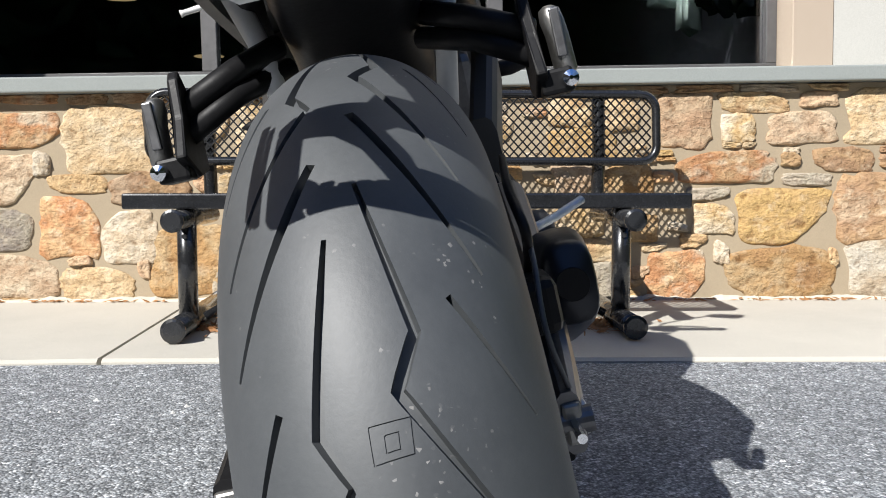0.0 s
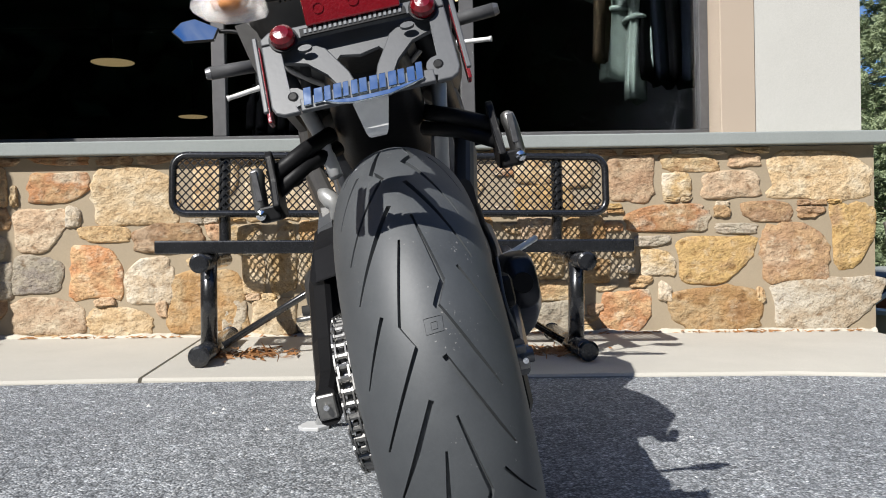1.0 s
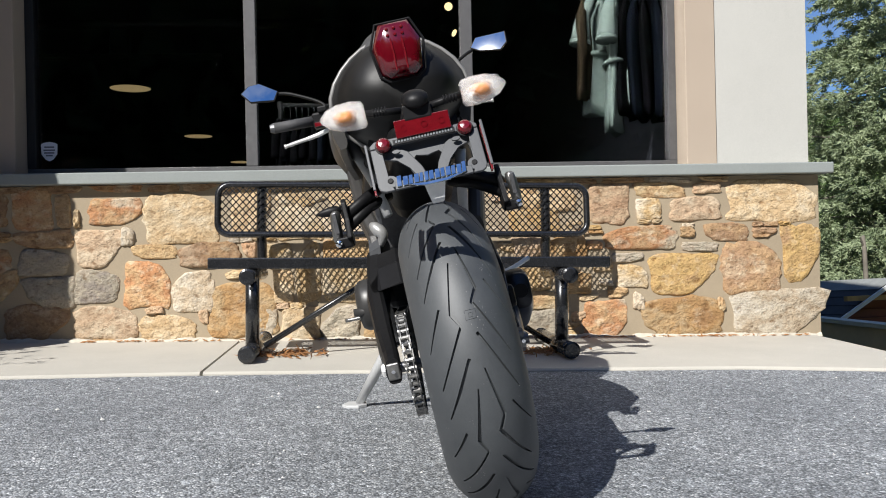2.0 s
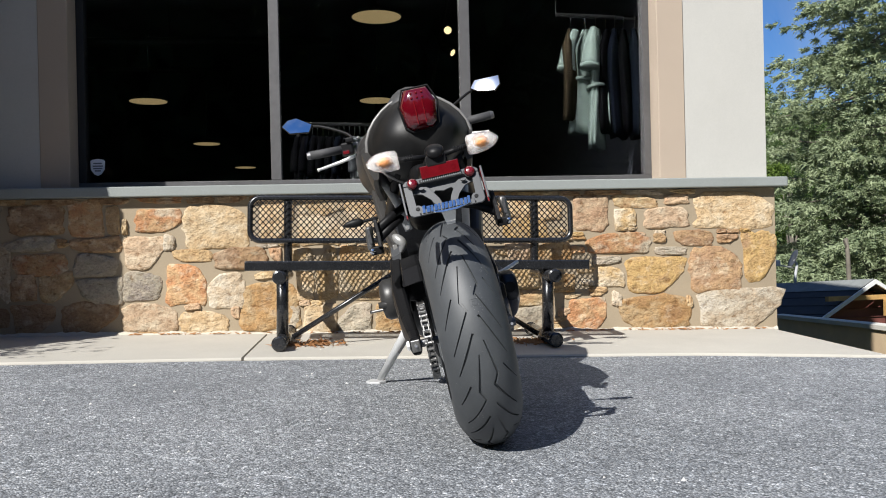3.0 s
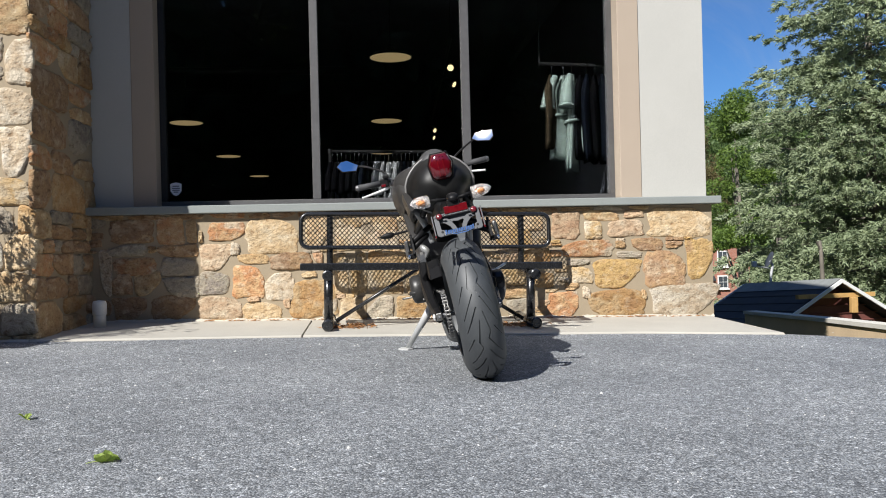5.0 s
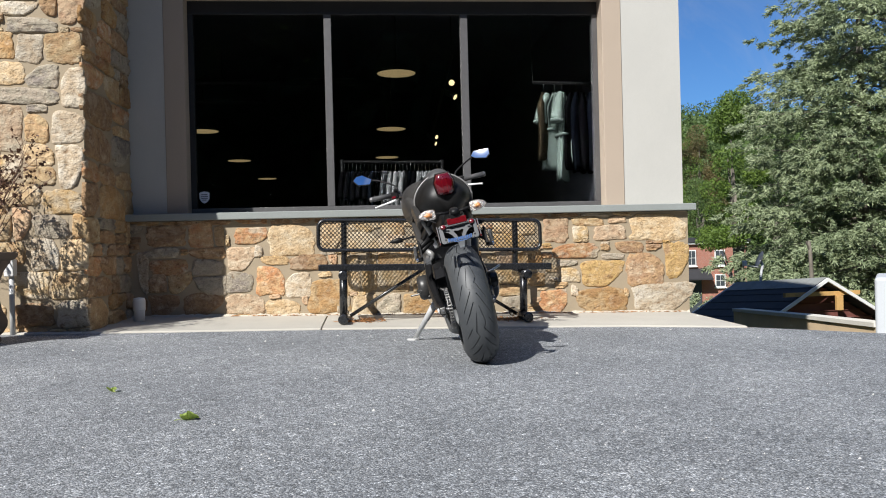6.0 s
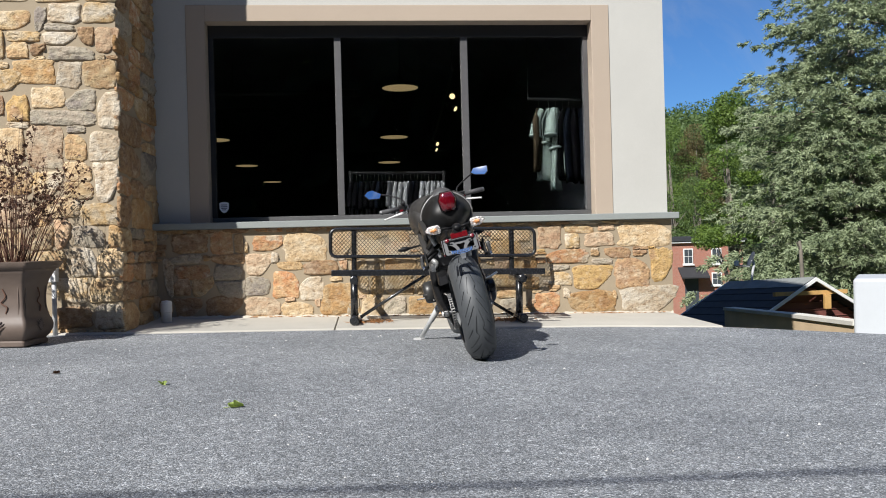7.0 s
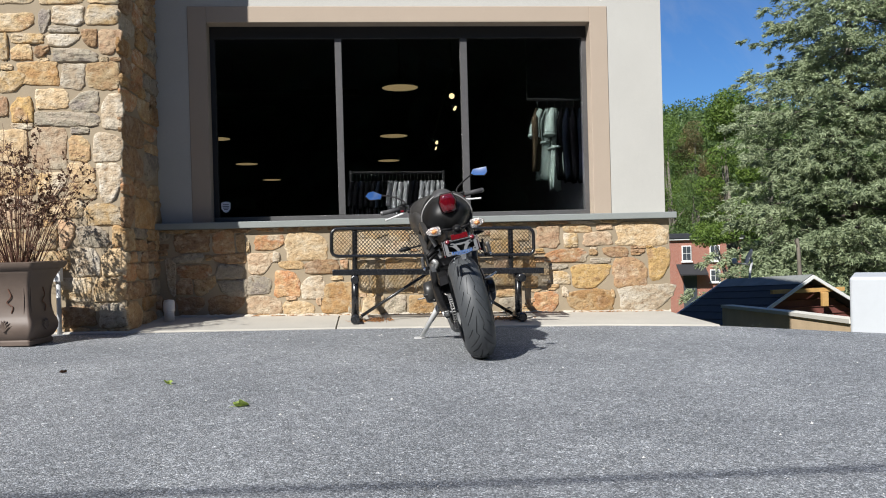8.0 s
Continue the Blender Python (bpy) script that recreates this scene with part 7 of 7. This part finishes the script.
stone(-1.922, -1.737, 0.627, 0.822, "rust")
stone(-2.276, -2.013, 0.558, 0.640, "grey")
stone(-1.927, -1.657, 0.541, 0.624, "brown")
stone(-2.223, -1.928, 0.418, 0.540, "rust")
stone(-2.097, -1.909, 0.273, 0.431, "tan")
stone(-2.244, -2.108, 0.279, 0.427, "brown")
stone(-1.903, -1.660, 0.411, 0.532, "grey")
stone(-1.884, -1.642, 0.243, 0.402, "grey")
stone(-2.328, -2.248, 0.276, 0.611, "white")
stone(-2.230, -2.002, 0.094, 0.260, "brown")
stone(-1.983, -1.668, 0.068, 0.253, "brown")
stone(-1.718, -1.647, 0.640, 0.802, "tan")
stone(-0.876, -0.682, 0.579, 0.816, "cream")
stone(-0.658, -0.389, 0.720, 0.804, "buff")
stone(-0.660, -0.424, 0.565, 0.718, "cream")
stone(-0.379, -0.195, 0.700, 0.806, "tan")
stone(-0.409, -0.198, 0.567, 0.697, "pink")
stone(-0.718, -0.574, 0.413, 0.541, "buff")
stone(-0.556, -0.439, 0.246, 0.545, "buff")
stone(-0.412, -0.162, 0.434, 0.549, "orange")
stone(-0.667, -0.579, 0.242, 0.400, "cream")
stone(-0.420, -0.175, 0.238, 0.417, "tan")
stone(-0.633, -0.444, 0.044, 0.213, "cream")
stone(-0.432, -0.250, 0.037, 0.222, "grey")
stone(-0.230, -0.008, 0.014, 0.201, "orange")
stone(-0.140, 0.029, 0.232, 0.550, "tan")
stone(-0.764, -0.653, 0.050, 0.224, "white")
stone(0.539, 0.696, 0.697, 0.803, "tan")
stone(0.711, 0.877, 0.685, 0.799, "cream")
stone(0.536, 0.794, 0.567, 0.684, "ochre")
stone(0.552, 0.709, 0.411, 0.549, "pink")
stone(0.729, 0.931, 0.397, 0.553, "orange")
stone(0.565, 0.784, 0.179, 0.264, "tan")
stone(0.549, 0.746, 0.271, 0.391, "buff")



def courses(x0, x1, z0, z1, r, big=1.0):
    """Broken courses of stones over a rectangle: (x0, x1, z0, z1) of each."""
    z = z0
    while z < z1 - 0.03:
        h = min(r.choice((0.07, 0.11, 0.14, 0.19)) * big, z1 - z)
        if z1 - z - h < 0.05:
            h = z1 - z
        x = x0
        while x < x1 - 0.02:
            w = h * r.uniform(0.9, 2.6) + 0.03
            if x1 - x - w < 0.08:
                w = x1 - x
            if h > 0.15 and r.random() < 0.3:
                k = r.uniform(0.35, 0.65)
                yield x, x + w, z, z + h * k
                yield x, x + w, z + h * k, z + h
            else:
                yield x, x + w, z + r.uniform(-0.006, 0.006), z + h
            x += w
        z += h


MIXED = ["rust", "orange", "ochre", "cream", "tan", "tan", "buff", "pink", "salmon", "brown", "brown", "grey", "white"]
# darker mix: shade at the wall's left end is put into the stone colours
SHADED_TONES = ["brown", "brown", "rust", "tan", "grey", "orange"]
fill = random.Random(21)
for size in (1.0, 0.62, 0.36):
    for a, b, c, d in list(courses(-2.40, 2.17, 0.025, 0.835, fill, size)):
        if any(min(b, q) - max(a, p) > 0.010 and min(d, s) - max(c, r_) > 0.010 for p, q, r_, s in laid):
            continue
        laid.append((a, b, c, d))
        put_stone(front, (b - a) * 1.06, (d - c) * 1.06, fill.uniform(0.008, 0.014), fill.choice(SHADED_TONES if b < -1.25 else MIXED), pose((a + b) / 2, 2.972, (c + d) / 2, 0, fill.uniform(-3, 3), 0), fill.randrange(24))
# low flat stones tucked under the sill
x = -2.385
while x < 1.62:
    w = fill.uniform(0.10, 0.30)
    put_stone(front, w * 1.0, fill.uniform(0.030, 0.045), fill.uniform(0.006, 0.012), fill.choice(["brown", "brown", "grey", "tan", "rust"]), pose(x + w / 2, 2.972, 0.829, 0, fill.uniform(-1, 1), 0), fill.randrange(24))
    x += w * 1.04
# pier: front face, then the return face towards the window
PIER_TONES = ["cream", "tan", "tan", "buff", "pink", "salmon", "brown", "grey", "white", "cream", "orange"]
fill = random.Random(5)
pier_laid = []


def pier_stone(x0, x1, z0, z1, tone):
    pier_laid.append((x0, x1, z0, z1))
    put_stone(PIER, (x1 - x0) * 1.1 + 0.006, (z1 - z0) * 1.1 + 0.006, rnd.uniform(0.012, 0.02), tone, pose((x0 + x1) / 2, 1.965, (z0 + z1) / 2, 0, rnd.uniform(-2, 2), 0), rnd.randrange(24))


pier_stone(-3.267, -2.991, 2.327, 2.462, "tan")
pier_stone(-2.974, -2.886, 2.310, 2.478, "grey")
pier_stone(-2.872, -2.641, 2.377, 2.511, "white")
pier_stone(-2.629, -2.380, 2.376, 2.520, "buff")
pier_stone(-2.897, -2.684, 2.314, 2.365, "grey")
pier_stone(-3.160, -2.937, 2.235, 2.303, "buff")
pier_stone(-2.911, -2.686, 2.209, 2.306, "white")
pier_stone(-2.666, -2.556, 2.208, 2.343, "brown")
pier_stone(-2.540, -2.382, 2.148, 2.343, "salmon")
pier_stone(-3.272, -3.189, 2.115, 2.312, "buff")
pier_stone(-3.170, -3.021, 2.110, 2.228, "tan")
pier_stone(-3.010, -2.899, 2.135, 2.211, "brown")
pier_stone(-2.890, -2.559, 2.099, 2.193, "grey")
pier_stone(-3.126, -2.832, 1.925, 2.094, "orange")
pier_stone(-2.820, -2.646, 1.898, 2.080, "white")
pier_stone(-2.633, -2.385, 1.887, 2.099, "tan")
pier_stone(-3.280, -3.068, 1.872, 2.033, "buff")
pier_stone(-3.003, -2.781, 1.748, 1.893, "cream")
pier_stone(-2.761, -2.554, 1.720, 1.882, "grey")
pier_stone(-2.537, -2.385, 1.600, 1.871, "white")
pier_stone(-3.181, -3.026, 1.642, 1.836, "ochre")
pier_stone(-3.285, -3.209, 1.699, 1.837, "salmon")
pier_stone(-3.016, -2.573, 1.619, 1.721, "grey")
pier_stone(-2.760, -2.636, 1.561, 1.609, "grey")
pier_stone(-3.035, -2.793, 1.294, 1.600, "pink")
pier_stone(-3.292, -3.059, 1.341, 1.604, "cream")
pier_stone(-2.770, -2.621, 1.359, 1.546, "tan")
pier_stone(-2.607, -2.384, 1.355, 1.561, "white")
pier_stone(-2.784, -2.584, 1.206, 1.345, "cream")
pier_stone(-2.568, -2.393, 1.042, 1.341, "white")
pier_stone(-3.300, -3.033, 1.110, 1.320, "tan")
pier_stone(-3.012, -2.807, 1.093, 1.282, "buff")
pier_stone(-2.788, -2.596, 1.072, 1.189, "tan")
pier_stone(-3.026, -2.690, 0.931, 1.081, "cream")
pier_stone(-2.671, -2.389, 0.881, 1.031, "buff")
pier_stone(-3.307, -3.048, 0.872, 1.095, "pink")
pier_stone(-3.060, -2.883, 0.700, 0.881, "cream")
pier_stone(-2.865, -2.753, 0.705, 0.918, "salmon")
pier_stone(-2.736, -2.500, 0.715, 0.873, "grey")
pier_stone(-2.484, -2.385, 0.712, 0.867, "orange")
pier_stone(-3.313, -3.078, 0.663, 0.853, "cream")
pier_stone(-3.045, -2.782, 0.537, 0.687, "tan")
pier_stone(-2.761, -2.580, 0.498, 0.705, "white")
pier_stone(-2.562, -2.388, 0.483, 0.700, "cream")
pier_stone(-2.889, -2.651, 0.301, 0.490, "buff")
pier_stone(-2.629, -2.388, 0.306, 0.474, "tan")
pier_stone(-2.896, -2.615, 0.110, 0.267, "brown")
pier_stone(-2.594, -2.394, 0.094, 0.278, "grey")
for size in (1.35, 0.8, 0.5):
    for a, b, c, d in list(courses(-4.4, PX, 0.03, 3.4, fill, size)):
        if any(min(b, q) - max(a, p) > 0.012 and min(d, s) - max(c, r_) > 0.012 for p, q, r_, s in pier_laid):
            continue
        pier_laid.append((a, b, c, d))
        put_stone(PIER, (b - a) * 1.05, (d - c) * 1.05, fill.uniform(0.010, 0.018), fill.choice(PIER_TONES), pose((a + b) / 2, 1.965, (c + d) / 2, 0, fill.uniform(-2, 2), 0), fill.randrange(24))
# return face in the dark mix, its shade carried by the stone colours
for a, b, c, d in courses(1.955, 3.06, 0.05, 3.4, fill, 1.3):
    put_stone(PIER, (b - a) * 1.05, (d - c) * 1.05, fill.uniform(0.015, 0.025), fill.choice(SHADED_TONES), pose(PX - 0.012, (a + b) / 2, (c + d) / 2, 0, 0, 90), fill.randrange(24))
